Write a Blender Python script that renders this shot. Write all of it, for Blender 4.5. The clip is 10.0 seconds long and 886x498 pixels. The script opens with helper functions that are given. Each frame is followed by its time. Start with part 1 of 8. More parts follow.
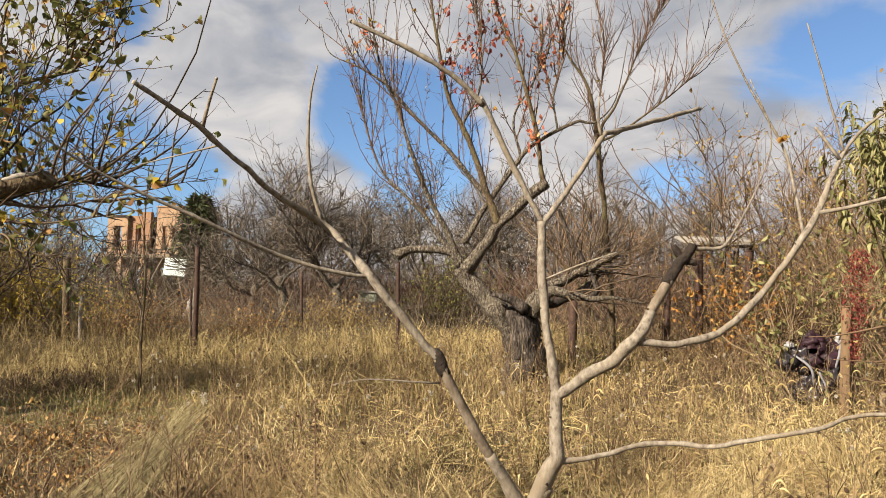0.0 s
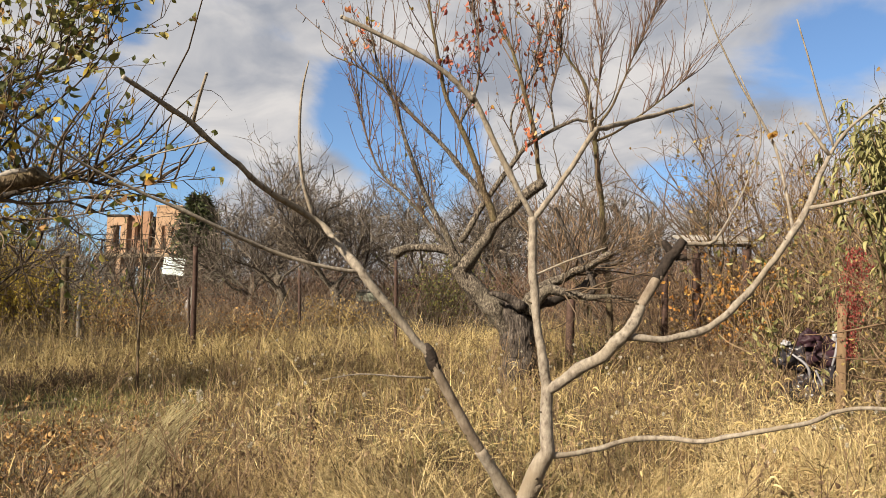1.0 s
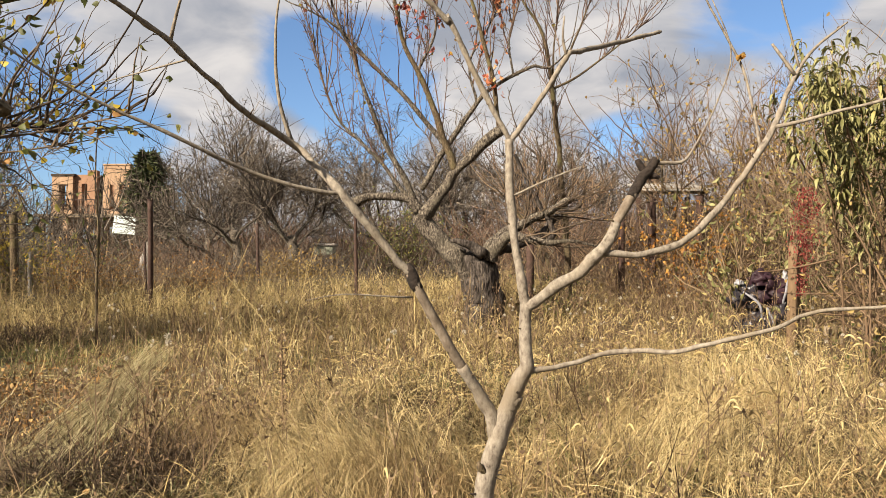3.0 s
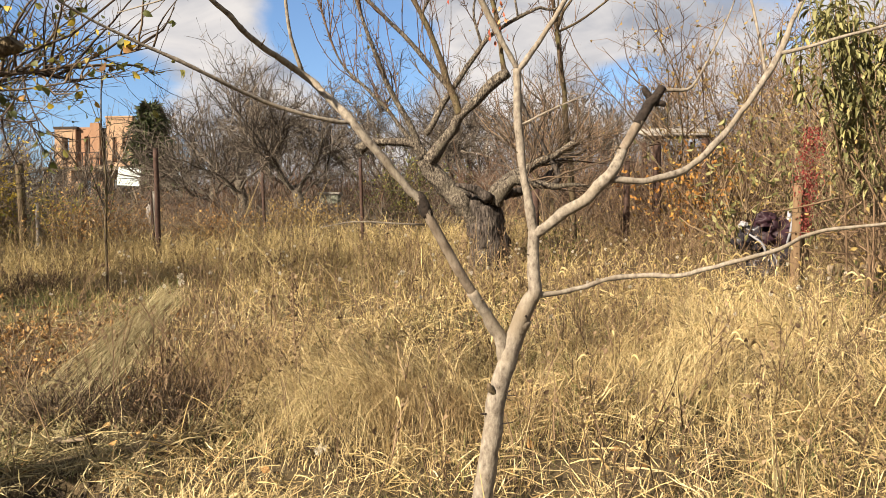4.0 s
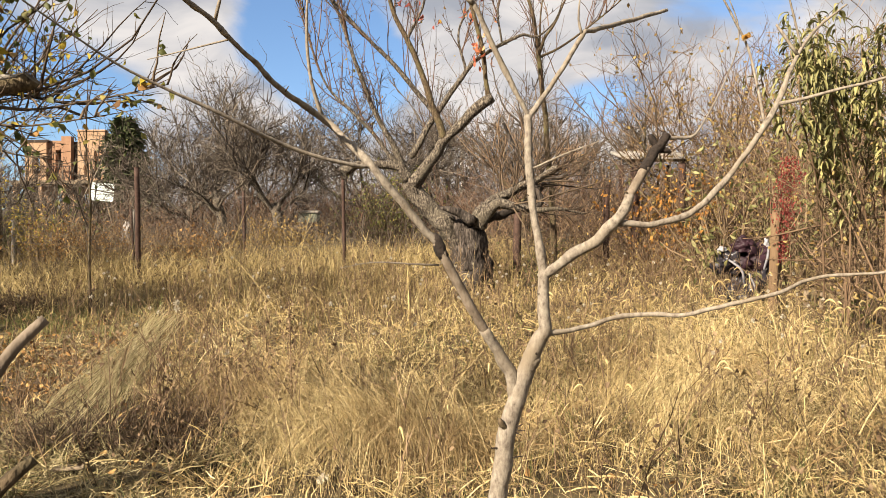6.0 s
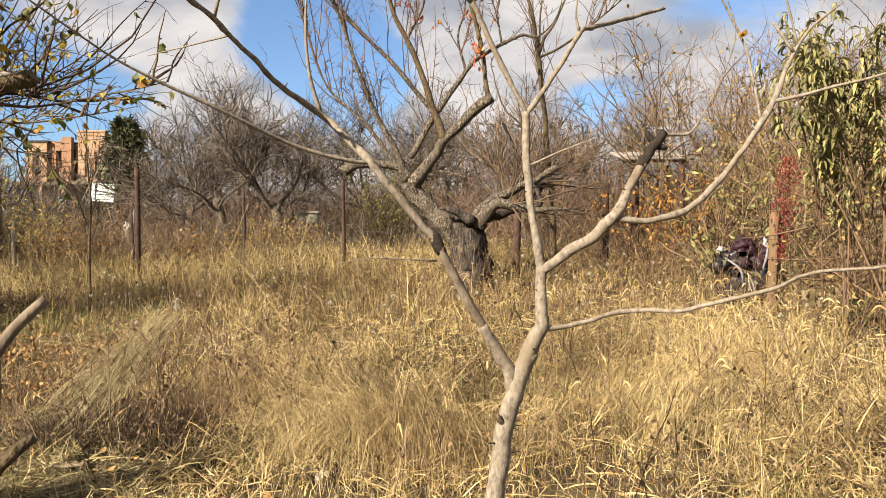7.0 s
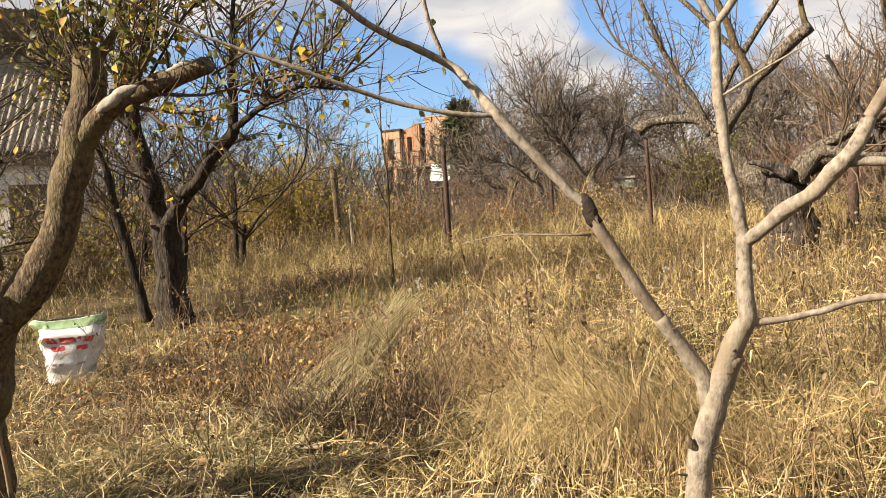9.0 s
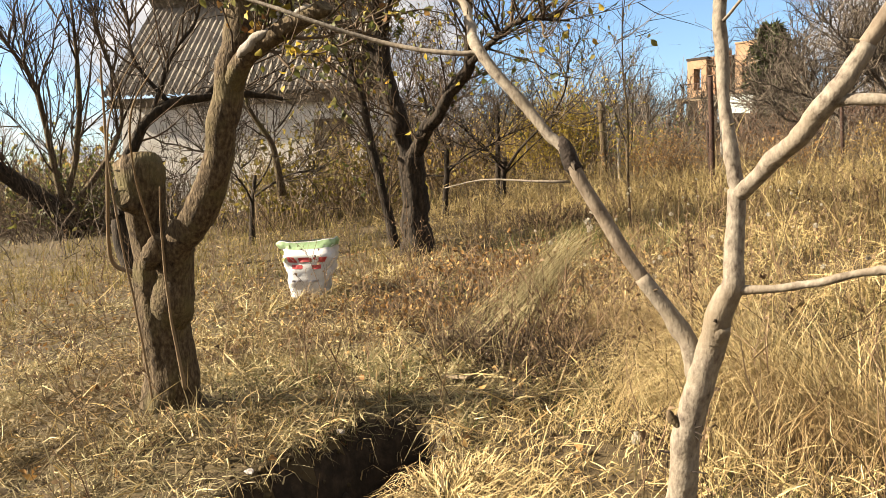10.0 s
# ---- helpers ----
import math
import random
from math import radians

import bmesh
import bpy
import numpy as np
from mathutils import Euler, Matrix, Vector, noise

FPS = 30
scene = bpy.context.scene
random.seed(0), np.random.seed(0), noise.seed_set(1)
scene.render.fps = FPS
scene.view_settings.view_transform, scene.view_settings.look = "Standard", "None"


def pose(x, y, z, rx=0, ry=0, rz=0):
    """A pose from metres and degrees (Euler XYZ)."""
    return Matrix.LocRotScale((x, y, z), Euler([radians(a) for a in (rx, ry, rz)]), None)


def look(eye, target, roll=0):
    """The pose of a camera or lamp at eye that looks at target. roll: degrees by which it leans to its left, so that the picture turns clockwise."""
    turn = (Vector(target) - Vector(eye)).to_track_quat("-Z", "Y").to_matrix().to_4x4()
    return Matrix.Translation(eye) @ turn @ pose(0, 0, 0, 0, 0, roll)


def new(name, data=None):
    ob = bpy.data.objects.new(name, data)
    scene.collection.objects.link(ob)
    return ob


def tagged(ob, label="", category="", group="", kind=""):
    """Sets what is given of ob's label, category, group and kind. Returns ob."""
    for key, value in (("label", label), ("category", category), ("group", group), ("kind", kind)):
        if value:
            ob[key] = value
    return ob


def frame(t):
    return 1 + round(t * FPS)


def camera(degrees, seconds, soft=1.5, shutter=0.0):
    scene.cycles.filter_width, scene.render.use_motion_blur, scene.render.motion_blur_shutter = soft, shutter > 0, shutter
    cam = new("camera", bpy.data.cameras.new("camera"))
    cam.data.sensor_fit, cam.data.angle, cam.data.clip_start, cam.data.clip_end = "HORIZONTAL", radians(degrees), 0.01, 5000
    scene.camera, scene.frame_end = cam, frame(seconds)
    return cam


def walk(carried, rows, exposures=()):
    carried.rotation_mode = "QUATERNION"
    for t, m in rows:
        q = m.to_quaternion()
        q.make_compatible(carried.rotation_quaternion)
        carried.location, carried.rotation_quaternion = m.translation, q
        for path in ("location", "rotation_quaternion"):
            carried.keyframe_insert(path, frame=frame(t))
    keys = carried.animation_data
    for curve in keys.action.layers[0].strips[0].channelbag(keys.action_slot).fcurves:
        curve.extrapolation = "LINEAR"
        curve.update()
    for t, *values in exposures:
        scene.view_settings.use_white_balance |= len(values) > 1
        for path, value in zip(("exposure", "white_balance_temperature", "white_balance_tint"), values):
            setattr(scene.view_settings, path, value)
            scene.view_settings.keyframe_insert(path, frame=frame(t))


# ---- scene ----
cam = camera(57.4, 10.0, 0.85)
PATH = [
    (0, (0.241, 0.319, 1.456), (0.05, 2.31, 1.471), -0.5),
    (0.5, (0.244, 0.316, 1.451), (0.052, 2.307, 1.465), -0.5),
    (1, (0.266, 0.315, 1.444), (0.076, 2.306, 1.458), -0.5),
    (1.5, (0.257, 0.305, 1.446), (0.084, 2.298, 1.455), -0.3),
    (2, (0.229, 0.307, 1.434), (0.078, 2.301, 1.438), 0.1),
    (2.2, (0.196, 0.302, 1.44), (0.081, 2.298, 1.415), 0.6),
    (3.3, (0.198, 0.252, 1.308), (0.111, 2.246, 1.18), -2.0),
    (3.5, (0.202, 0.216, 1.297), (0.105, 2.207, 1.134), -2.2),
    (4, (0.18, 0.216, 1.285), (0.087, 2.202, 1.07), -1.9),
    (4.5, (0.134, 0.191, 1.332), (0.065, 2.177, 1.107), -1.6),
    (5, (0.098, 0.197, 1.362), (0.058, 2.186, 1.155), -1.6),
    (5.5, (0.06, 0.168, 1.369), (0.034, 2.16, 1.184), -1.4),
    (7, (0.068, 0.126, 1.352), (0.043, 2.118, 1.177), -1.3),
    (7.5, (0.076, 0.158, 1.348), (0.017, 2.147, 1.141), -2.8),
    (8, (0.156, 0.277, 1.333), (-0.085, 2.249, 1.11), -3.8),
    (8.5, (0.303, 0.425, 1.317), (-0.21, 2.346, 1.102), -5.0),
    (9, (0.484, 0.718, 1.295), (-0.356, 2.522, 1.095), -6.2),
    (9.5, (0.733, 0.963, 1.287), (-0.448, 2.558, 1.042), -6.4),
    (10, (1.054, 1.16, 1.236), (-0.39, 2.515, 0.955), -6.4),
]
SLOPE = Vector((0.02, 0.10, 1.0)).rotation_difference(Vector((0, 0, 1))).to_matrix().to_4x4()
walk(cam, [(t, SLOPE @ look(eye, target, roll)) for t, eye, target, roll in PATH], [(0, 1.65, 6900, 11), (2.2, 1.65, 6900, 11), (4, 1.84, 7000, 12), (8.5, 1.90, 7050, 12), (10, 2.22, 7300, 11)])

# ---- world, sun, exposure ----
SUN_DIR = Vector((-0.69, -0.72, 0.0)).normalized()
SUN_ELEV = radians(30)


def build_world():
    w = bpy.data.worlds.new("sky")
    scene.world = w
    w.use_nodes = True
    nt = w.node_tree
    nt.nodes.clear()
    N, K = nt.nodes.new, nt.links.new
    sky = N("ShaderNodeTexSky")
    sky.sky_type = "NISHITA"
    sky.sun_disc = False
    sky.sun_elevation = SUN_ELEV
    sky.sun_rotation = math.atan2(SUN_DIR.x, SUN_DIR.y)
    sky.ozone_density = 6.0
    sky.dust_density = 0.4
    bg = N("ShaderNodeBackground")
    bg.inputs["Strength"].default_value = 0.050
    K(sky.outputs[0], bg.inputs["Color"])
    tc = N("ShaderNodeTexCoord")
    sep = N("ShaderNodeSeparateXYZ")
    K(tc.outputs["Generated"], sep.inputs[0])

    def mth(op, a, b=None):
        m = N("ShaderNodeMath")
        m.operation = op
        for i, v in enumerate((a, b)):
            if v is None:
                continue
            if isinstance(v, (int, float)):
                m.inputs[i].default_value = v
            else:
                K(v, m.inputs[i])
        return m.outputs[0]

    den = mth("ADD", mth("MAXIMUM", sep.outputs[2], 0.0), 0.22)
    com = N("ShaderNodeCombineXYZ")
    K(mth("DIVIDE", sep.outputs[0], den), com.inputs[0])
    K(mth("DIVIDE", sep.outputs[1], den), com.inputs[1])
    no = N("ShaderNodeTexNoise")
    no.inputs["Scale"].default_value = 1.35
    no.inputs["Detail"].default_value = 8
    no.inputs["Roughness"].default_value = 0.55
    no.inputs["Distortion"].default_value = 0.6
    K(com.outputs[0], no.inputs["Vector"])
    cover = no.outputs["Fac"]
    # gaps in the cloud cover
    for d, size, amount in (((-0.155, 0.957, 0.247), 0.0026, 0.50), ((-0.10, 0.973, 0.208), 0.0012, 0.30), ((-0.20, 0.94, 0.265), 0.0012, 0.24),
                            ((-0.43, 0.888, 0.166), 0.0030, 0.42), ((-0.52, 0.84, 0.145), 0.0050, 0.34), ((-0.64, 0.755, 0.15), 0.0040, 0.30),
                            ((0.257, 0.918, 0.301), 0.0005, 0.14), ((0.31, 0.895, 0.312), 0.0007, 0.22), ((0.37, 0.872, 0.325), 0.0012, 0.34),
                            ((0.36, 0.91, 0.20), 0.0006, 0.20), ((0.170, 0.968, 0.187), 0.0010, 0.22), ((-0.436, 0.829, 0.35), 0.0006, 0.20), ((-0.95, 0.29, 0.10), 0.01, 0.3)):
        dv = Vector(d).normalized()
        dot = N("ShaderNodeVectorMath")
        dot.operation = "DOT_PRODUCT"
        K(tc.outputs["Generated"], dot.inputs[0])
        dot.inputs[1].default_value = dv
        g = mth("POWER", mth("MAXIMUM", dot.outputs["Value"], 0.0), 0.7 / size)
        cover = mth("SUBTRACT", cover, mth("MULTIPLY", g, amount))
    ramp = N("ShaderNodeMapRange")
    ramp.interpolation_type = "SMOOTHSTEP"
    ramp.inputs["From Min"].default_value = 0.20
    ramp.inputs["From Max"].default_value = 0.40
    K(cover, ramp.inputs["Value"])
    n2 = N("ShaderNodeTexNoise")
    n2.inputs["Scale"].default_value = 3.2
    n2.inputs["Detail"].default_value = 9
    n2.inputs["Distortion"].default_value = 0.5
    K(com.outputs[0], n2.inputs["Vector"])
    cr = N("ShaderNodeValToRGB")
    cr.color_ramp.elements[0].position = 0.36
    cr.color_ramp.elements[0].color = (0.45, 0.50, 0.60, 1)
    cr.color_ramp.elements[1].position = 0.62
    cr.color_ramp.elements[1].color = (0.93, 0.93, 0.95, 1)
    K(n2.outputs["Fac"], cr.inputs["Fac"])
    cb = N("ShaderNodeBackground")
    cb.inputs["Strength"].default_value = 0.245
    K(cr.outputs["Color"], cb.inputs["Color"])
    mix = N("ShaderNodeMixShader")
    K(ramp.outputs[0], mix.inputs["Fac"])
    K(bg.outputs[0], mix.inputs[1])
    K(cb.outputs[0], mix.inputs[2])
    out = N("ShaderNodeOutputWorld")
    K(mix.outputs[0], out.inputs["Surface"])


build_world()
sun_data = bpy.data.lights.new("sun", "SUN")
sun_data.energy = 5.0
sun_data.angle = radians(0.6)
sun_data.color = (1.0, 0.90, 0.75)
sun = new("sun", sun_data)
to_sun = Vector((SUN_DIR.x * math.cos(SUN_ELEV), SUN_DIR.y * math.cos(SUN_ELEV), math.sin(SUN_ELEV)))
sun.matrix_world = look((-40, -30, 35), Vector((-40, -30, 35)) - to_sun)

# ---- materials ----


def material(name, ramp, scale=8.0, rough=0.85, bump=0.3, bump_scale=60.0, stretch=(1, 1, 1), island=0.0,
             through_light=0.0, metal=0.0, second=None, detail=5.0, deep=0.008, tone=0.57):
    """Two-scale noise colour with fine relief. island: share of the colour taken from each piece's own random number."""
    m = bpy.data.materials.new(name)
    m.use_nodes = True
    nt = m.node_tree
    N, K = nt.nodes.new, nt.links.new
    bsdf = nt.nodes["Principled BSDF"]
    bsdf.inputs["Roughness"].default_value = rough
    bsdf.inputs["Metallic"].default_value = metal
    bsdf.inputs["Specular IOR Level"].default_value = 0.25
    tc = N("ShaderNodeTexCoord")
    mp = N("ShaderNodeMapping")
    mp.inputs["Scale"].default_value = stretch
    K(tc.outputs["Object"], mp.inputs["Vector"])
    no = N("ShaderNodeTexNoise")
    no.inputs["Scale"].default_value = scale
    no.inputs["Detail"].default_value = detail
    no.inputs["Roughness"].default_value = 0.65
    K(mp.outputs[0], no.inputs["Vector"])
    cr = N("ShaderNodeValToRGB")
    els = cr.color_ramp.elements
    while len(els) < len(ramp):
        els.new(0.5)
    for e, (p, c) in zip(els, ramp):
        e.position, e.color = p, (*(v * tone for v in c), 1)
    fac = no.outputs["Fac"]
    if island:
        geo = N("ShaderNodeNewGeometry")
        mx = N("ShaderNodeMix")
        mx.inputs[0].default_value = island
        K(fac, mx.inputs[2])
        K(geo.outputs["Random Per Island"], mx.inputs[3])
        fac = mx.outputs[0]
    K(fac, cr.inputs["Fac"])
    col = cr.outputs["Color"]
    if second:
        c2, sc2, lo, hi = second
        n2 = N("ShaderNodeTexNoise")
        n2.inputs["Scale"].default_value = sc2
        n2.inputs["Detail"].default_value = 4
        K(tc.outputs["Object"], n2.inputs["Vector"])
        mr = N("ShaderNodeMapRange")
        mr.inputs["From Min"].default_value, mr.inputs["From Max"].default_value = lo, hi
        K(n2.outputs["Fac"], mr.inputs["Value"])
        mx2 = N("ShaderNodeMix")
        mx2.data_type = "RGBA"
        K(mr.outputs[0], mx2.inputs[0])
        K(col, mx2.inputs[6])
        mx2.inputs[7].default_value = (*(v * tone for v in c2), 1)
        col = mx2.outputs[2]
    K(col, bsdf.inputs["Base Color"])
    if bump:
        nb = N("ShaderNodeTexNoise")
        nb.inputs["Scale"].default_value = bump_scale
        nb.inputs["Detail"].default_value = 4
        K(mp.outputs[0], nb.inputs["Vector"])
        bp = N("ShaderNodeBump")
        bp.inputs["Strength"].default_value = bump
        bp.inputs["Distance"].default_value = deep
        K(nb.outputs["Fac"], bp.inputs["Height"])
        K(bp.outputs[0], bsdf.inputs["Normal"])
    if through_light:
        tr = N("ShaderNodeBsdfTranslucent")
        K(col, tr.inputs["Color"])
        ms = N("ShaderNodeMixShader")
        ms.inputs[0].default_value = through_light
        K(bsdf.outputs[0], ms.inputs[1])
        K(tr.outputs[0], ms.inputs[2])
        K(ms.outputs[0], nt.nodes["Material Output"].inputs["Surface"])
    return m


M_YOUNG = material("young_bark", [(0.30, (0.08, 0.062, 0.048)), (0.42, (0.20, 0.167, 0.132)), (0.58, (0.305, 0.265, 0.212)), (0.76, (0.42, 0.374, 0.31))], 75, 0.8, 0.5, 190, (1, 1, 0.6), second=((0.23, 0.185, 0.13), 7.0, 0.5, 0.75), detail=12, deep=0.004)
M_SCORCH = material("scorched_bark", [(0.3, (0.10, 0.074, 0.052)), (0.5, (0.205, 0.162, 0.12)), (0.72, (0.32, 0.265, 0.205))], 40, 0.85, 0.5, 150, (1, 1, 0.6), detail=9, deep=0.005)
M_BURNT = material("charred_wood", [(0.3, (0.012, 0.009, 0.007)), (0.7, (0.05, 0.035, 0.026))], 30, 0.9, 0.9, 90)
M_CUT = material("cut_wood", [(0.3, (0.251, 0.221, 0.186)), (0.7, (0.404, 0.372, 0.331))], 25, 0.85, 0.5, 80)
M_OLD = material("old_grey_bark", [(0.38, (0.016, 0.012, 0.009)), (0.48, (0.085, 0.068, 0.052)), (0.58, (0.21, 0.178, 0.138)), (0.72, (0.40, 0.352, 0.29))], 58, 0.95, 1.0, 60, (1, 1, 0.5), second=((0.10, 0.085, 0.06), 4.0, 0.5, 0.75), detail=12, deep=0.018)
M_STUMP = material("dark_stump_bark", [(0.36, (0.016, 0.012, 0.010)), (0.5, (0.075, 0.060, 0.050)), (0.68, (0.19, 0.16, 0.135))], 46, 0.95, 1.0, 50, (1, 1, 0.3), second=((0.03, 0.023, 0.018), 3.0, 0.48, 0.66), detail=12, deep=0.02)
M_BROWN = material("brown_bark", [(0.3, (0.018, 0.012, 0.008)), (0.44, (0.071, 0.049, 0.028)), (0.57, (0.143, 0.104, 0.062)), (0.74, (0.277, 0.217, 0.144))], 62, 0.95, 1.0, 95, (1, 1, 0.5), second=((0.160, 0.139, 0.062), 5.0, 0.5, 0.75), detail=12, deep=0.010)
M_DARK = material("dark_bark", [(0.3, (0.009, 0.007, 0.005)), (0.5, (0.034, 0.025, 0.017)), (0.72, (0.105, 0.079, 0.056))], 24, 0.95, 1.0, 50, (1, 1, 0.3), detail=10, deep=0.022)
M_TWIG_GREY = material("grey_twigs", [(0.15, (0.041, 0.031, 0.023)), (0.6, (0.133, 0.107, 0.083)), (0.9, (0.252, 0.211, 0.167))], 6, 0.9, 0, island=0.7)
M_TWIG_RED = material("reddish_twigs", [(0.15, (0.082, 0.048, 0.028)), (0.6, (0.213, 0.138, 0.082)), (0.9, (0.361, 0.254, 0.156))], 6, 0.8, 0, island=0.7)
M_SHOOT = material("dark_red_brown_shoots", [(0.15, (0.05, 0.026, 0.018)), (0.6, (0.15, 0.086, 0.056)), (0.9, (0.27, 0.18, 0.115))], 6, 0.8, 0, island=0.7)
M_TWIG_TAN = material("tan_twigs", [(0.2, (0.13, 0.088, 0.052)), (0.8, (0.33, 0.24, 0.145))], 6, 0.85, 0, island=0.7)
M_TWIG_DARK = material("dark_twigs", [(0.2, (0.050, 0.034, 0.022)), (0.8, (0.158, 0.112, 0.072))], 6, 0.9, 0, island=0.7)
M_STRAW = material("dry_grass", [(0.16, (0.107, 0.069, 0.032)), (0.28, (0.454, 0.321, 0.130)), (0.55, (0.701, 0.543, 0.248)), (0.85, (0.782, 0.668, 0.372)), (0.97, (0.389, 0.380, 0.125))], 8.0, 0.75, 0, island=0.72, through_light=0.12, second=((0.324, 0.206, 0.088), 1.7, 0.48, 0.74))
M_TANGLE = material("tangled_straw", [(0.17, (0.077, 0.049, 0.024)), (0.30, (0.363, 0.260, 0.115)), (0.55, (0.637, 0.487, 0.231)), (0.82, (0.879, 0.729, 0.410)), (0.96, (0.418, 0.398, 0.147))], 8.0, 0.8, 0, island=0.66, through_light=0.10, second=((0.319, 0.198, 0.095), 1.3, 0.48, 0.72))
M_TRODDEN = material("trodden_straw", [(0.14, (0.086, 0.060, 0.032)), (0.28, (0.284, 0.230, 0.115)), (0.46, (0.476, 0.401, 0.213)), (0.68, (0.669, 0.583, 0.349)), (0.84, (0.374, 0.348, 0.140)), (0.97, (0.770, 0.707, 0.480))], 7.0, 0.8, 0, island=0.66, through_light=0.10, second=((0.172, 0.128, 0.068), 1.5, 0.42, 0.64))
M_FIELD = material("brown_dry_grass", [(0.16, (0.091, 0.061, 0.029)), (0.35, (0.376, 0.282, 0.117)), (0.65, (0.605, 0.467, 0.212)), (0.95, (0.822, 0.675, 0.356))], 6.0, 0.8, 0, island=0.7, through_light=0.10, second=((0.286, 0.202, 0.087), 1.1, 0.46, 0.72))
M_YGRASS = material("olive_yellow_grass", [(0.1, (0.10, 0.085, 0.03)), (0.5, (0.28, 0.23, 0.075)), (0.9, (0.48, 0.38, 0.16))], 1.0, 0.8, 0, island=0.8, through_light=0.25)
M_WEED = material("brown_weeds", [(0.1, (0.083, 0.051, 0.030)), (0.5, (0.222, 0.145, 0.085)), (0.85, (0.387, 0.276, 0.166))], 1.5, 0.85, 0, island=0.75, through_light=0.2)
M_GREEN = material("green_grass", [(0.1, (0.09, 0.12, 0.035)), (0.6, (0.22, 0.25, 0.08)), (0.9, (0.42, 0.38, 0.14))], 1.5, 0.7, 0, island=0.75, through_light=0.35)
M_LITTER = material("fallen_leaves", [(0.1, (0.12, 0.06, 0.025)), (0.4, (0.32, 0.17, 0.06)), (0.75, (0.52, 0.31, 0.115)), (0.97, (0.66, 0.47, 0.21))], 2, 0.8, 0, island=0.8, through_light=0.2)
M_YLEAF = material("yellow_leaves", [(0.1, (0.20, 0.19, 0.04)), (0.45, (0.55, 0.42, 0.06)), (0.7, (0.72, 0.55, 0.10)), (0.95, (0.60, 0.30, 0.06))], 3, 0.6, 0, island=0.8, through_light=0.45)
M_GLEAF = material("olive_leaves", [(0.1, (0.05, 0.065, 0.02)), (0.5, (0.15, 0.165, 0.05)), (0.8, (0.30, 0.28, 0.08)), (0.97, (0.50, 0.36, 0.08))], 3, 0.55, 0, island=0.8, through_light=0.4)
M_RLEAF = material("orange_red_leaves", [(0.1, (0.45, 0.09, 0.06)), (0.45, (0.72, 0.24, 0.12)), (0.75, (0.82, 0.42, 0.20)), (0.97, (0.85, 0.60, 0.28))], 3, 0.6, 0, island=0.8, through_light=0.45)
M_ORANGE = material("orange_ochre_leaves", [(0.1, (0.30, 0.12, 0.03)), (0.5, (0.58, 0.27, 0.06)), (0.9, (0.72, 0.44, 0.12))], 3, 0.6, 0, island=0.8, through_light=0.4)
M_CRIMSON = material("dull_red_leaves", [(0.1, (0.22, 0.04, 0.035)), (0.5, (0.48, 0.12, 0.09)), (0.9, (0.72, 0.34, 0.22))], 3, 0.6, 0, island=0.8, through_light=0.45)
M_YGREEN = material("yellow_green_leaves", [(0.1, (0.10, 0.09, 0.025)), (0.5, (0.23, 0.19, 0.045)), (0.9, (0.42, 0.33, 0.08))], 3, 0.6, 0, island=0.8, through_light=0.4)
M_GOLD = material("golden_olive_leaves", [(0.1, (0.189, 0.152, 0.029)), (0.45, (0.478, 0.362, 0.058)), (0.75, (0.725, 0.551, 0.094)), (0.97, (0.899, 0.638, 0.131))], 1.2, 0.65, 0, island=0.6, through_light=0.4)
M_REDVINE = material("crimson_vine_leaves", [(0.1, (0.125, 0.017, 0.017)), (0.6, (0.312, 0.051, 0.044)), (0.9, (0.429, 0.145, 0.102))], 3, 0.7, 0, island=0.8, through_light=0.3)
M_CURL = material("grey_green_leaves", [(0.1, (0.095, 0.098, 0.038)), (0.45, (0.25, 0.24, 0.090)), (0.75, (0.41, 0.39, 0.175)), (0.97, (0.52, 0.43, 0.13))], 4.0, 0.55, 0.2, 60, island=0.7, through_light=0.3)
M_OCHRE = material("ochre_leaves", [(0.1, (0.16, 0.095, 0.03)), (0.5, (0.38, 0.25, 0.08)), (0.9, (0.52, 0.39, 0.15))], 3, 0.7, 0, island=0.8, through_light=0.35)
M_NEEDLE = material("spruce_needles", [(0.2, (0.03, 0.045, 0.016)), (0.8, (0.11, 0.13, 0.045))], 5, 0.8, 0, island=0.7)
M_FLUFF = material("seed_fluff", [(0.2, (0.62, 0.55, 0.42)), (0.8, (0.85, 0.80, 0.68))], 30, 0.95, 0, island=0.6, through_light=0.3)
M_SOIL = material("soil", [(0.25, (0.024, 0.017, 0.010)), (0.5, (0.078, 0.055, 0.030)), (0.75, (0.156, 0.114, 0.060))], 14, 0.98, 0.9, 60, second=((0.102, 0.075, 0.036), 3.0, 0.4, 0.6), detail=10)
# soil darkened in colour to give the shade inside the dug hole
M_SHADEDSOIL = material("shaded_soil", [(0.25, (0.012, 0.009, 0.006)), (0.5, (0.04, 0.028, 0.018)), (0.75, (0.09, 0.064, 0.04))], 16, 0.98, 0.9, 60)
M_RUST = material("rusty_steel", [(0.25, (0.035, 0.022, 0.018)), (0.5, (0.075, 0.042, 0.032)), (0.8, (0.15, 0.09, 0.065))], 25, 0.8, 0.5, 90, metal=0.15)
M_POSTWOOD = material("weathered_post_wood", [(0.25, (0.13, 0.10, 0.07)), (0.6, (0.30, 0.235, 0.16)), (0.85, (0.42, 0.34, 0.24))], 10, 0.9, 0.7, 50, (1, 1, 0.15))
M_TANWOOD = material("tan_post_wood", [(0.25, (0.144, 0.088, 0.049)), (0.7, (0.259, 0.173, 0.098))], 14, 0.85, 0.6, 50, (1, 1, 0.15))
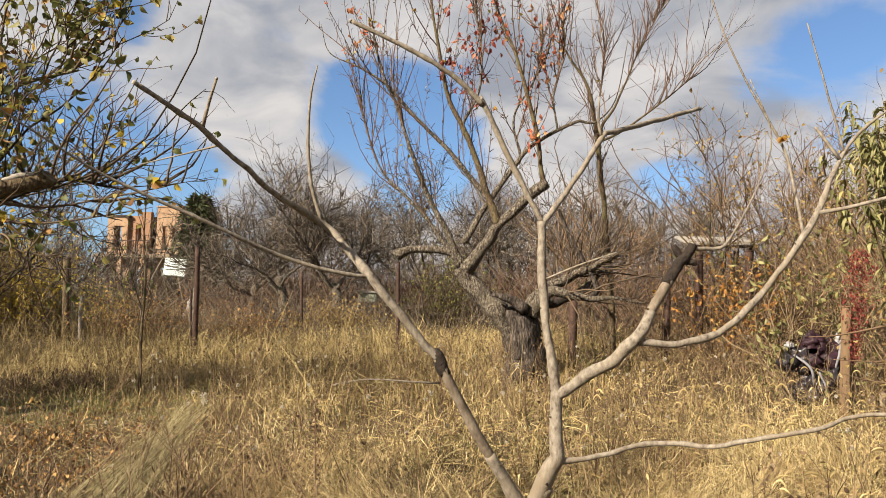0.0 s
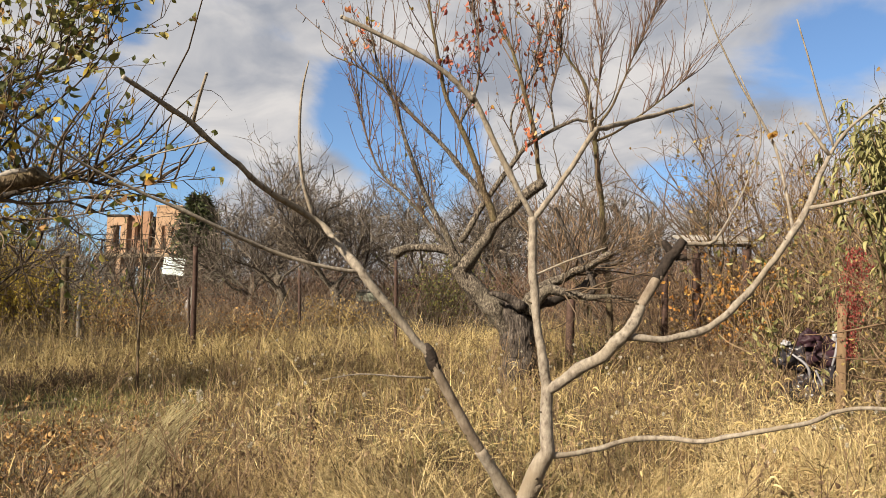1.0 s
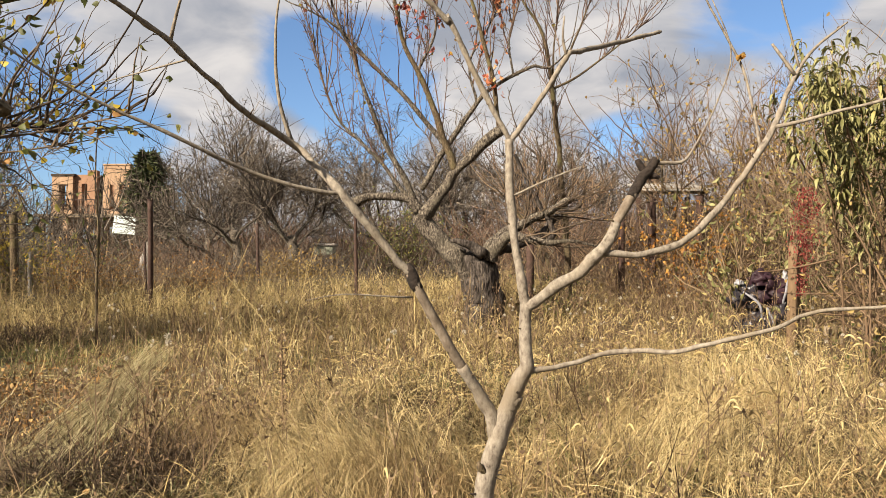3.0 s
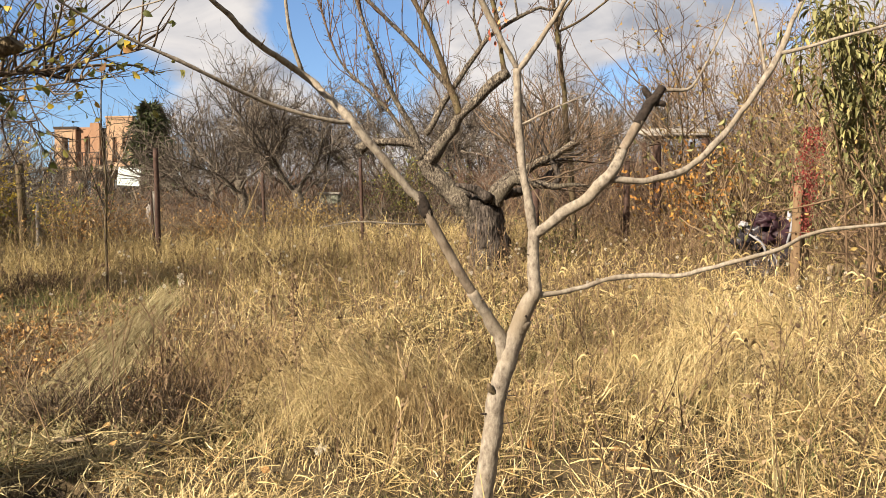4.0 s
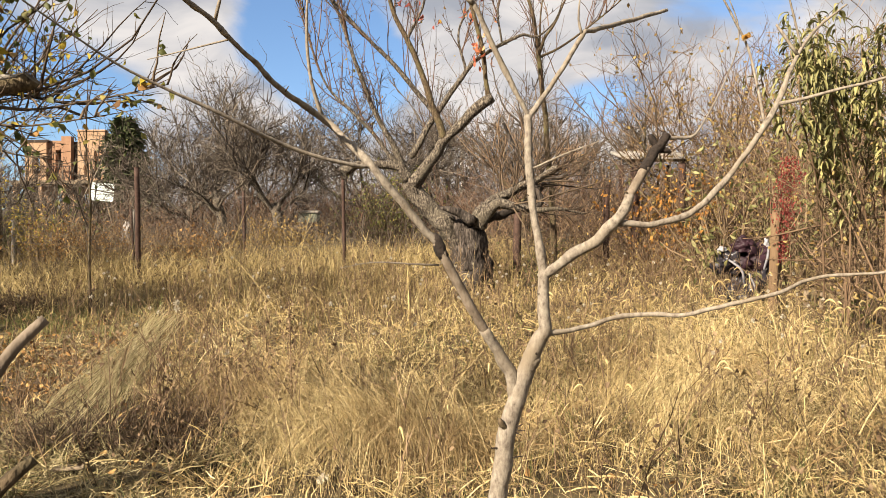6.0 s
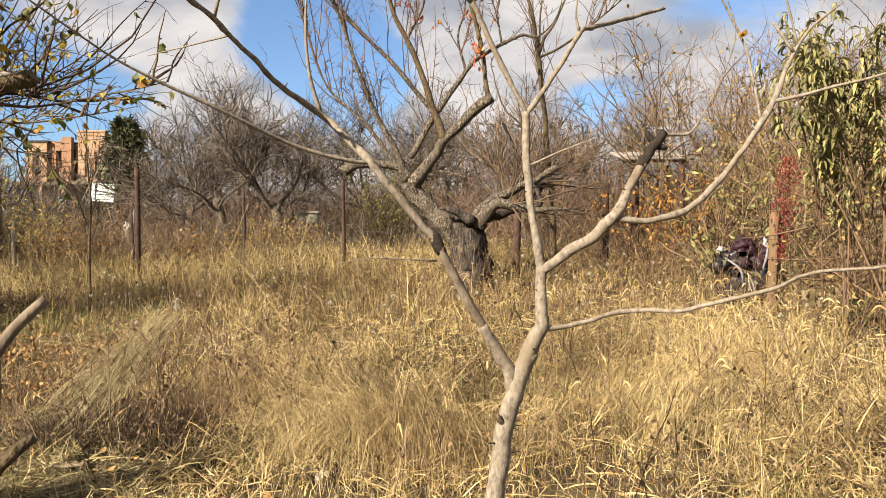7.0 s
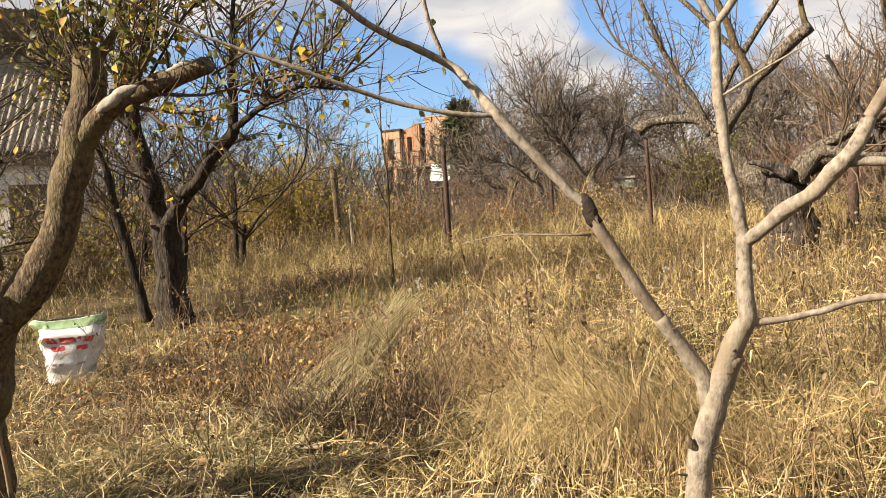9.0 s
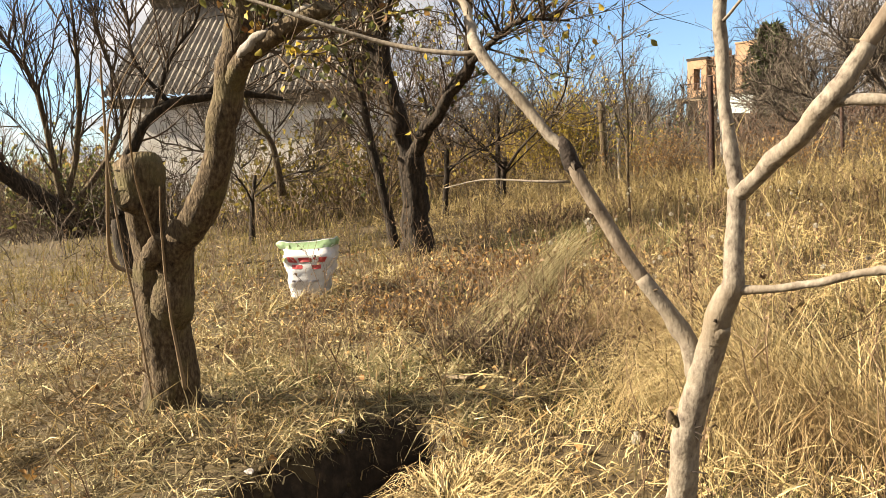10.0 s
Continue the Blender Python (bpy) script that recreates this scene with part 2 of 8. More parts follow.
M_BRICK = material("orange_brick", [(0.2, (0.32, 0.195, 0.12)), (0.55, (0.44, 0.295, 0.19)), (0.85, (0.52, 0.38, 0.265))], 2.5, 0.9, 0.3, 30)
# shaded copy of the orange brick, redder and darker
M_BRICKSHADE = material("shaded_brick", [(0.2, (0.26, 0.14, 0.085)), (0.8, (0.42, 0.25, 0.155))], 2.5, 0.9, 0.3, 30)
M_CONCRETE = material("concrete", [(0.3, (0.32, 0.29, 0.25)), (0.7, (0.48, 0.45, 0.40))], 3, 0.9, 0.4, 40)
# near-black: gives a bay's inner shade on a solid slab; also the roof slab
M_DARKFILL = material("dark_bay_and_slab", [(0.3, (0.03, 0.02, 0.016)), (0.7, (0.06, 0.045, 0.035))], 3, 0.9, 0)
M_SIGN = material("white_sign_board", [(0.3, (0.581, 0.684, 0.679)), (0.7, (0.722, 0.817, 0.815))], 6, 0.5, 0.1, 40)
M_ROOF = material("asbestos_cement_roof", [(0.25, (0.20, 0.18, 0.155)), (0.5, (0.36, 0.325, 0.28)), (0.8, (0.50, 0.46, 0.40))], 2.5, 0.95, 0.4, 40, second=((0.16, 0.15, 0.10), 1.1, 0.5, 0.75))
M_LIME = material("limewashed_wall", [(0.3, (0.66, 0.64, 0.60)), (0.6, (0.82, 0.80, 0.76)), (0.9, (0.86, 0.85, 0.82))], 2.5, 0.95, 0.4, 30, tone=0.8, second=((0.50, 0.45, 0.37), 0.9, 0.52, 0.8))
M_SACK = material("woven_white_sack", [(0.3, (0.62, 0.63, 0.64)), (0.7, (0.80, 0.80, 0.80))], 18, 0.55, 0.4, 120)
M_SACKGREEN = material("green_sack_print", [(0.3, (0.22, 0.36, 0.17)), (0.7, (0.40, 0.56, 0.32))], 30, 0.55, 0.2, 120)
M_SACKRED = material("red_sack_print", [(0.3, (0.50, 0.05, 0.06)), (0.7, (0.68, 0.12, 0.12))], 30, 0.55, 0.2, 120)
M_BLACKBAG = material("black_plastic", [(0.3, (0.012, 0.011, 0.014)), (0.7, (0.045, 0.04, 0.05))], 6, 0.3, 0.6, 30)
M_STRAP = material("grey_strap", [(0.3, (0.16, 0.16, 0.18)), (0.7, (0.34, 0.34, 0.37))], 8, 0.5, 0.3, 40)
M_PURPLE = material("purple_fabric", [(0.3, (0.014, 0.005, 0.009)), (0.7, (0.046, 0.017, 0.028))], 8, 0.6, 0.5, 50)
M_GREYPLASTIC = material("pale_plastic", [(0.3, (0.26, 0.26, 0.28)), (0.7, (0.42, 0.42, 0.45))], 8, 0.35, 0.3, 40)
M_HIVE = material("pale_green_paint", [(0.3, (0.24, 0.27, 0.20)), (0.7, (0.36, 0.38, 0.30))], 8, 0.7, 0.2, 40)
M_WHITEBAG = material("dirty_white_cloth", [(0.3, (0.30, 0.27, 0.25)), (0.7, (0.55, 0.51, 0.48))], 8, 0.8, 0.5, 30)
M_WIRE = material("wire", [(0.3, (0.10, 0.085, 0.07)), (0.7, (0.2, 0.18, 0.15))], 10, 0.6, 0, metal=0.4)

# ---- geometry helpers ----
# The garden rises to the north: places are given on its own sloping plan, and laid into the world by SLOPE.
LAY = np.array(SLOPE.to_3x3())
UPV = LAY.T @ np.array([0, 0, 1.0])


def laid(p):
    return np.asarray(p, float) @ LAY.T


def smooth01(a, lo, hi):
    t = np.clip((a - lo) / (hi - lo), 0, 1)
    return t * t * (3 - 2 * t)


def wave_noise(x, y, f, seed):
    r = np.random.default_rng(seed)
    out = 0 * x
    for k in range(6):
        a, p = r.uniform(0, 2 * np.pi), r.uniform(0, 2 * np.pi)
        g = f * (1 + 0.45 * k)
        out = out + np.sin(x * g * np.cos(a) + y * g * np.sin(a) + p) / (1 + 0.5 * k)
    return out / 3.0


def hole_depth(x, y):
    """How deep the dug hole is at a place, in 0 to 1."""
    dx, dy = x + 1.27, y - 2.62
    along, across = -0.40 * dx + 0.917 * dy, 0.917 * dx + 0.40 * dy
    d = np.sqrt((along / 0.85) ** 2 + (across / 0.34) ** 2) + 0.10 * wave_noise(x, y, 9.0, 5)
    return 1 - smooth01(d + 0.05 * wave_noise(x, y, 20.0, 6), 0.74, 1.02)


def old_ditch(x, y):
    """A short, shallow cut in the turf by the dark tree, 0 to 1."""
    dx, dy = x + 4.40, y - 7.30
    return np.exp(-(((dx * 0.96 + dy * 0.27) / 0.52) ** 4 + ((dy * 0.96 - dx * 0.27) / 0.15) ** 4))


def ground_z(x, y):
    x, y = np.asarray(x, float), np.asarray(y, float)
    z = 0.035 * wave_noise(x, y, 1.1, 1) + 0.012 * wave_noise(x, y, 5.0, 2)
    z = z + 0.11 * np.exp(-(((x + 2.7) / 0.8) ** 2 + ((y - 2.6) / 0.7) ** 2))
    z = z + 0.08 * smooth01(y, 8, 12) * smooth01(-y, -30, -16)
    r = np.hypot(x + 1, y)
    z = z - 1.25 * smooth01(r, 17, 48)
    z = z + (0.10 * y + 0.02 * x) * (np.minimum(1, 60 / np.maximum(r, 1)) - 1)
    z = z - 0.17 * old_ditch(x, y)
    return z - 0.60 * hole_depth(x, y) + 0.012 * hole_depth(x, y) * wave_noise(x, y, 24.0, 7) + 0.05 * np.exp(-(((x + 0.8) / 0.3) ** 2 + ((y - 2.85) / 0.3) ** 2))


def mesh_part(name, V, faces, mat, parent=None, label="", smooth=True, kind="", local=False):
    """One mesh object from an array of places on the plan (or local ones) and arrays of faces (n by corners)."""
    V = np.asarray(V, float).reshape(-1, 3)
    if not local:
        V = laid(V)
        if parent is not None:
            V = V - np.array(parent.location)
    V = V.astype(np.float32)
    me = bpy.data.meshes.new(name)
    faces = [np.asarray(f, np.int32) for f in faces if len(f)]
    loops = np.concatenate([f.ravel() for f in faces])
    sizes = np.concatenate([np.full(len(f), f.shape[1], np.int32) for f in faces])
    starts = np.concatenate([[0], np.cumsum(sizes)[:-1]]).astype(np.int32)
    me.vertices.add(len(V))
    me.vertices.foreach_set("co", V.ravel())
    me.loops.add(len(loops))
    me.loops.foreach_set("vertex_index", loops)
    me.polygons.add(len(sizes))
    me.polygons.foreach_set("loop_start", starts)
    me.polygons.foreach_set("use_smooth", smooth & (sizes <= 4))
    me.update(calc_edges=True)
    me.materials.append(mat)
    ob = new(name, me)
    if parent is not None:
        ob.parent = parent
    if label or kind:
        tagged(ob, label=label, kind=kind)
    return ob


def thing(name, at, label, category, group="", kind=""):
    e = new(name)
    e.empty_display_size = 0.1
    e.location = laid(at)
    return tagged(e, label, category, group, kind)


def tubes(pts, rad, sides=3):
    """Tubes through n rows of p places each, with a radius at each place."""
    pts, rad = np.asarray(pts, float), np.asarray(rad, float)
    n, p = pts.shape[:2]
    tan = np.gradient(pts, axis=1)
    tan /= np.linalg.norm(tan, axis=2, keepdims=True) + 1e-9
    mean = tan.mean(1)
    ref = np.where(np.abs(mean[:, 2:3]) > 0.8, np.array([[1.0, 0.2, 0]]), np.array([[0.1, 0.2, 1.0]]))[:, None, :]
    a = np.cross(tan, np.broadcast_to(ref, tan.shape))
    a /= np.linalg.norm(a, axis=2, keepdims=True) + 1e-9
    b = np.cross(tan, a)
    th = np.arange(sides) * 2 * np.pi / sides
    ring = a[:, :, None, :] * np.cos(th)[:, None] + b[:, :, None, :] * np.sin(th)[:, None]
    V = pts[:, :, None, :] + ring * rad[:, :, None, None]
    idx = np.arange(n * p * sides).reshape(n, p, sides)
    nxt = np.roll(idx, -1, axis=2)
    F = np.stack([idx[:, :-1], nxt[:, :-1], nxt[:, 1:], idx[:, 1:]], -1).reshape(-1, 4)
    return V.reshape(-1, 3), F


def ribbons(pts, rad, rng):
    """Thin, slightly twisted strips through n rows of p places each: the finest twigs and straws."""
    pts, rad = np.asarray(pts, float), np.asarray(rad, float)
    n, p = pts.shape[:2]
    tan = unit(np.gradient(pts, axis=1))
    side = unit(np.cross(tan, unit(rng.normal(0, 1, (n, 1, 3))) + rng.normal(0, 0.2, (n, p, 3))))
    V = np.stack([pts - side * rad[:, :, None], pts + side * rad[:, :, None]], 2)
    idx = np.arange(n * p * 2).reshape(n, p, 2)
    F = np.stack([idx[:, :-1, 0], idx[:, :-1, 1], idx[:, 1:, 1], idx[:, 1:, 0]], -1).reshape(-1, 4)
    return V.reshape(-1, 3), F


def join(*pieces):
    V, F, o = [], [], 0
    for v, f in pieces:
        V.append(np.asarray(v).reshape(-1, 3))
        F.append(np.asarray(f) + o)
        o += len(V[-1])
    return np.concatenate(V), np.concatenate(F)


def spline(ctrl, step):
    """Smooth places through the control rows (x, y, z, r)."""
    c = np.asarray(ctrl, float)
    c = np.vstack([2 * c[0] - c[1], c, 2 * c[-1] - c[-2]])
    out = []
    for i in range(1, len(c) - 2):
        p0, p1, p2, p3 = c[i - 1:i + 3]
        m = max(2, int(np.linalg.norm(p2[:3] - p1[:3]) / step))
        t = (np.arange(m) / m)[:, None]
        out.append(0.5 * (2 * p1 + (p2 - p0) * t + (2 * p0 - 5 * p1 + 4 * p2 - p3) * t**2 + (3 * p1 - p0 - 3 * p2 + p3) * t**3))
    out.append(c[-2:-1])
    return np.vstack(out)


def limb(name, ctrl, mat, tree, sides=10, step=0.03, uneven=0.06, wiggle=0.15, label="", seed=0, cap=True, furrow=0.0, nodes=0.0):
    """A woody limb through control rows (x, y, z, r) in the world, as one part of the tree. nodes: metres between its swollen joints."""
    r = np.random.default_rng(seed + 11)
    s = spline(ctrl, step)
    p = len(s)
    rr = np.maximum(s[:, 3], 0.0012)
    kn = np.interp(np.arange(p), np.linspace(0, p - 1, max(3, p // 4)), r.normal(0, 1, max(3, p // 4)))
    pts = s[:, :3] + rr[:, None] * wiggle * np.stack([np.interp(np.arange(p), np.linspace(0, p - 1, max(3, p // 3)), r.normal(0, 1, max(3, p // 3))) for _ in range(3)], 1)
    pts[0], pts[-1] = s[0, :3], s[-1, :3]
    if nodes:
        way = np.concatenate([[0], np.cumsum(np.linalg.norm(np.diff(pts, axis=0), axis=1))])
        for at in np.arange(nodes * 0.6, way[-1], nodes) + r.normal(0, nodes * 0.22, len(np.arange(nodes * 0.6, way[-1], nodes))):
            g = np.exp(-((way - at) / (rr * 0.9 + 0.004)) ** 2)
            rr = rr * (1 + r.uniform(0.06, 0.22) * g)
            pts = pts + (r.normal(0, 0.22, 3)[None] * rr[:, None]) * np.exp(-((way - at) / 0.05) ** 2)[:, None] * np.minimum(1, np.minimum(way, way[-1] - way) / 0.05)[:, None]
    V, F = tubes(pts[None], (rr * (1 + uneven * kn))[None], sides)
    centre = np.repeat(pts, sides, 0)
    th = np.tile(np.arange(sides), p)
    lump = 1 + uneven * r.normal(0, 0.6, len(V))
    if furrow:
        lump *= 1 + furrow * (np.sin(th * 2.4 + np.repeat(np.cumsum(r.normal(0, 0.12, p)), sides)) * 0.5 + r.normal(0, 0.5, sides)[th] * 0.8)
    V = centre + (V - centre) * lump[:, None]
    faces = [F]
    if cap:
        faces.append(np.arange(sides)[::-1][None])
        faces.append(((p - 1) * sides + np.arange(sides))[None])
    return mesh_part(name, V, faces, mat, tree, label)


def unit(v):
    return v / (np.linalg.norm(v, axis=-1, keepdims=True) + 1e-9)


def sprout(rng, par_pts, n, lo, hi, length, vary, angle, rise, p, droop=0.0, crook=0.10, weights=None, tip_start=None):
    """n shoots that leave parent lines; returns their places (n, p, 3)."""
    k, q = par_pts.shape[:2]
    i = rng.choice(k, n, p=weights)
    u = rng.uniform(lo, hi, n) * (q - 1)
    j = np.minimum(u.astype(int), q - 2)
    f = (u - j)[:, None]
    start = par_pts[i, j] * (1 - f) + par_pts[i, j + 1] * f
    tan = unit(par_pts[i, j + 1] - par_pts[i, j])
    rnd = unit(rng.normal(0, 1, (n, 3)))
    side = unit(rnd - tan * (rnd * tan).sum(1, keepdims=True))
    ang = rng.normal(angle, 0.22, n)[:, None]
    d = unit(tan * np.cos(ang) + side * np.sin(ang) + UPV * rise)
    ln = length * np.clip(rng.normal(1, vary, n), 0.25, 2.2)
    step = (ln / (p - 1))[:, None]
    out = [start]
    for s in range(p - 1):
        d = unit(d + rng.normal(0, crook, (n, 3)) + UPV * (rise * 0.25 - droop))
        out.append(out[-1] + d * step)
    return np.stack(out, 1)


def taper(pts, r0, r1, rng, vary=0.25):
    n, p = pts.shape[:2]
    k = np.clip(rng.normal(1, vary, (n, 1)), 0.5, 1.6)
    return (r0 + (r1 - r0) * np.linspace(0, 1, p)[None]) * k


def line_rows(ctrls, p=14):
    """Control lists resampled to p places each, for sprout()."""
    rows = []
    for c in ctrls:
        s = spline(c, 0.05)[:, :3]
        t = np.linspace(0, len(s) - 1, p)
        rows.append(np.stack([np.interp(t, np.arange(len(s)), s[:, a]) for a in range(3)], 1))
    return np.stack(rows)


def leaves(rng, pos, size, out_dir, width=0.45, curl=0.5, fold=0.25, hang=0.4):
    """Folded, curled leaf blades: n by 4 x 3 places."""
    n = len(pos)
    d = unit(out_dir + rng.normal(0, 0.5, (n, 3)) - np.array([0, 0, hang]))
    rnd = unit(rng.normal(0, 1, (n, 3)))
    s = unit(np.cross(d, rnd))
    up = np.cross(s, d)
    size = np.asarray(size)[:, None]
    cu = (curl * rng.uniform(0.4, 1.4, n))[:, None]
    V = np.empty((n, 4, 3, 3))
    w_at = (0.12, 0.85, 1.0, 0.06)
    for a in range(4):
        t = a / 3
        mid = pos + d * size * t * (1 - 0.25 * cu * t) - up * size * cu * t * t * 0.75
        wv = s * size * width * 0.5 * w_at[a]
        lift = up * size * width * fold * 0.5 * w_at[a]
        V[:, a, 0], V[:, a, 1], V[:, a, 2] = mid - wv + lift, mid, mid + wv + lift
    idx = np.arange(n * 12).reshape(n, 4, 3)
    F = np.stack([idx[:, :-1, :-1], idx[:, :-1, 1:], idx[:, 1:, 1:], idx[:, 1:, :-1]], -1).reshape(-1, 4)
    return V.reshape(-1, 3), F


def on_lines(rng, pts, n, lo=0.1, hi=1.0, weights=None):
    k, q = pts.shape[:2]
    i = rng.choice(k, n, p=weights)
    u = rng.uniform(lo, hi, n) * (q - 1)
    j = np.minimum(u.astype(int), q - 2)
    f = (u - j)[:, None]
    a, b = pts[i, j], pts[i, j + 1]
    return a * (1 - f) + b * f, unit(b - a)


def blades(rng, xy, h, w, lean, p=3, base_drop=0.02, z=None, azim=None):
    """Grass blades: bent strips that stand on the ground."""
    n = len(xy)
    z = ground_z(xy[:, 0], xy[:, 1]) if z is None else z
    base = np.stack([xy[:, 0], xy[:, 1], z - base_drop], 1)
    az = rng.uniform(0, 2 * np.pi, n) if azim is None else azim
    ld = np.stack([np.cos(az), np.sin(az), 0 * az], 1)
    tw = rng.uniform(0, 2 * np.pi, n)
    sd = np.stack([np.cos(tw), np.sin(tw), rng.normal(0, 0.2, n)], 1)
    V = np.empty((n, p + 1, 2, 3))
    for a in range(p + 1):
        t = a / p
        bend = lean * t**1.6
        mid = base + ld * (h * np.sin(bend) * t * 0.9)[:, None] + UPV * (h * t * np.cos(bend * 0.85))[:, None]
        wd = sd * (w * (1 - 0.85 * t**1.5) * 0.5)[:, None]
        V[:, a, 0], V[:, a, 1] = mid - wd, mid + wd
    idx = np.arange(n * (p + 1) * 2).reshape(n, p + 1, 2)
    F = np.stack([idx[:, :-1, 0], idx[:, :-1, 1], idx[:, 1:, 1], idx[:, 1:, 0]], -1).reshape(-1, 4)
    return V.reshape(-1, 3), F


def box_mesh(bm, x0, x1, y0, y1, z0, z1, turn=0.0, about=(0, 0)):
    g = bmesh.ops.create_cube(bm, size=1)["verts"]
    for v in g:
        v.co = Vector((x0 + (v.co.x + 0.5) * (x1 - x0), y0 + (v.co.y + 0.5) * (y1 - y0), z0 + (v.co.z + 0.5) * (z1 - z0)))
    return g


def part(name, bm, mat, parent=None, label="", bevel=0.0):
    """Links a bmesh as one mesh object under a thing or a part."""
    if bevel:
        bmesh.ops.bevel(bm, geom=list(bm.edges), offset=bevel, segments=1, affect="EDGES")
    me = bpy.data.meshes.new(name)
    bm.to_mesh(me)
    bm.free()
    me.materials.append(mat)
    ob = new(name, me)
    ob.parent = parent
    if label:
        tagged(ob, label=label)
    return ob


def box(name, dims, at, mat, parent=None, label="", bevel=0.0, turn=(0, 0, 0)):
    bm = bmesh.new()
    x, y, z = dims
    box_mesh(bm, -x / 2, x / 2, -y / 2, y / 2, 0, z)
    ob = part(name, bm, mat, parent, label, bevel)
    ob.matrix_basis = pose(*at, *turn)
    return ob


# ---- ground ----


def graded(*spans):
    a = np.concatenate([np.arange(lo, hi, st) for lo, hi, st in spans])
    far = np.array([2.0, 6, 14, 30, 70, 160, 400, 1000, 2200])
    return np.concatenate([a[0] - far[::-1], a, a[-1] + far])


def build_ground():
    gx = graded((-26, -6, 0.5), (-6, -3, 0.1), (-3, -0.2, 0.045), (-0.2, 14, 0.4))
    gy = graded((-6, 1.6, 0.4), (1.6, 4.4, 0.045), (4.4, 6.8, 0.3), (6.8, 7.8, 0.06), (7.8, 60, 0.5))
    X, Y = np.meshgrid(gx, gy)
    Z = ground_z(X, Y)
    fine = 0.012 * wave_noise(X, Y, 21.0, 8) * (np.hypot(X, Y) < 8) + 0.05 * hole_depth(X, Y) * wave_noise(X, Y, 17.0, 9) + 0.03 * hole_depth(X, Y) * wave_noise(X, Y, 41.0, 10)
    V = np.stack([X, Y, Z + fine], -1).reshape(-1, 3)
    idx = np.arange(len(V)).reshape(X.shape)
    F = np.stack([idx[:-1, :-1], idx[:-1, 1:], idx[1:, 1:], idx[1:, :-1]], -1).reshape(-1, 4)
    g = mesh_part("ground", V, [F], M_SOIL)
    g.data.materials.append(M_SHADEDSOIL)
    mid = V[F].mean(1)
    # faces inside the hole take the soil with shade in its colour
    hole_shade = (hole_depth(mid[:, 0], mid[:, 1]) > 0.05).astype(np.int32)
    g.data.polygons.foreach_set("material_index", hole_shade)
    tagged(g, "dry brown garden soil with a dug hole", "ground", kind="structure")


build_ground()

# ---- house under construction, far off ----


def wall_with_openings(name, w, h, d, holes, mat, parent, at, turn):
    """An upright wall slab with rectangular openings (x0, x1, z0, z1) through it."""
    xs = sorted({0, w, *[v for o in holes for v in o[:2]]})
    zs = sorted({0, h, *[v for o in holes for v in o[2:]]})
    bm = bmesh.new()
    for a, b in zip(xs, xs[1:]):
        for c, e in zip(zs, zs[1:]):
            mx, mz = (a + b) / 2, (c + e) / 2
            if any(o[0] < mx < o[1] and o[2] < mz < o[3] for o in holes):
                continue
            box_mesh(bm, a, b, 0, d, c, e)
    bmesh.ops.remove_doubles(bm, verts=list(bm.verts), dist=0.001)
    inner = [f for f in bm.faces if sum(1 for g in bm.faces if g is not f and (g.calc_center_median() - f.calc_center_median()).length < 1e-4)]
    bmesh.ops.delete(bm, geom=inner, context="FACES")
    ob = part(name, bm, mat, parent)
    ob.matrix_basis = pose(*at, 0, 0, turn)
    return ob


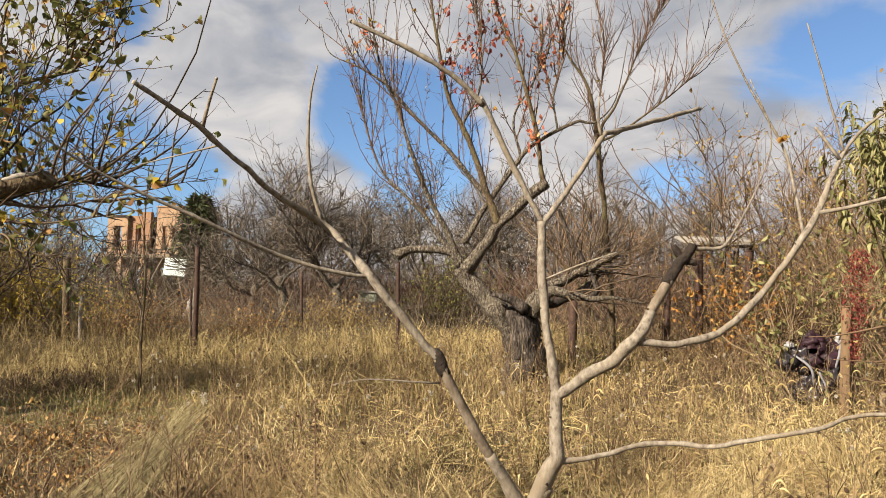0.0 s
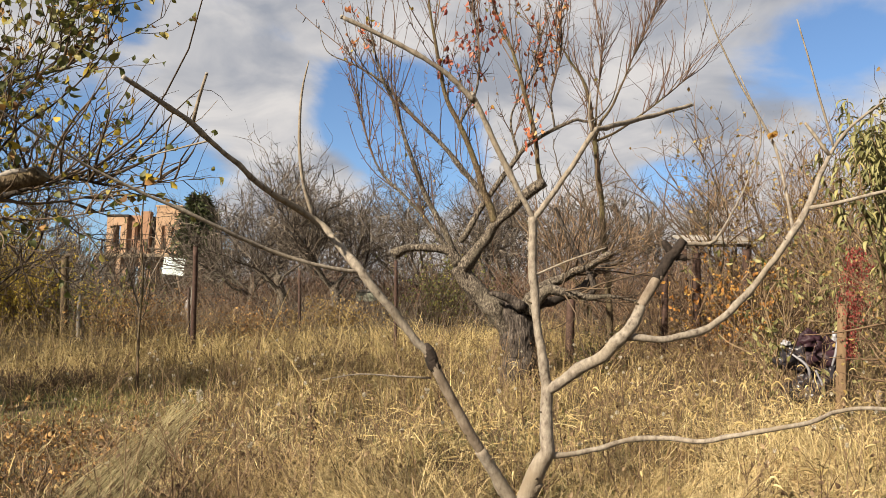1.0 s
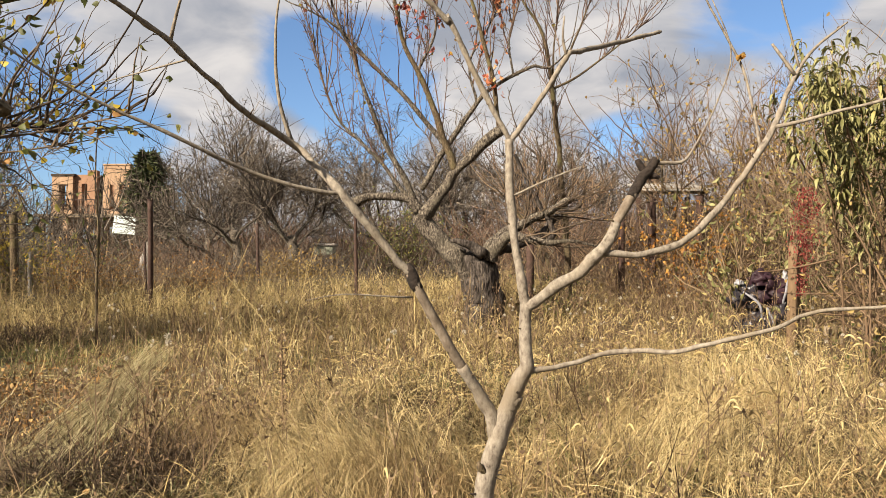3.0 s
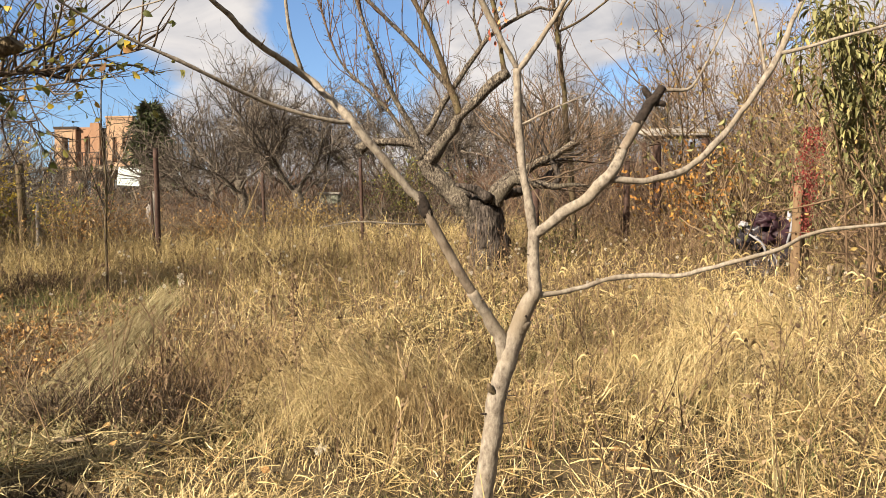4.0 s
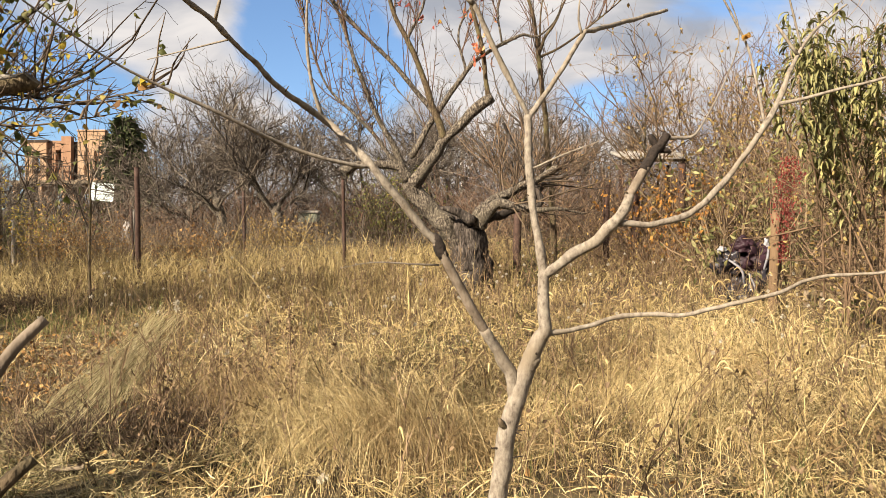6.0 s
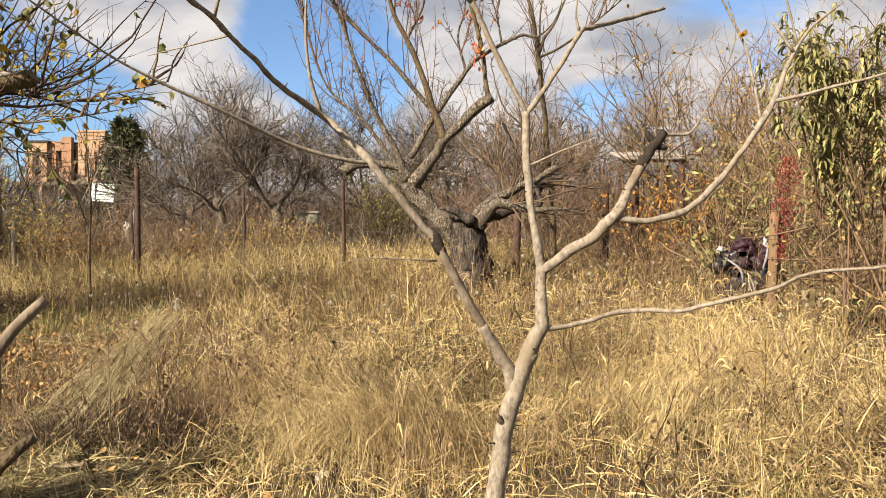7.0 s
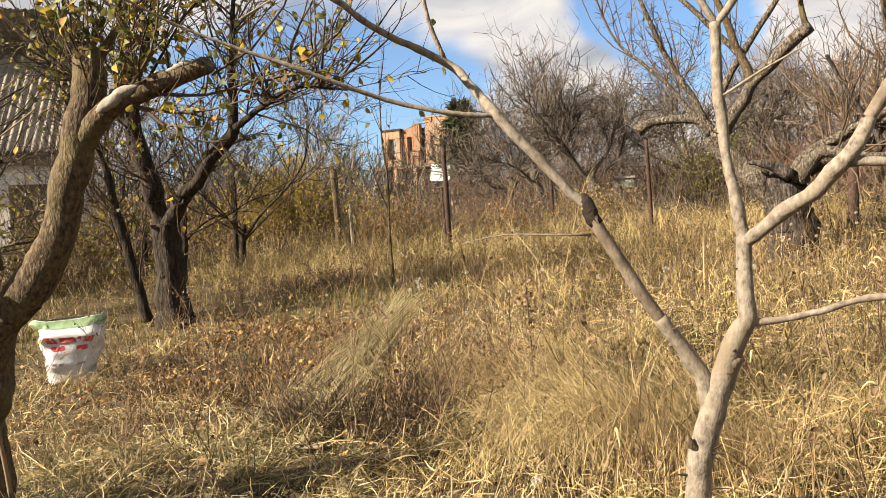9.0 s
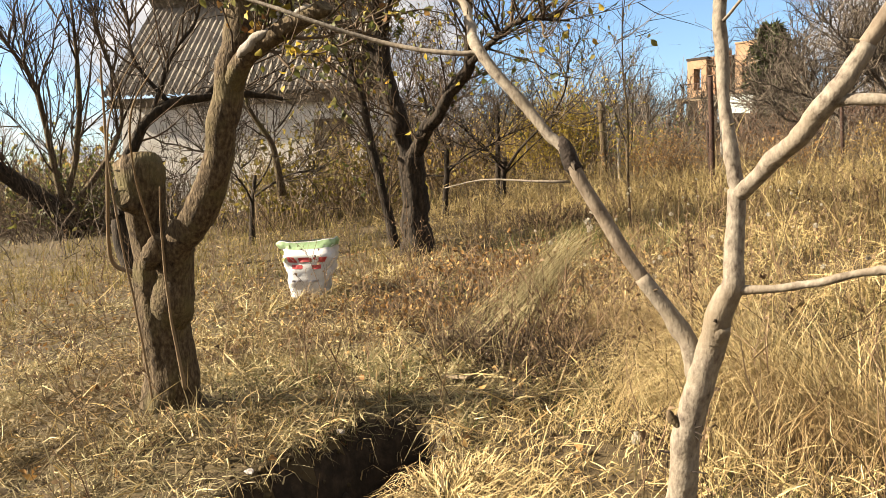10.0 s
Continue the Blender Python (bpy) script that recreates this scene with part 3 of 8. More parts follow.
def build_house():
    base = (-23.4, 50.0, -1.35)
    h = thing("house", base, "unfinished two-storey orange brick house with open window holes", "house")
    fl, up = 2.75, 3.0
    # lower storey
    wall_with_openings("wall", 5.0, fl, 0.4, [(0.4, 1.2, 0, 2.1), (1.9, 2.8, 0.9, 2.2), (3.6, 4.5, 0.9, 2.2)], M_BRICK, h, (-3.1, 0, 0), 0)
    wall_with_openings("wall", 2.6, fl, 0.4, [(0.8, 1.8, 0.9, 2.2)], M_BRICKSHADE, h, (1.9, 0.02, 0), 90)
    wall_with_openings("wall", 2.6, fl, 0.4, [(0.8, 1.8, 0.9, 2.2)], M_BRICK, h, (-3.1, 2.6, 0), -90)
    box("floor_slab", (5.6, 3.4, 0.22), (-0.75, 0.9, fl), M_POSTWOOD, h, "brown weathered floor slab")
    # upper storey, stepped: a set-back left bay, a solid slab coloured as a shaded open bay and a tall right bay
    z = fl + 0.22
    wall_with_openings("wall", 1.35, up - 0.55, 0.4, [(0.45, 1.0, 0.5, 1.9)], M_BRICK, h, (-3.1, 0.0, z), 0)
    wall_with_openings("wall", 1.05, up - 0.42, 0.4, [(0.45, 0.85, 0.0, 2.0)], M_BRICKSHADE, h, (-1.75, 0.25, z), 0)
    wall_with_openings("wall", 0.6, up - 0.22, 0.4, [], M_BRICKSHADE, h, (-0.7, -0.25, z), 0)
    wall_with_openings("wall", 0.3, up - 0.5, 0.4, [], M_DARKFILL, h, (-0.1, 0.15, z), 0)
    wall_with_openings("wall", 1.7, up + 0.1, 0.4, [(0.42, 0.72, 0.35, 1.9), (1.05, 1.4, 0.35, 1.9)], M_BRICK, h, (0.2, 0.0, z), 0)
    wall_with_openings("wall", 2.2, up + 0.1, 0.4, [(0.6, 1.5, 0.8, 2.1)], M_BRICKSHADE, h, (1.9, 0.4, z), 90)
    wall_with_openings("wall", 2.2, up - 0.55, 0.4, [(0.6, 1.5, 0.8, 2.1)], M_BRICK, h, (-3.1, 2.4, z), -90)
    wall_with_openings("wall", 5.0, up - 0.3, 0.4, [], M_BRICKSHADE, h, (-3.1, 2.2, z), 0)
    box("parapet", (1.8, 0.5, 0.12), (1.05, 0.2, z + up + 0.1), M_BRICK, h, bevel=0.02)
    box("roof_slab", (1.5, 2.0, 0.14), (-2.4, 0.95, z + up - 0.54), M_DARKFILL, h, "dark roof slab over the left bay")
    for k in range(4):
        box("railing_post", (0.07, 0.07, 0.9), (-3.0 + k * 1.0, -0.65, z), M_RUST, h, bevel=0.01)
    box("railing_bar", (3.2, 0.06, 0.06), (-1.5, -0.65, z + 0.85), M_RUST, h)
    for k in range(3):
        box("balcony_column", (0.3, 0.3, fl), (-3.3 + 1.5 * k, -0.6, 0), M_BRICK, h, bevel=0.02)


build_house()


def build_shed():
    """Limewashed shed with a corrugated asbestos-cement roof; its front runs along its own x axis."""
    a, b = Vector((-16.75, 8.45)), Vector((-12.62, 11.92))
    ln = (b - a).length
    base = (a.x, a.y, 0.35)
    s = thing("shed", base, "limewashed shed with a grey corrugated asbestos roof", "shed")
    ang = math.degrees(math.atan2((b - a).y, (b - a).x))
    s.rotation_euler = (0, 0, radians(ang))
    # local: x along the front, y away from the viewer (to the left of the run)
    wall_with_openings("wall", ln, 2.45, 0.25, [(4.3, 5.1, 0.0, 1.95)], M_LIME, s, (0, 0, -0.1), 0)
    wall_with_openings("wall", 4.5, 2.45, 0.25, [], M_LIME, s, (0.25, 0.25, -0.1), 90)
    wall_with_openings("wall", 4.5, 2.45, 0.25, [], M_LIME, s, (ln, 0.25, -0.1), 90)
    wall_with_openings("wall", ln, 2.45, 0.25, [], M_LIME, s, (0, 4.75, -0.1), 0)
    box("door", (0.8, 0.06, 1.95), (4.7, 0.1, -0.1), M_POSTWOOD, s, "grey weathered plank door")
    box("eave_board", (ln + 0.5, 0.05, 0.2), (ln / 2, -0.10, 2.20), M_POSTWOOD, s)
    # corrugated sheets, two slopes
    for side in (0, 1):
        rows = 5
        sheets = int((ln + 0.6) / 1.1)
        for k in range(sheets):
            for q in range(rows):
                n = 41
                xs = np.linspace(0, 1.13, n)
                wv = 0.026 * np.cos(xs / 1.13 * 2 * np.pi * 8)
                ys = np.array([0, 0.95 + 0.06])
                V = np.array([[x, y, z_] for y in ys for x, z_ in zip(xs, wv)] + [[x, y, z_ - 0.007] for y in ys for x, z_ in zip(xs, wv)])
                i = np.arange(n - 1)
                F = np.concatenate([np.stack([i, i + 1, n + i + 1, n + i], 1), np.stack([2 * n + i, 3 * n + i, 3 * n + i + 1, 2 * n + i + 1], 1), np.stack([i, 2 * n + i, 2 * n + i + 1, i + 1], 1)])
                key = "corrugated_sheet"
                me = bpy.data.meshes.get("shed_sheet")
                if me is None:
                    ob = mesh_part(key, V, [F], M_ROOF, s, local=True)
                    ob.data.name = "shed_sheet"
                else:
                    ob = new(key, me)
                    ob.parent = s
                slope = 42 if side == 0 else 138
                y0 = -0.20 if side == 0 else 5.20
                c, sn = math.cos(radians(42)), math.sin(radians(42))
                ob.matrix_basis = pose(-0.3 + k * 1.1, y0 + (1 if side == 0 else -1) * c * 0.95 * q, 2.42 + sn * 0.95 * q + 0.008 * (rows - q), slope + random.uniform(-0.4, 0.4) if side == 0 else slope, 0, 0)


build_shed()

# ---- young pruned tree ----


def build_young_tree():
    base = (0.13, 2.555, 0.0)
    t = thing("young_tree", base, "young pruned fruit tree with smooth beige bark", "tree")
    lk = dict(mat=M_YOUNG, tree=t, wiggle=0.12, nodes=0.11)
    limb("trunk", [(0.12, 2.55, -0.05, 0.038), (0.168, 2.56, 0.29, 0.0305), (0.195, 2.565, 0.455, 0.029), (0.220, 2.57, 0.60, 0.0285), (0.268, 2.577, 0.74, 0.0275), (0.315, 2.57, 0.86, 0.024), (0.335, 2.567, 0.90, 0.020),
                   (0.332, 2.59, 0.99, 0.0185), (0.337, 2.60, 1.072, 0.0165)], sides=18, step=0.012, uneven=0.03, mat=M_YOUNG, tree=t, wiggle=0.09)
    limb("limb", [(0.240, 2.574, 0.650, 0.013), (0.250, 2.576, 0.705, 0.0195), (0.238, 2.576, 0.762, 0.0185), (0.208, 2.571, 0.810, 0.0168), (0.150, 2.548, 0.905, 0.0148)], sides=14, step=0.012, seed=1, **lk)
    limb("weathered_limb", [(0.165, 2.553, 0.882, 0.0128), (0.128, 2.54, 0.944, 0.0146), (0.048, 2.516, 1.105, 0.0137), (0.015, 2.51, 1.176, 0.0135)], M_SCORCH, t, 14, 0.02, 0.03, 0.09, label="brown scorched stretch of the limb", seed=1)
    limb("limb", [(0.015, 2.51, 1.176, 0.0117), (-0.06, 2.495, 1.265, 0.0113), (-0.172, 2.479, 1.404, 0.0113), (-0.24, 2.53, 1.475, 0.0103), (-0.318, 2.575, 1.546, 0.0099), (-0.412, 2.43, 1.625, 0.0077), (-0.475, 2.31, 1.70, 0.0067), (-0.53, 2.22, 1.773, 0.0067), (-0.627, 2.088, 1.852, 0.0049)], sides=14, step=0.012, seed=2, **lk)
    limb("charred_collar", [(0.038, 2.514, 1.128, 0.0142), (0.026, 2.511, 1.155, 0.0180), (0.010, 2.509, 1.186, 0.0160), (0.004, 2.509, 1.192, 0.0132)], M_BURNT, t, 14, 0.01, 0.10, label="black charred ring round the limb", seed=3)
    limb("side_branch", [(-0.165, 2.479, 1.398, 0.0065), (-0.26, 2.43, 1.415, 0.0054), (-0.377, 2.38, 1.456, 0.0052), (-0.506, 2.28, 1.527, 0.0049), (-0.675, 2.19, 1.615, 0.0037), (-0.771, 2.12, 1.677, 0.0026), (-0.886, 2.0, 1.778, 0.0020), (-1.02, 1.86, 1.90, 0.0011)], sides=10, step=0.012, seed=4, **lk)
    limb("twig", [(-0.318, 2.575, 1.546, 0.007), (-0.345, 2.555, 1.653, 0.0052), (-0.351, 2.55, 1.78, 0.0042), (-0.345, 2.55, 1.90, 0.0032), (-0.323, 2.55, 1.995, 0.0016)], sides=8, seed=5, **lk)
    limb("twig", [(-0.527, 2.222, 1.77, 0.0045), (-0.505, 2.21, 1.83, 0.0038), (-0.483, 2.2, 1.883, 0.0034)], sides=8, seed=6, **lk)
    limb("twig", [(-0.50, 2.27, 1.735, 0.003), (-0.60, 2.3, 1.72, 0.0022), (-0.75, 2.35, 1.70, 0.0012)], sides=6, seed=61, **lk)
    limb("limb", [(0.337, 2.60, 1.06, 0.0165), (0.40, 2.575, 1.11, 0.0162), (0.541, 2.525, 1.222, 0.0152), (0.590, 2.549, 1.300, 0.0142)], sides=14, step=0.012, seed=7, **lk)
    limb("weathered_limb", [(0.575, 2.542, 1.275, 0.0122), (0.612, 2.56, 1.338, 0.0142), (0.645, 2.577, 1.382, 0.0138)], M_SCORCH, t, 14, 0.02, 0.03, 0.09, label="brown scorched stretch of the limb", seed=7)
    limb("charred_stub", [(0.635, 2.572, 1.37, 0.0148), (0.675, 2.59, 1.425, 0.0142), (0.705, 2.605, 1.465, 0.013), (0.715, 2.61, 1.478, 0.0125)], M_BURNT, t, 14, 0.01, 0.08, label="blackened cut end of a limb", seed=8)
    limb("charred_knob", [(0.682, 2.60, 1.442, 0.011), (0.668, 2.60, 1.462, 0.010), (0.660, 2.60, 1.478, 0.007)], M_BURNT, t, 10, 0.008, seed=9)
    limb("charred_knob", [(0.692, 2.60, 1.43, 0.009), (0.712, 2.60, 1.428, 0.008), (0.722, 2.60, 1.424, 0.005)], M_BURNT, t, 10, 0.008, seed=91)
    limb("twig", [(0.71, 2.61, 1.466, 0.0065), (0.75, 2.615, 1.467, 0.0055), (0.792, 2.62, 1.468, 0.0048), (0.82, 2.615, 1.50, 0.0030), (0.887, 2.6, 1.636, 0.0024), (0.926, 2.6, 1.774, 0.0018), (0.87, 2.6, 1.93, 0.0016)], sides=7, seed=10, **lk)
    limb("limb", [(0.535, 2.528, 1.215, 0.0120), (0.575, 2.53, 1.218, 0.0103), (0.659, 2.54, 1.214, 0.0099), (0.75, 2.56, 1.232, 0.0098), (0.832, 2.58, 1.283, 0.0094), (0.95, 2.62, 1.404, 0.0085), (1.063, 2.65, 1.567, 0.0083), (1.117, 2.68, 1.686, 0.0066), (1.195, 2.7, 1.791, 0.0046), (1.30, 2.72, 1.87, 0.0028)], sides=12, step=0.012, seed=11, **lk)
    limb("side_branch", [(1.06, 2.648, 1.564, 0.0062), (1.13, 2.625, 1.577, 0.0055), (1.222, 2.6, 1.597, 0.0048), (1.387, 2.55, 1.638, 0.004), (1.6, 2.5, 1.70, 0.002)], sides=8, seed=12, **lk)
    limb("twig", [(1.135, 2.685, 1.715, 0.0055), (1.105, 2.69, 1.76, 0.005), (1.075, 2.7, 1.81, 0.0042)], sides=8, seed=13, **lk)
    limb("twig", [(1.15, 2.69, 1.73, 0.004), (1.10, 2.69, 1.93, 0.003), (1.05, 2.68, 2.10, 0.002)], sides=6, seed=131, **lk)
    limb("limb", [(0.337, 2.60, 1.06, 0.0155), (0.326, 2.607, 1.13, 0.0135), (0.313, 2.62, 1.233, 0.0125), (0.305, 2.635, 1.32, 0.0125), (0.30, 2.65, 1.408, 0.0115), (0.303, 2.667, 1.55, 0.0115)], sides=14, step=0.012, seed=14, **lk)
    limb("limb", [(0.303, 2.667, 1.545, 0.0095), (0.265, 2.665, 1.62, 0.0085), (0.217, 2.66, 1.718, 0.0082), (0.138, 2.64, 1.896, 0.0075), (0.13, 2.64, 1.905, 0.0072)], sides=12, step=0.012, seed=15, **lk)
    limb("limb", [(0.138, 2.64, 1.886, 0.0085), (0.08, 2.62, 1.945, 0.0072), (0.021, 2.6, 1.988, 0.0068), (-0.10, 2.575, 2.055, 0.0062), (-0.225, 2.55, 2.114, 0.0058)], sides=12, step=0.012, seed=16, **lk)
    limb("limb", [(0.303, 2.667, 1.545, 0.0095), (0.35, 2.685, 1.60, 0.0082), (0.42, 2.71, 1.70, 0.0075), (0.483, 2.737, 1.80, 0.0075), (0.515, 2.77, 1.822, 0.0078), (0.656, 2.95, 1.871, 0.0075), (0.76, 3.05, 1.912, 0.007), (0.846, 3.125, 1.944, 0.0062)], sides=12, step=0.012, seed=17, **lk)
    limb("twig", [(0.483, 2.737, 1.80, 0.0045), (0.472, 2.74, 1.85, 0.0035), (0.478, 2.74, 1.92, 0.0025)], sides=8, seed=18, **lk)
    limb("side_branch", [(0.33, 2.567, 0.888, 0.010), (0.375, 2.575, 0.887, 0.008), (0.484, 2.6, 0.903, 0.0075), (0.56, 2.61, 0.922, 0.007), (0.636, 2.61, 0.930, 0.0072), (0.74, 2.55, 0.935, 0.0066), (0.837, 2.5, 0.965, 0.0062), (0.958, 2.38, 1.022, 0.0055), (1.016, 2.27, 1.078, 0.0045), (1.102, 2.1, 1.112, 0.0035), (1.22, 1.98, 1.14, 0.0025)], sides=10, step=0.012, seed=19, **lk)
    limb("twig", [(0.02, 2.512, 1.108, 0.0035), (-0.06, 2.48, 1.116, 0.0028), (-0.169, 2.45, 1.126, 0.002), (-0.26, 2.42, 1.115, 0.001)], sides=6, seed=20, **lk)
    limb("twig", [(0.308, 2.64, 1.384, 0.0032), (0.40, 2.57, 1.425, 0.0024), (0.493, 2.5, 1.459, 0.0014)], sides=6, seed=21, **lk)
    limb("twig", [(1.02, 2.64, 1.50, 0.0050), (1.02, 2.70, 1.62, 0.0044), (1.01, 2.76, 1.75, 0.0040), (0.965, 2.76, 1.84, 0.0036), (0.90, 2.75, 1.96, 0.0030), (0.835, 2.74, 2.10, 0.0024), (0.79, 2.74, 2.24, 0.0016)], sides=7, seed=22, **lk)
    lv, lf = leaves(np.random.default_rng(23), np.array([[0.998, 2.745, 1.79]] * 5), np.array([0.028, 0.026, 0.022, 0.02, 0.018]), np.array([[0.3, 0.1, -0.1], [-0.2, 0.1, -0.2], [0.1, -0.3, 0.1], [0.3, -0.1, -0.3], [-0.1, 0.2, 0.2]]), 0.6, 0.9, 0.5, 0.5)
    mesh_part("withered_leaf", lv, [lf], M_ORANGE, t, "withered orange leaf caught on a shoot")
    # a swollen node under the first side branch, a dark pruning scar, thorns and buds
    limb("knot", [(0.285, 2.572, 0.770, 0.020), (0.298, 2.570, 0.795, 0.021), (0.308, 2.568, 0.815, 0.016)], M_YOUNG, t, 14, 0.006, 0.05, seed=28)
    limb("pruning_scar", [(0.210, 2.556, 0.600, 0.012), (0.197, 2.546, 0.618, 0.0095), (0.190, 2.543, 0.632, 0.004)], M_BROWN, t, 9, 0.005, 0.16, label="dark pruning scar", seed=30)
    limb("pruning_scar", [(0.302, 2.552, 0.828, 0.008), (0.309, 2.547, 0.829, 0.004)], M_DARK, t, 9, 0.004, 0.16, label="dark pruning scar", seed=31)
    thorns = [((0.232, 2.56, 0.592), (0.030, -0.01, 0.018), 0.0026), ((0.234, 2.56, 0.590), (0.034, -0.02, 0.004), 0.0022), ((0.232, 2.56, 0.586), (0.026, -0.012, -0.010), 0.0022), ((0.236, 2.56, 0.594), (0.014, -0.012, 0.026), 0.0018),
              ((0.206, 2.56, 0.500), (0.062, -0.015, 0.013), 0.0026), ((0.190, 2.555, 0.535), (-0.026, -0.01, 0.004), 0.0032),
              ((0.345, 2.59, 1.0), (-0.032, -0.012, 0.006), 0.003), ((0.318, 2.61, 1.19), (0.026, -0.012, 0.006), 0.0025), ((0.307, 2.63, 1.30), (-0.024, -0.01, 0.01), 0.0028), ((0.09, 2.53, 1.01), (-0.024, -0.012, 0.012), 0.003), ((0.13, 2.538, 0.94), (-0.021, -0.014, 0.012), 0.0035), ((0.17, 2.55, 0.875), (0.021, -0.01, 0.01), 0.003),
              ((-0.26, 2.55, 1.49), (0.016, -0.012, 0.020), 0.003), ((-0.10, 2.49, 1.315), (0.016, -0.01, 0.016), 0.0026), ((-0.40, 2.44, 1.615), (0.012, -0.008, 0.014), 0.0022), ((0.47, 2.55, 1.165), (0.02, -0.01, -0.012), 0.003), ((0.59, 2.545, 1.30), (-0.020, -0.01, 0.012), 0.003), ((0.70, 2.55, 1.222), (0.0, -0.01, 0.018), 0.0026), ((0.89, 2.6, 1.34), (0.018, -0.01, -0.010), 0.0026), ((1.0, 2.63, 1.475), (-0.014, -0.006, 0.010), 0.0022), ((0.25, 2.663, 1.65), (-0.012, -0.006, 0.004), 0.0024), ((0.43, 2.715, 1.715), (0.012, -0.008, -0.006), 0.0022)]
    for k, (p, d, r) in enumerate(thorns):
        e = [p[i] + d[i] for i in range(3)]
        m = [p[i] + d[i] * 0.5 for i in range(3)]
        limb("spur", [(*p, r), (*m, r * 0.8), (*e, r * 0.45)], M_BURNT if k < 6 else M_BROWN, t, 7, 0.006, 0.12, seed=32 + k)
    for p, d, r in (((-0.627, 2.088, 1.852), (-0.006, -0.008, 0.005), 0.0056), ((-0.225, 2.55, 2.114), (-0.006, -0.001, 0.003), 0.0060), ((0.846, 3.125, 1.944), (0.006, 0.005, 0.002), 0.0063), ((-0.483, 2.2, 1.883), (0.002, -0.001, 0.005), 0.0036), ((0.134, 2.64, 1.897), (-0.002, -0.006, 0.008), 0.0055)):
        e = [p[i] + d[i] for i in range(3)]
        limb("cut_end", [(*p, r), (*e, r * 0.97)], M_CUT, t, 10, 0.02, 0.02, 0.0, seed=3)


build_young_tree()


def build_near_sapling():
    base = (-0.345, 0.76, 0.0)
    t = thing("sapling", base, "small pruned sapling with cut twigs beside the path", "tree")
    limb("trunk", [(-0.33, 0.75, -0.03, 0.016), (-0.335, 0.755, 0.6, 0.013), (-0.325, 0.755, 1.05, 0.011), (-0.312, 0.757, 1.16, 0.0105), (-0.306, 0.760, 1.215, 0.009)], M_BROWN, t, 12, 0.02)
    limb("twig", [(-0.306, 0.760, 1.213, 0.0058), (-0.291, 0.772, 1.236, 0.0045), (-0.271, 0.788, 1.259, 0.0042)], M_SCORCH, t, 12, 0.008, label="pale cut twig")
    limb("twig", [(-0.318, 0.750, 1.105, 0.0065), (-0.294, 0.747, 1.133, 0.0052), (-0.274, 0.762, 1.151, 0.0042)], M_BROWN, t, 12, 0.008)
    limb("twig", [(-0.306, 0.760, 1.213, 0.007), (-0.325, 0.765, 1.27, 0.006), (-0.335, 0.77, 1.32, 0.005)], M_BROWN, t, 10, 0.008)


build_near_sapling()


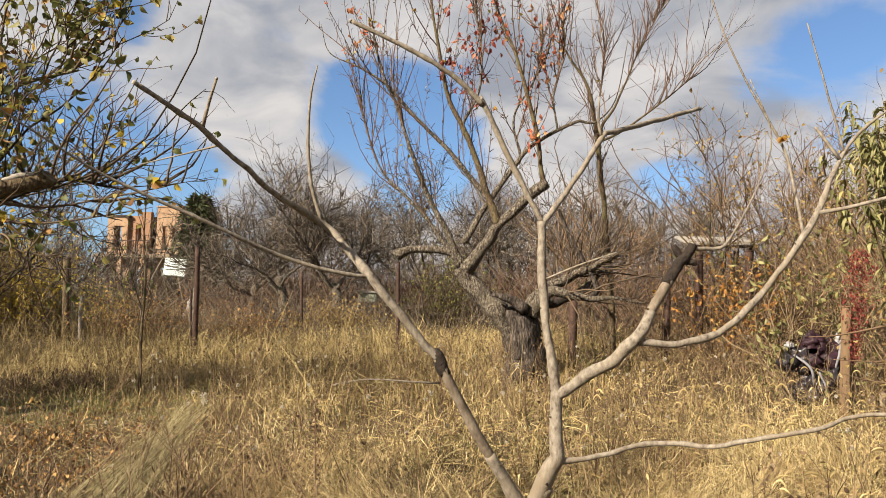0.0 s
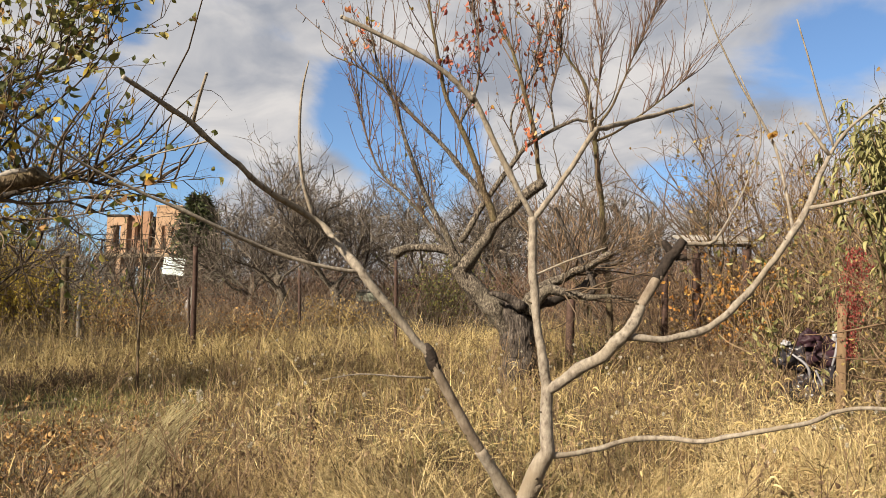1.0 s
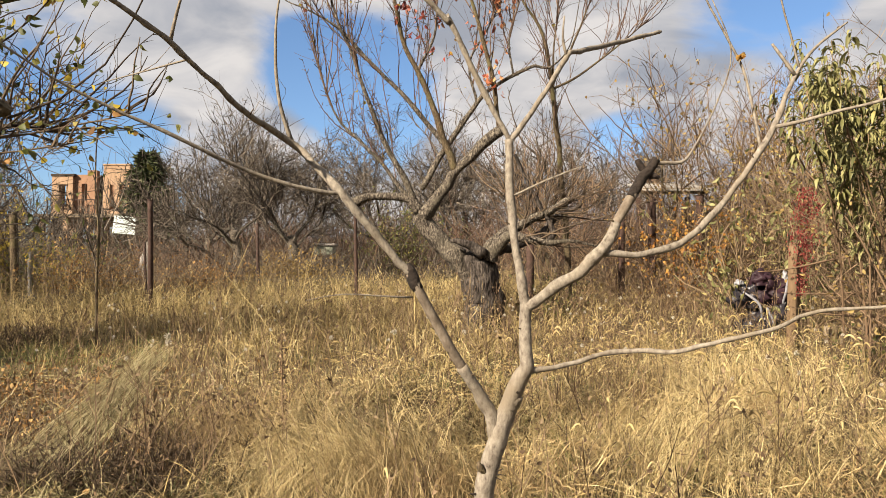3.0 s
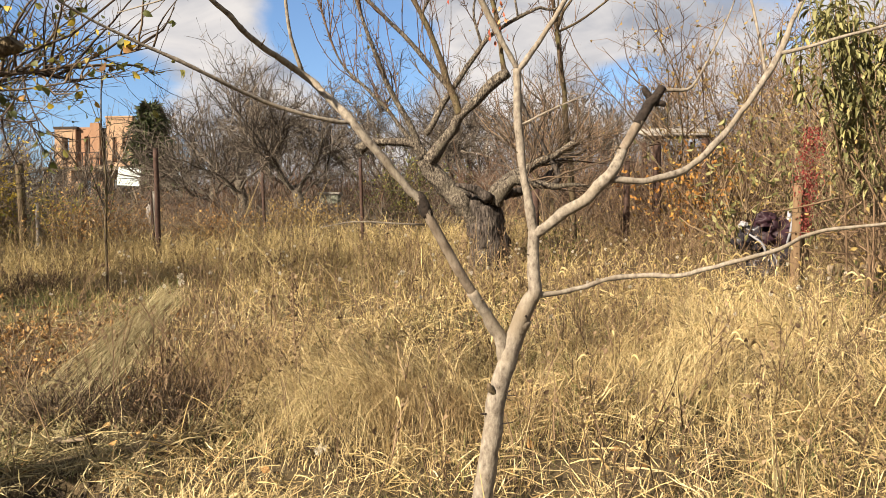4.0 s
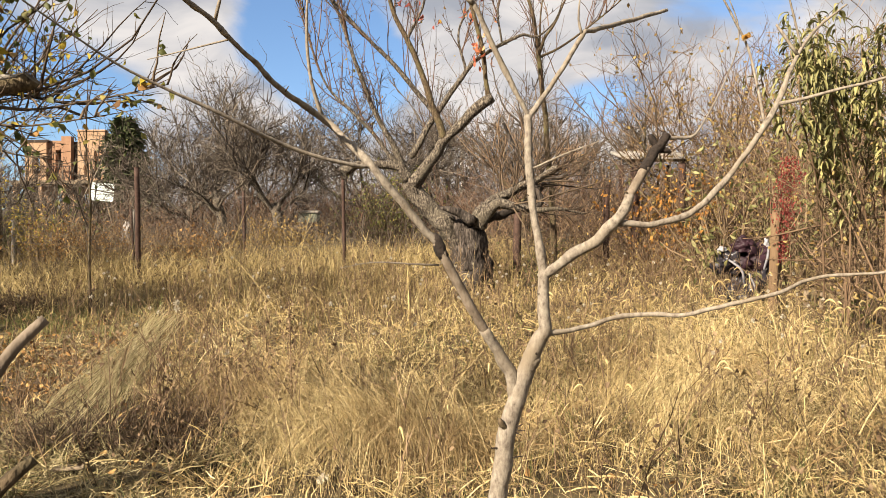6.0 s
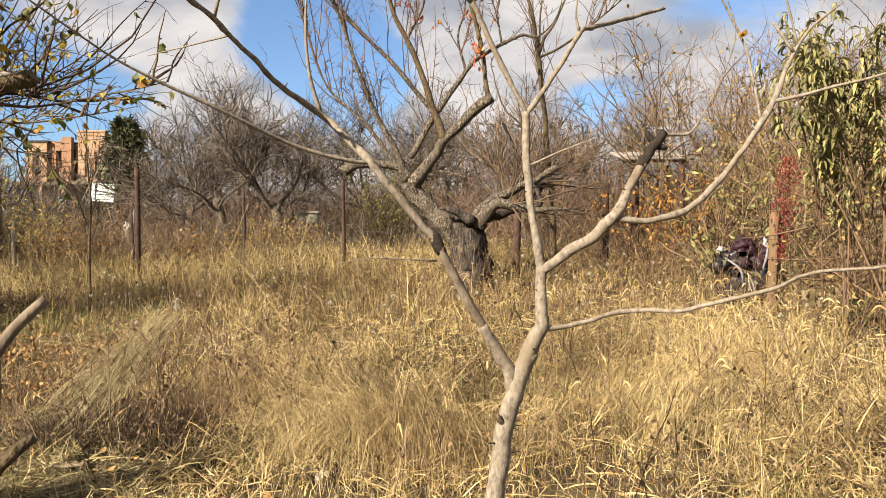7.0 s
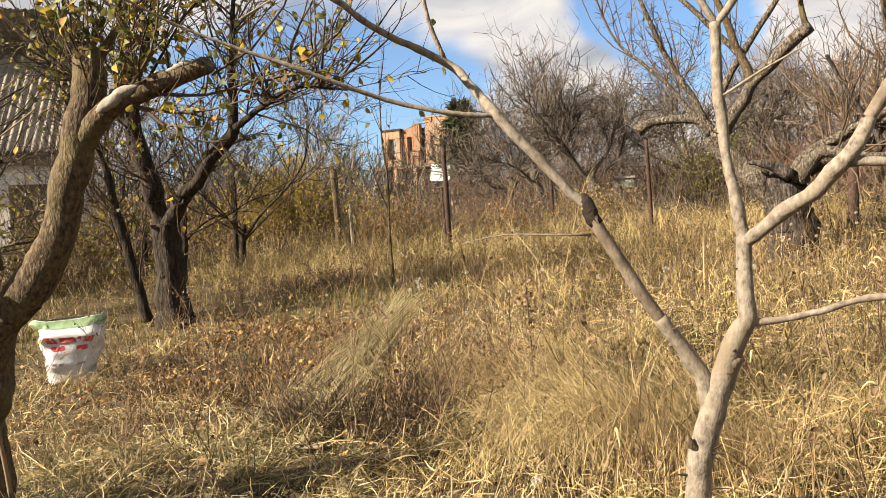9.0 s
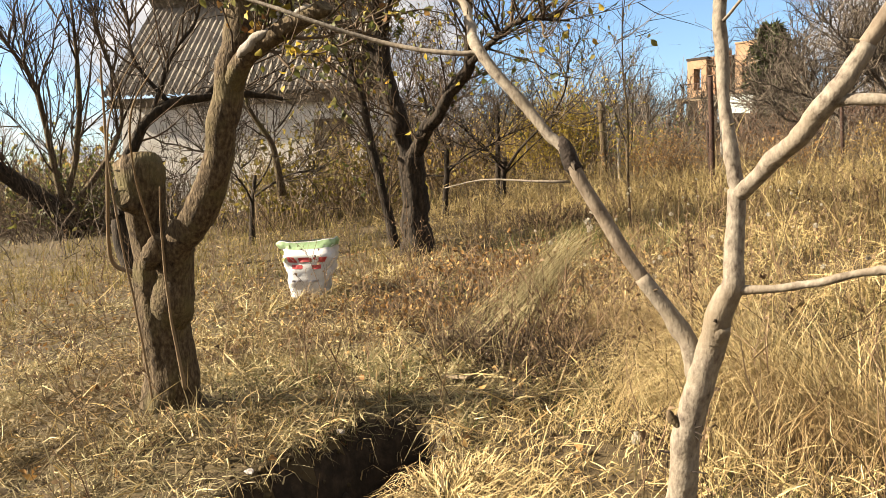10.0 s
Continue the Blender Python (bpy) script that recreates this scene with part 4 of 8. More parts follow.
def build_old_tree():
    """Old leaning fruit tree with long upright shoots and a few orange leaves."""
    base = (0.28, 9.25, 0.05)
    t = thing("old_fruit_tree", base, "old gnarled fruit tree, bare shoots with few orange leaves", "tree")
    lk = dict(mat=M_OLD, tree=t, furrow=0.13, uneven=0.07)
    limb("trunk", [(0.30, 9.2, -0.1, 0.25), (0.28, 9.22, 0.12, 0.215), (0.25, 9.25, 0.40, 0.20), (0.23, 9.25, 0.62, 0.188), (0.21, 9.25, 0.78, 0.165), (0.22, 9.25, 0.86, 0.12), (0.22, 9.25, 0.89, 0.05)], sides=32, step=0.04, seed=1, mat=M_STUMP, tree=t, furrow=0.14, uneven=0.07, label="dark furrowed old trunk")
    lean = [(0.20, 9.24, 0.45, 0.10), (0.10, 9.22, 0.66, 0.115), (-0.03, 9.23, 0.83, 0.108), (-0.15, 9.27, 0.965, 0.10), (-0.271, 9.3, 1.10, 0.092), (-0.426, 9.3, 1.33, 0.085)]
    limb("limb", lean, sides=18, step=0.04, seed=2, **lk)
    right = [(-0.40, 9.3, 1.30, 0.09), (-0.256, 9.3, 1.432, 0.078), (-0.008, 9.3, 1.775, 0.062), (0.275, 9.28, 2.052, 0.058), (0.45, 9.27, 2.18, 0.062), (0.537, 9.26, 2.241, 0.055)]
    limb("limb", right, sides=14, step=0.04, seed=3, **lk)
    left = [(-0.42, 9.3, 1.33, 0.075), (-0.50, 9.3, 1.46, 0.058), (-0.60, 9.3, 1.505, 0.048), (-0.868, 9.3, 1.535, 0.042), (-1.03, 9.3, 1.525, 0.048), (-1.13, 9.3, 1.48, 0.065), (-1.16, 9.3, 1.44, 0.055)]
    limb("limb", left, sides=14, step=0.04, seed=4, **lk)
    low = [[(0.28, 9.25, 0.82, 0.075), (0.46, 9.3, 1.04, 0.066), (0.65, 9.35, 1.14, 0.058), (0.80, 9.35, 1.215, 0.055), (1.02, 9.3, 1.31, 0.045), (1.26, 9.3, 1.44, 0.05)],
           [(0.36, 9.18, 0.80, 0.10), (0.42, 9.12, 0.93, 0.085), (0.53, 9.08, 1.03, 0.075), (0.68, 9.05, 1.05, 0.068), (0.86, 9.02, 1.015, 0.056), (1.02, 9.0, 0.985, 0.045), (1.2, 8.97, 0.99, 0.028), (1.5, 8.95, 0.93, 0.012)]]
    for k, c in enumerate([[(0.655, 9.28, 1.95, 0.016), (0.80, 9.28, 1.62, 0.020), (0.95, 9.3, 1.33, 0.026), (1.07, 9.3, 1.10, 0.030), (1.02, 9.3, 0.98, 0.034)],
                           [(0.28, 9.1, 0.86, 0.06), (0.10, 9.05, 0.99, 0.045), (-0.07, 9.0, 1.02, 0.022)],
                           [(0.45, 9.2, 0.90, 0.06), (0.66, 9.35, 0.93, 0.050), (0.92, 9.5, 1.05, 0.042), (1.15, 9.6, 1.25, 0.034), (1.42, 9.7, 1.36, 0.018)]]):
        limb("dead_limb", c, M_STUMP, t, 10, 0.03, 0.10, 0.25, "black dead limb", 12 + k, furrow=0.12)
    for k, c in enumerate(low):
        limb("limb", [(x, y, z, rr * 0.82) for x, y, z, rr in c], sides=12, step=0.04, seed=5 + k, **lk)
    main = [[(-0.008, 9.3, 1.78, 0.050), (-0.14, 9.3, 2.2, 0.042), (-0.276, 9.3, 2.62, 0.036), (-0.394, 9.3, 2.90, 0.031), (-0.549, 9.3, 3.225, 0.026), (-0.609, 9.25, 3.587, 0.022), (-0.687, 9.2, 4.07, 0.016), (-0.78, 9.2, 4.8, 0.007)],
            [(-0.40, 9.3, 1.60, 0.042), (-0.322, 9.3, 1.703, 0.040), (-0.042, 9.33, 2.139, 0.035), (0.28, 9.36, 2.565, 0.030), (0.48, 9.36, 2.72, 0.026), (0.672, 9.36, 2.837, 0.022), (0.907, 9.36, 2.931, 0.018), (1.06, 9.36, 2.90, 0.014), (1.30, 9.4, 3.15, 0.008), (1.44, 9.4, 3.8, 0.004)],
            [(-0.10, 9.3, 2.05, 0.036), (-0.161, 9.3, 2.14, 0.034), (-0.554, 9.28, 2.626, 0.028), (-0.913, 9.26, 2.995, 0.023), (-1.236, 9.25, 3.365, 0.016), (-1.563, 9.25, 3.579, 0.010), (-1.88, 9.25, 3.749, 0.006), (-1.975, 9.25, 4.07, 0.004)],
            [(0.50, 9.27, 2.20, 0.040), (0.468, 9.25, 2.40, 0.030), (0.437, 9.22, 2.761, 0.027), (0.323, 9.2, 3.239, 0.024), (0.209, 9.2, 3.643, 0.019), (0.093, 9.2, 3.923, 0.015), (-0.023, 9.2, 4.286, 0.011), (-0.12, 9.2, 4.75, 0.006)],
            [(-0.43, 9.3, 1.36, 0.050), (-0.562, 9.3, 1.706, 0.038), (-0.762, 9.3, 2.068, 0.031), (-0.961, 9.25, 2.635, 0.025), (-1.116, 9.25, 3.12, 0.020), (-1.28, 9.2, 3.525, 0.015), (-1.391, 9.2, 4.096, 0.009), (-1.45, 9.2, 4.72, 0.005)],
            [(-0.46, 9.3, 1.42, 0.032), (-0.959, 9.4, 2.039, 0.021), (-1.327, 9.45, 2.426, 0.014), (-1.50, 9.45, 2.9, 0.010), (-1.565, 9.45, 3.292, 0.007), (-1.601, 9.45, 3.9, 0.004)],
            [(-0.394, 9.3, 2.88, 0.020), (-0.20, 9.3, 3.3, 0.015), (-0.18, 9.3, 3.8, 0.011), (-0.30, 9.3, 4.5, 0.006)],
            [(0.25, 9.36, 2.54, 0.018), (0.18, 9.4, 3.0, 0.013), (0.45, 9.4, 3.5, 0.010), (0.52, 9.4, 4.2, 0.006)],
            [(0.66, 9.36, 2.83, 0.014), (0.62, 9.36, 3.2, 0.011), (0.74, 9.36, 3.7, 0.008), (0.72, 9.36, 4.3, 0.005)]]
    for k, c in enumerate(main):
        limb("limb", [(x, y, z, r * 0.9) for x, y, z, r in c], M_BROWN if k in (0, 3) else M_OLD, t, 9, 0.06, 0.05, 0.25, seed=20 + k)
    rng = np.random.default_rng(31)
    par = line_rows(main)
    a = sprout(rng, par, 150, 0.10, 0.80, 0.9, 0.45, 0.6, 0.55, 7, crook=0.10)
    b = sprout(rng, a, 560, 0.12, 0.95, 0.26, 0.5, 0.75, 0.25, 4, crook=0.14)
    lowr = line_rows(low)
    c = sprout(rng, lowr, 34, 0.35, 1, 0.7, 0.4, 0.8, 0.25, 6, crook=0.14)
    d = sprout(rng, np.concatenate([c]), 150, 0.2, 1, 0.3, 0.4, 0.7, 0.15, 5, crook=0.16)
    V, F = join(tubes(a, taper(a, 0.0062, 0.0020, rng), 4), tubes(b, taper(b, 0.0030, 0.0014, rng), 3))
    mesh_part("twig_crown", V, [F], M_SHOOT, t, "thin reddish upright shoots")
    e = sprout(rng, a, 1500, 0.05, 1.0, 0.055, 0.4, 1.1, 0.1, 3, crook=0.1)
    V, F = tubes(e, taper(e, 0.0042, 0.0026, rng), 3)
    mesh_part("spur_clump", V, [F], M_TWIG_DARK, t, "short knobby fruit spurs")
    V, F = join(tubes(c, taper(c, 0.009, 0.003, rng), 4), tubes(d, taper(d, 0.0045, 0.002, rng), 3))
    mesh_part("twig_crown", V, [F], M_TWIG_DARK, t, "dark low twigs")
    # leaves that are left on the shoots in the middle, hanging in strings, and a few far out
    hot = np.concatenate([a, np.concatenate([b, b[:, -1:], b[:, -1:], b[:, -1:]], 1)])
    top = hot[:, -1]
    for x0, x1, z0, n, m, lab in ((-0.62, 0.02, 3.05, 170, M_CRIMSON, "last red leaves"), (-0.05, 0.80, 2.95, 210, M_RLEAF, "last orange leaves"), (-2.1, -1.35, 3.6, 34, M_RLEAF, "last orange leaves")):
        pick = hot[(top[:, 0] > x0) & (top[:, 0] < x1) & (top[:, 2] > z0)]
        pos, dr = on_lines(rng, pick[rng.permutation(len(pick))[:max(10, len(pick) // 2)]], 4 * n, 0.05, 1.0)
        ok = np.nonzero((pos[:, 2] > z0 + 0.1) & (pos[:, 2] < 4.5))[0][:n]
        pos, dr = pos[ok], dr[ok]
        V, F = leaves(rng, pos, rng.uniform(0.045, 0.095, len(pos)), dr * 0.1, 0.5, 0.9, 0.5, 1.6)
        mesh_part("foliage", V, [F], m, t, lab)
    pos, dr = on_lines(rng, hot, 80, 0.1, 1.0)
    V, F = leaves(rng, pos, rng.uniform(0.035, 0.06, len(pos)), dr * 0.3, 0.6, 0.7, 0.3, 0.8)
    mesh_part("foliage", V, [F], M_YLEAF, t, "a few yellow leaves")
    clus = rng.normal(0, 1, (26, 3)) * np.array([0.05, 0.05, 0.13]) + np.array([0.43, 9.15, 2.66])
    V, F = leaves(rng, clus, rng.uniform(0.05, 0.09, 26), np.zeros((26, 3)), 0.5, 0.7, 0.3, 1.0)
    mesh_part("foliage", V, [F], M_RLEAF, t, "hanging cluster of bright red leaves")


build_old_tree()


def build_left_tree():
    base = (-2.60, 2.72, 0.08)
    t = thing("pollarded_tree", base, "old pollarded fruit tree with a sawn trunk top", "tree")
    lk = dict(mat=M_BROWN, tree=t, furrow=0.05, uneven=0.05)
    limb("trunk", [(-2.62, 2.72, 0.0, 0.165), (-2.59, 2.72, 0.2, 0.124), (-2.555, 2.72, 0.5, 0.110), (-2.52, 2.715, 0.75, 0.092), (-2.48, 2.70, 0.92, 0.083), (-2.45, 2.68, 1.08, 0.094), (-2.43, 2.67, 1.19, 0.106), (-2.42, 2.667, 1.25, 0.108)], sides=34, step=0.04, seed=1, **lk)
    limb("sawn_face", [(-2.421, 2.668, 1.246, 0.104), (-2.42, 2.667, 1.257, 0.100)], M_DARK, t, 26, 0.02, 0.03, 0.0, label="dark sawn top of the trunk", seed=2)
    big = [(-2.52, 2.735, 0.55, 0.10), (-2.38, 2.75, 0.82, 0.088), (-2.17, 2.80, 1.03, 0.072), (-2.06, 2.83, 1.20, 0.062), (-1.99, 2.85, 1.35, 0.060), (-1.91, 2.88, 1.60, 0.056), (-1.895, 2.92, 1.72, 0.055), (-1.90, 2.97, 1.87, 0.050)]
    limb("limb", big, sides=18, step=0.03, seed=3, **lk)
    pale = [(-1.93, 2.88, 1.50, 0.048), (-1.85, 2.885, 1.565, 0.045), (-1.76, 2.90, 1.625, 0.042), (-1.64, 2.935, 1.675, 0.039), (-1.52, 2.972, 1.715, 0.036), (-1.44, 2.999, 1.738, 0.034), (-1.402, 3.012, 1.745, 0.033)]
    limb("limb", pale, sides=16, step=0.03, seed=4, **lk)
    limb("bare_wood_scar", [(-1.80, 2.858, 1.612, 0.010), (-1.75, 2.868, 1.642, 0.020), (-1.68, 2.888, 1.677, 0.019), (-1.63, 2.910, 1.692, 0.008)], M_CUT, t, 12, 0.01, 0.12, label="pale barkless scar", seed=5)
    limb("bare_wood_scar", [(-1.54, 2.946, 1.722, 0.006), (-1.50, 2.958, 1.738, 0.011), (-1.46, 2.970, 1.745, 0.010), (-1.43, 2.985, 1.744, 0.006)], M_CUT, t, 12, 0.01, 0.12, label="pale barkless scar", seed=6)
    limb("burl", [(-2.42, 2.63, 0.80, 0.03), (-2.36, 2.645, 0.87, 0.045), (-2.32, 2.66, 0.93, 0.025)], M_BROWN, t, 12, 0.015, 0.12, seed=8)
    limb("cut_stub", [(-2.42, 2.64, 1.06, 0.045), (-2.385, 2.58, 1.10, 0.040), (-2.365, 2.555, 1.115, 0.036)], M_BROWN, t, 14, 0.02, 0.08, seed=9)
    limb("cut_stub_end", [(-2.366, 2.556, 1.114, 0.031), (-2.362, 2.551, 1.117, 0.030)], M_BROWN, t, 14, 0.02, 0.03, 0.0, label="weathered sawn end of a branch", seed=9)
    # water shoots round the trunk
    shoots = [[(-2.69, 2.68, 0.755, 0.012), (-2.753, 2.62, 0.797, 0.0105), (-2.729, 2.6, 0.908, 0.0095), (-2.598, 2.6, 1.244, 0.008), (-2.554, 2.62, 1.611, 0.006), (-2.506, 2.62, 1.75, 0.004)],
              [(-2.554, 2.62, 1.611, 0.005), (-2.614, 2.63, 1.641, 0.004), (-2.714, 2.67, 1.631, 0.002)],
              [(-2.45, 2.57, 0.20, 0.006), (-2.44, 2.56, 0.6, 0.006), (-2.38, 2.52, 1.0, 0.005), (-2.30, 2.5, 1.35, 0.004), (-2.1, 2.5, 1.55, 0.0025), (-1.7, 2.5, 1.72, 0.0015)],
              [(-2.30, 2.66, 0.25, 0.009), (-2.28, 2.64, 0.6, 0.007), (-2.20, 2.62, 0.95, 0.005), (-2.1, 2.6, 1.15, 0.003)],
              [(-2.36, 2.66, 0.9, 0.007), (-2.20, 2.55, 1.2, 0.005), (-2.02, 2.5, 1.45, 0.004), (-1.6, 2.45, 1.6, 0.002)]]
    for k, c in enumerate(shoots):
        limb("water_shoot", c, M_TWIG_TAN, t, 6, 0.03, seed=10 + k)
    rng = np.random.default_rng(5)
    # a branch behind the cut limb that carries most of the crown
    bough = [(-1.90, 2.97, 1.80, 0.022), (-1.80, 3.08, 1.98, 0.013), (-1.62, 3.16, 2.10, 0.008), (-1.40, 3.20, 2.16, 0.004)]
    limb("limb", bough, M_BROWN, t, 12, 0.03, 0.06, 0.2, seed=7)
    droop = [[(-1.62, 2.94, 1.66, 0.008), (-1.40, 3.02, 1.64, 0.0045), (-1.15, 3.06, 1.68, 0.003), (-0.95, 3.08, 1.72, 0.0015)],
             [(-1.70, 2.92, 1.63, 0.007), (-1.45, 2.98, 1.58, 0.004), (-1.22, 3.0, 1.60, 0.0025), (-1.02, 3.0, 1.63, 0.0012)],
             [(-1.66, 2.93, 1.62, 0.007), (-1.50, 2.94, 1.50, 0.0035), (-1.33, 2.95, 1.46, 0.0018)]]
    for k, c in enumerate(droop):
        limb("twig", c, M_TWIG_DARK, t, 7, 0.04, 0.06, 0.6, seed=60 + k)
    par = line_rows([big[6:], bough, bough[1:], pale[:5], pale[1:5]])
    a = sprout(rng, par, 36, 0.05, 1.0, 0.58, 0.35, 0.7, 0.8, 8, crook=0.14)
    b = sprout(rng, a, 230, 0.1, 0.95, 0.20, 0.4, 0.75, 0.35, 6, crook=0.14)
    low = sprout(rng, line_rows(droop), 46, 0.15, 1.0, 0.22, 0.4, 0.9, 0.1, 7, crook=0.16, droop=0.02)
    long_shoot = np.array([[(-1.40, 3.02, 1.70), (-1.20, 3.0, 1.76), (-1.02, 2.95, 1.86), (-0.90, 2.9, 1.99), (-0.80, 2.85, 2.12), (-0.74, 2.8, 2.24), (-0.70, 2.78, 2.34), (-0.66, 2.76, 2.44)]])
    V, F = join(tubes(a, taper(a, 0.0042, 0.0014, rng), 5), tubes(b, taper(b, 0.0020, 0.0009, rng), 4), tubes(low, taper(low, 0.0034, 0.0010, rng), 4), tubes(long_shoot, np.linspace(0.0045, 0.0012, 8)[None], 6))
    mesh_part("twig_crown", V, [F], M_TWIG_DARK, t, "thin grey-brown shoots")
    al = np.concatenate([a, a, np.concatenate([b, b[:, -1:], b[:, -1:]], 1), np.concatenate([low[:14], low[:14, -1:]], 1)])
    for n, m, lab, size in ((820, M_GLEAF, "small olive green leaves", (0.024, 0.046)), (260, M_CURL, "small pale green curled leaves", (0.024, 0.046)), (110, M_YLEAF, "yellowing leaves", (0.028, 0.052)), (220, M_LITTER, "withered brown leaves", (0.024, 0.044))):
        pos, dr = on_lines(rng, al, n, 0.15, 1)
        V, F = leaves(rng, pos, rng.uniform(*size, n), dr * 0.5, 0.62, 0.9, 0.45, 0.5)
        mesh_part("foliage", V, [F], m, t, lab)
    pos = np.array([-1.52, 2.98, 1.585]) + rng.normal(0, 1, (34, 3)) * np.array([0.07, 0.05, 0.05])
    V, F = leaves(rng, pos, rng.uniform(0.025, 0.045, 34), rng.normal(0, 0.3, (34, 3)), 0.62, 0.7, 0.4, 1.0)
    mesh_part("foliage", V, [F], M_YLEAF, t, "yellow leaves under the cut limb")


build_left_tree()


def build_dark_tree():
    base = (-5.45, 6.9, 0.02)
    t = thing("dark_fruit_tree", base, "dark-barked forked fruit tree with some yellow leaves", "tree")
    lk = dict(mat=M_DARK, tree=t, furrow=0.12, uneven=0.07)
    main = [[(-5.40, 6.9, -0.05, 0.21), (-5.42, 6.9, 0.2, 0.15), (-5.45, 6.9, 0.6, 0.13), (-5.41, 6.9, 1.05, 0.125)],
            [(-5.42, 6.9, 0.95, 0.11), (-5.44, 6.82, 1.45, 0.095), (-5.55, 6.8, 2.0, 0.075), (-5.55, 6.8, 2.5, 0.06), (-5.50, 6.8, 3.2, 0.035), (-5.6, 6.8, 3.9, 0.015)],
            [(-5.41, 6.9, 1.0, 0.09), (-5.15, 6.9, 1.25, 0.085), (-4.93, 6.9, 1.40, 0.075), (-4.70, 6.9, 1.62, 0.065), (-4.43, 6.9, 1.85, 0.055), (-4.34, 6.9, 2.45, 0.035), (-4.2, 6.9, 3.1, 0.015)],
            [(-5.80, 6.9, 0.05, 0.07), (-5.90, 6.9, 0.45, 0.055), (-6.02, 6.9, 1.1, 0.05), (-6.10, 6.9, 1.7, 0.035), (-6.3, 6.9, 2.4, 0.015)],
            [(-4.46, 6.9, 1.83, 0.035), (-4.0, 6.8, 2.0, 0.025), (-3.5, 6.6, 2.1, 0.016), (-2.9, 6.5, 2.0, 0.008)],
            [(-5.52, 6.8, 2.0, 0.04), (-5.9, 6.6, 2.5, 0.028), (-6.4, 6.5, 2.9, 0.014)],
            [(-5.50, 6.8, 2.3, 0.04), (-5.0, 6.6, 2.8, 0.028), (-4.6, 6.5, 3.4, 0.014)]]
    limb("trunk", main[0], sides=20, step=0.05, seed=1, **lk)
    for k, c in enumerate(main[1:]):
        limb("limb", c, sides=12, step=0.05, seed=2 + k, **lk)
    rng = np.random.default_rng(8)
    par = line_rows(main[1:])
    a = sprout(rng, par, 230, 0.12, 1.0, 0.8, 0.35, 0.85, 0.3, 7, crook=0.16)
    b = sprout(rng, a, 1700, 0.1, 1.0, 0.36, 0.4, 0.8, 0.08, 5, crook=0.2)
    V, F = join(tubes(a, taper(a, 0.010, 0.003, rng), 4), tubes(b, taper(b, 0.0042, 0.0016, rng), 3))
    mesh_part("twig_crown", V, [F], M_TWIG_DARK, t, "dense dark twigs")
    al = np.concatenate([a, np.concatenate([b, b[:, -1:], b[:, -1:]], 1)])
    pos, dr = on_lines(rng, al, 950, 0.2, 1)
    V, F = leaves(rng, pos, rng.uniform(0.045, 0.085, len(pos)), dr * 0.3, 0.6, 0.6, 0.35, 0.8)
    mesh_part("foliage", V, [F], M_GLEAF, t, "olive leaves turning yellow")
    pos, dr = on_lines(rng, al, 420, 0.2, 1)
    V, F = leaves(rng, pos, rng.uniform(0.05, 0.09, len(pos)), dr * 0.3, 0.6, 0.6, 0.35, 0.9)
    mesh_part("foliage", V, [F], M_YLEAF, t, "bright yellow leaves")


build_dark_tree()


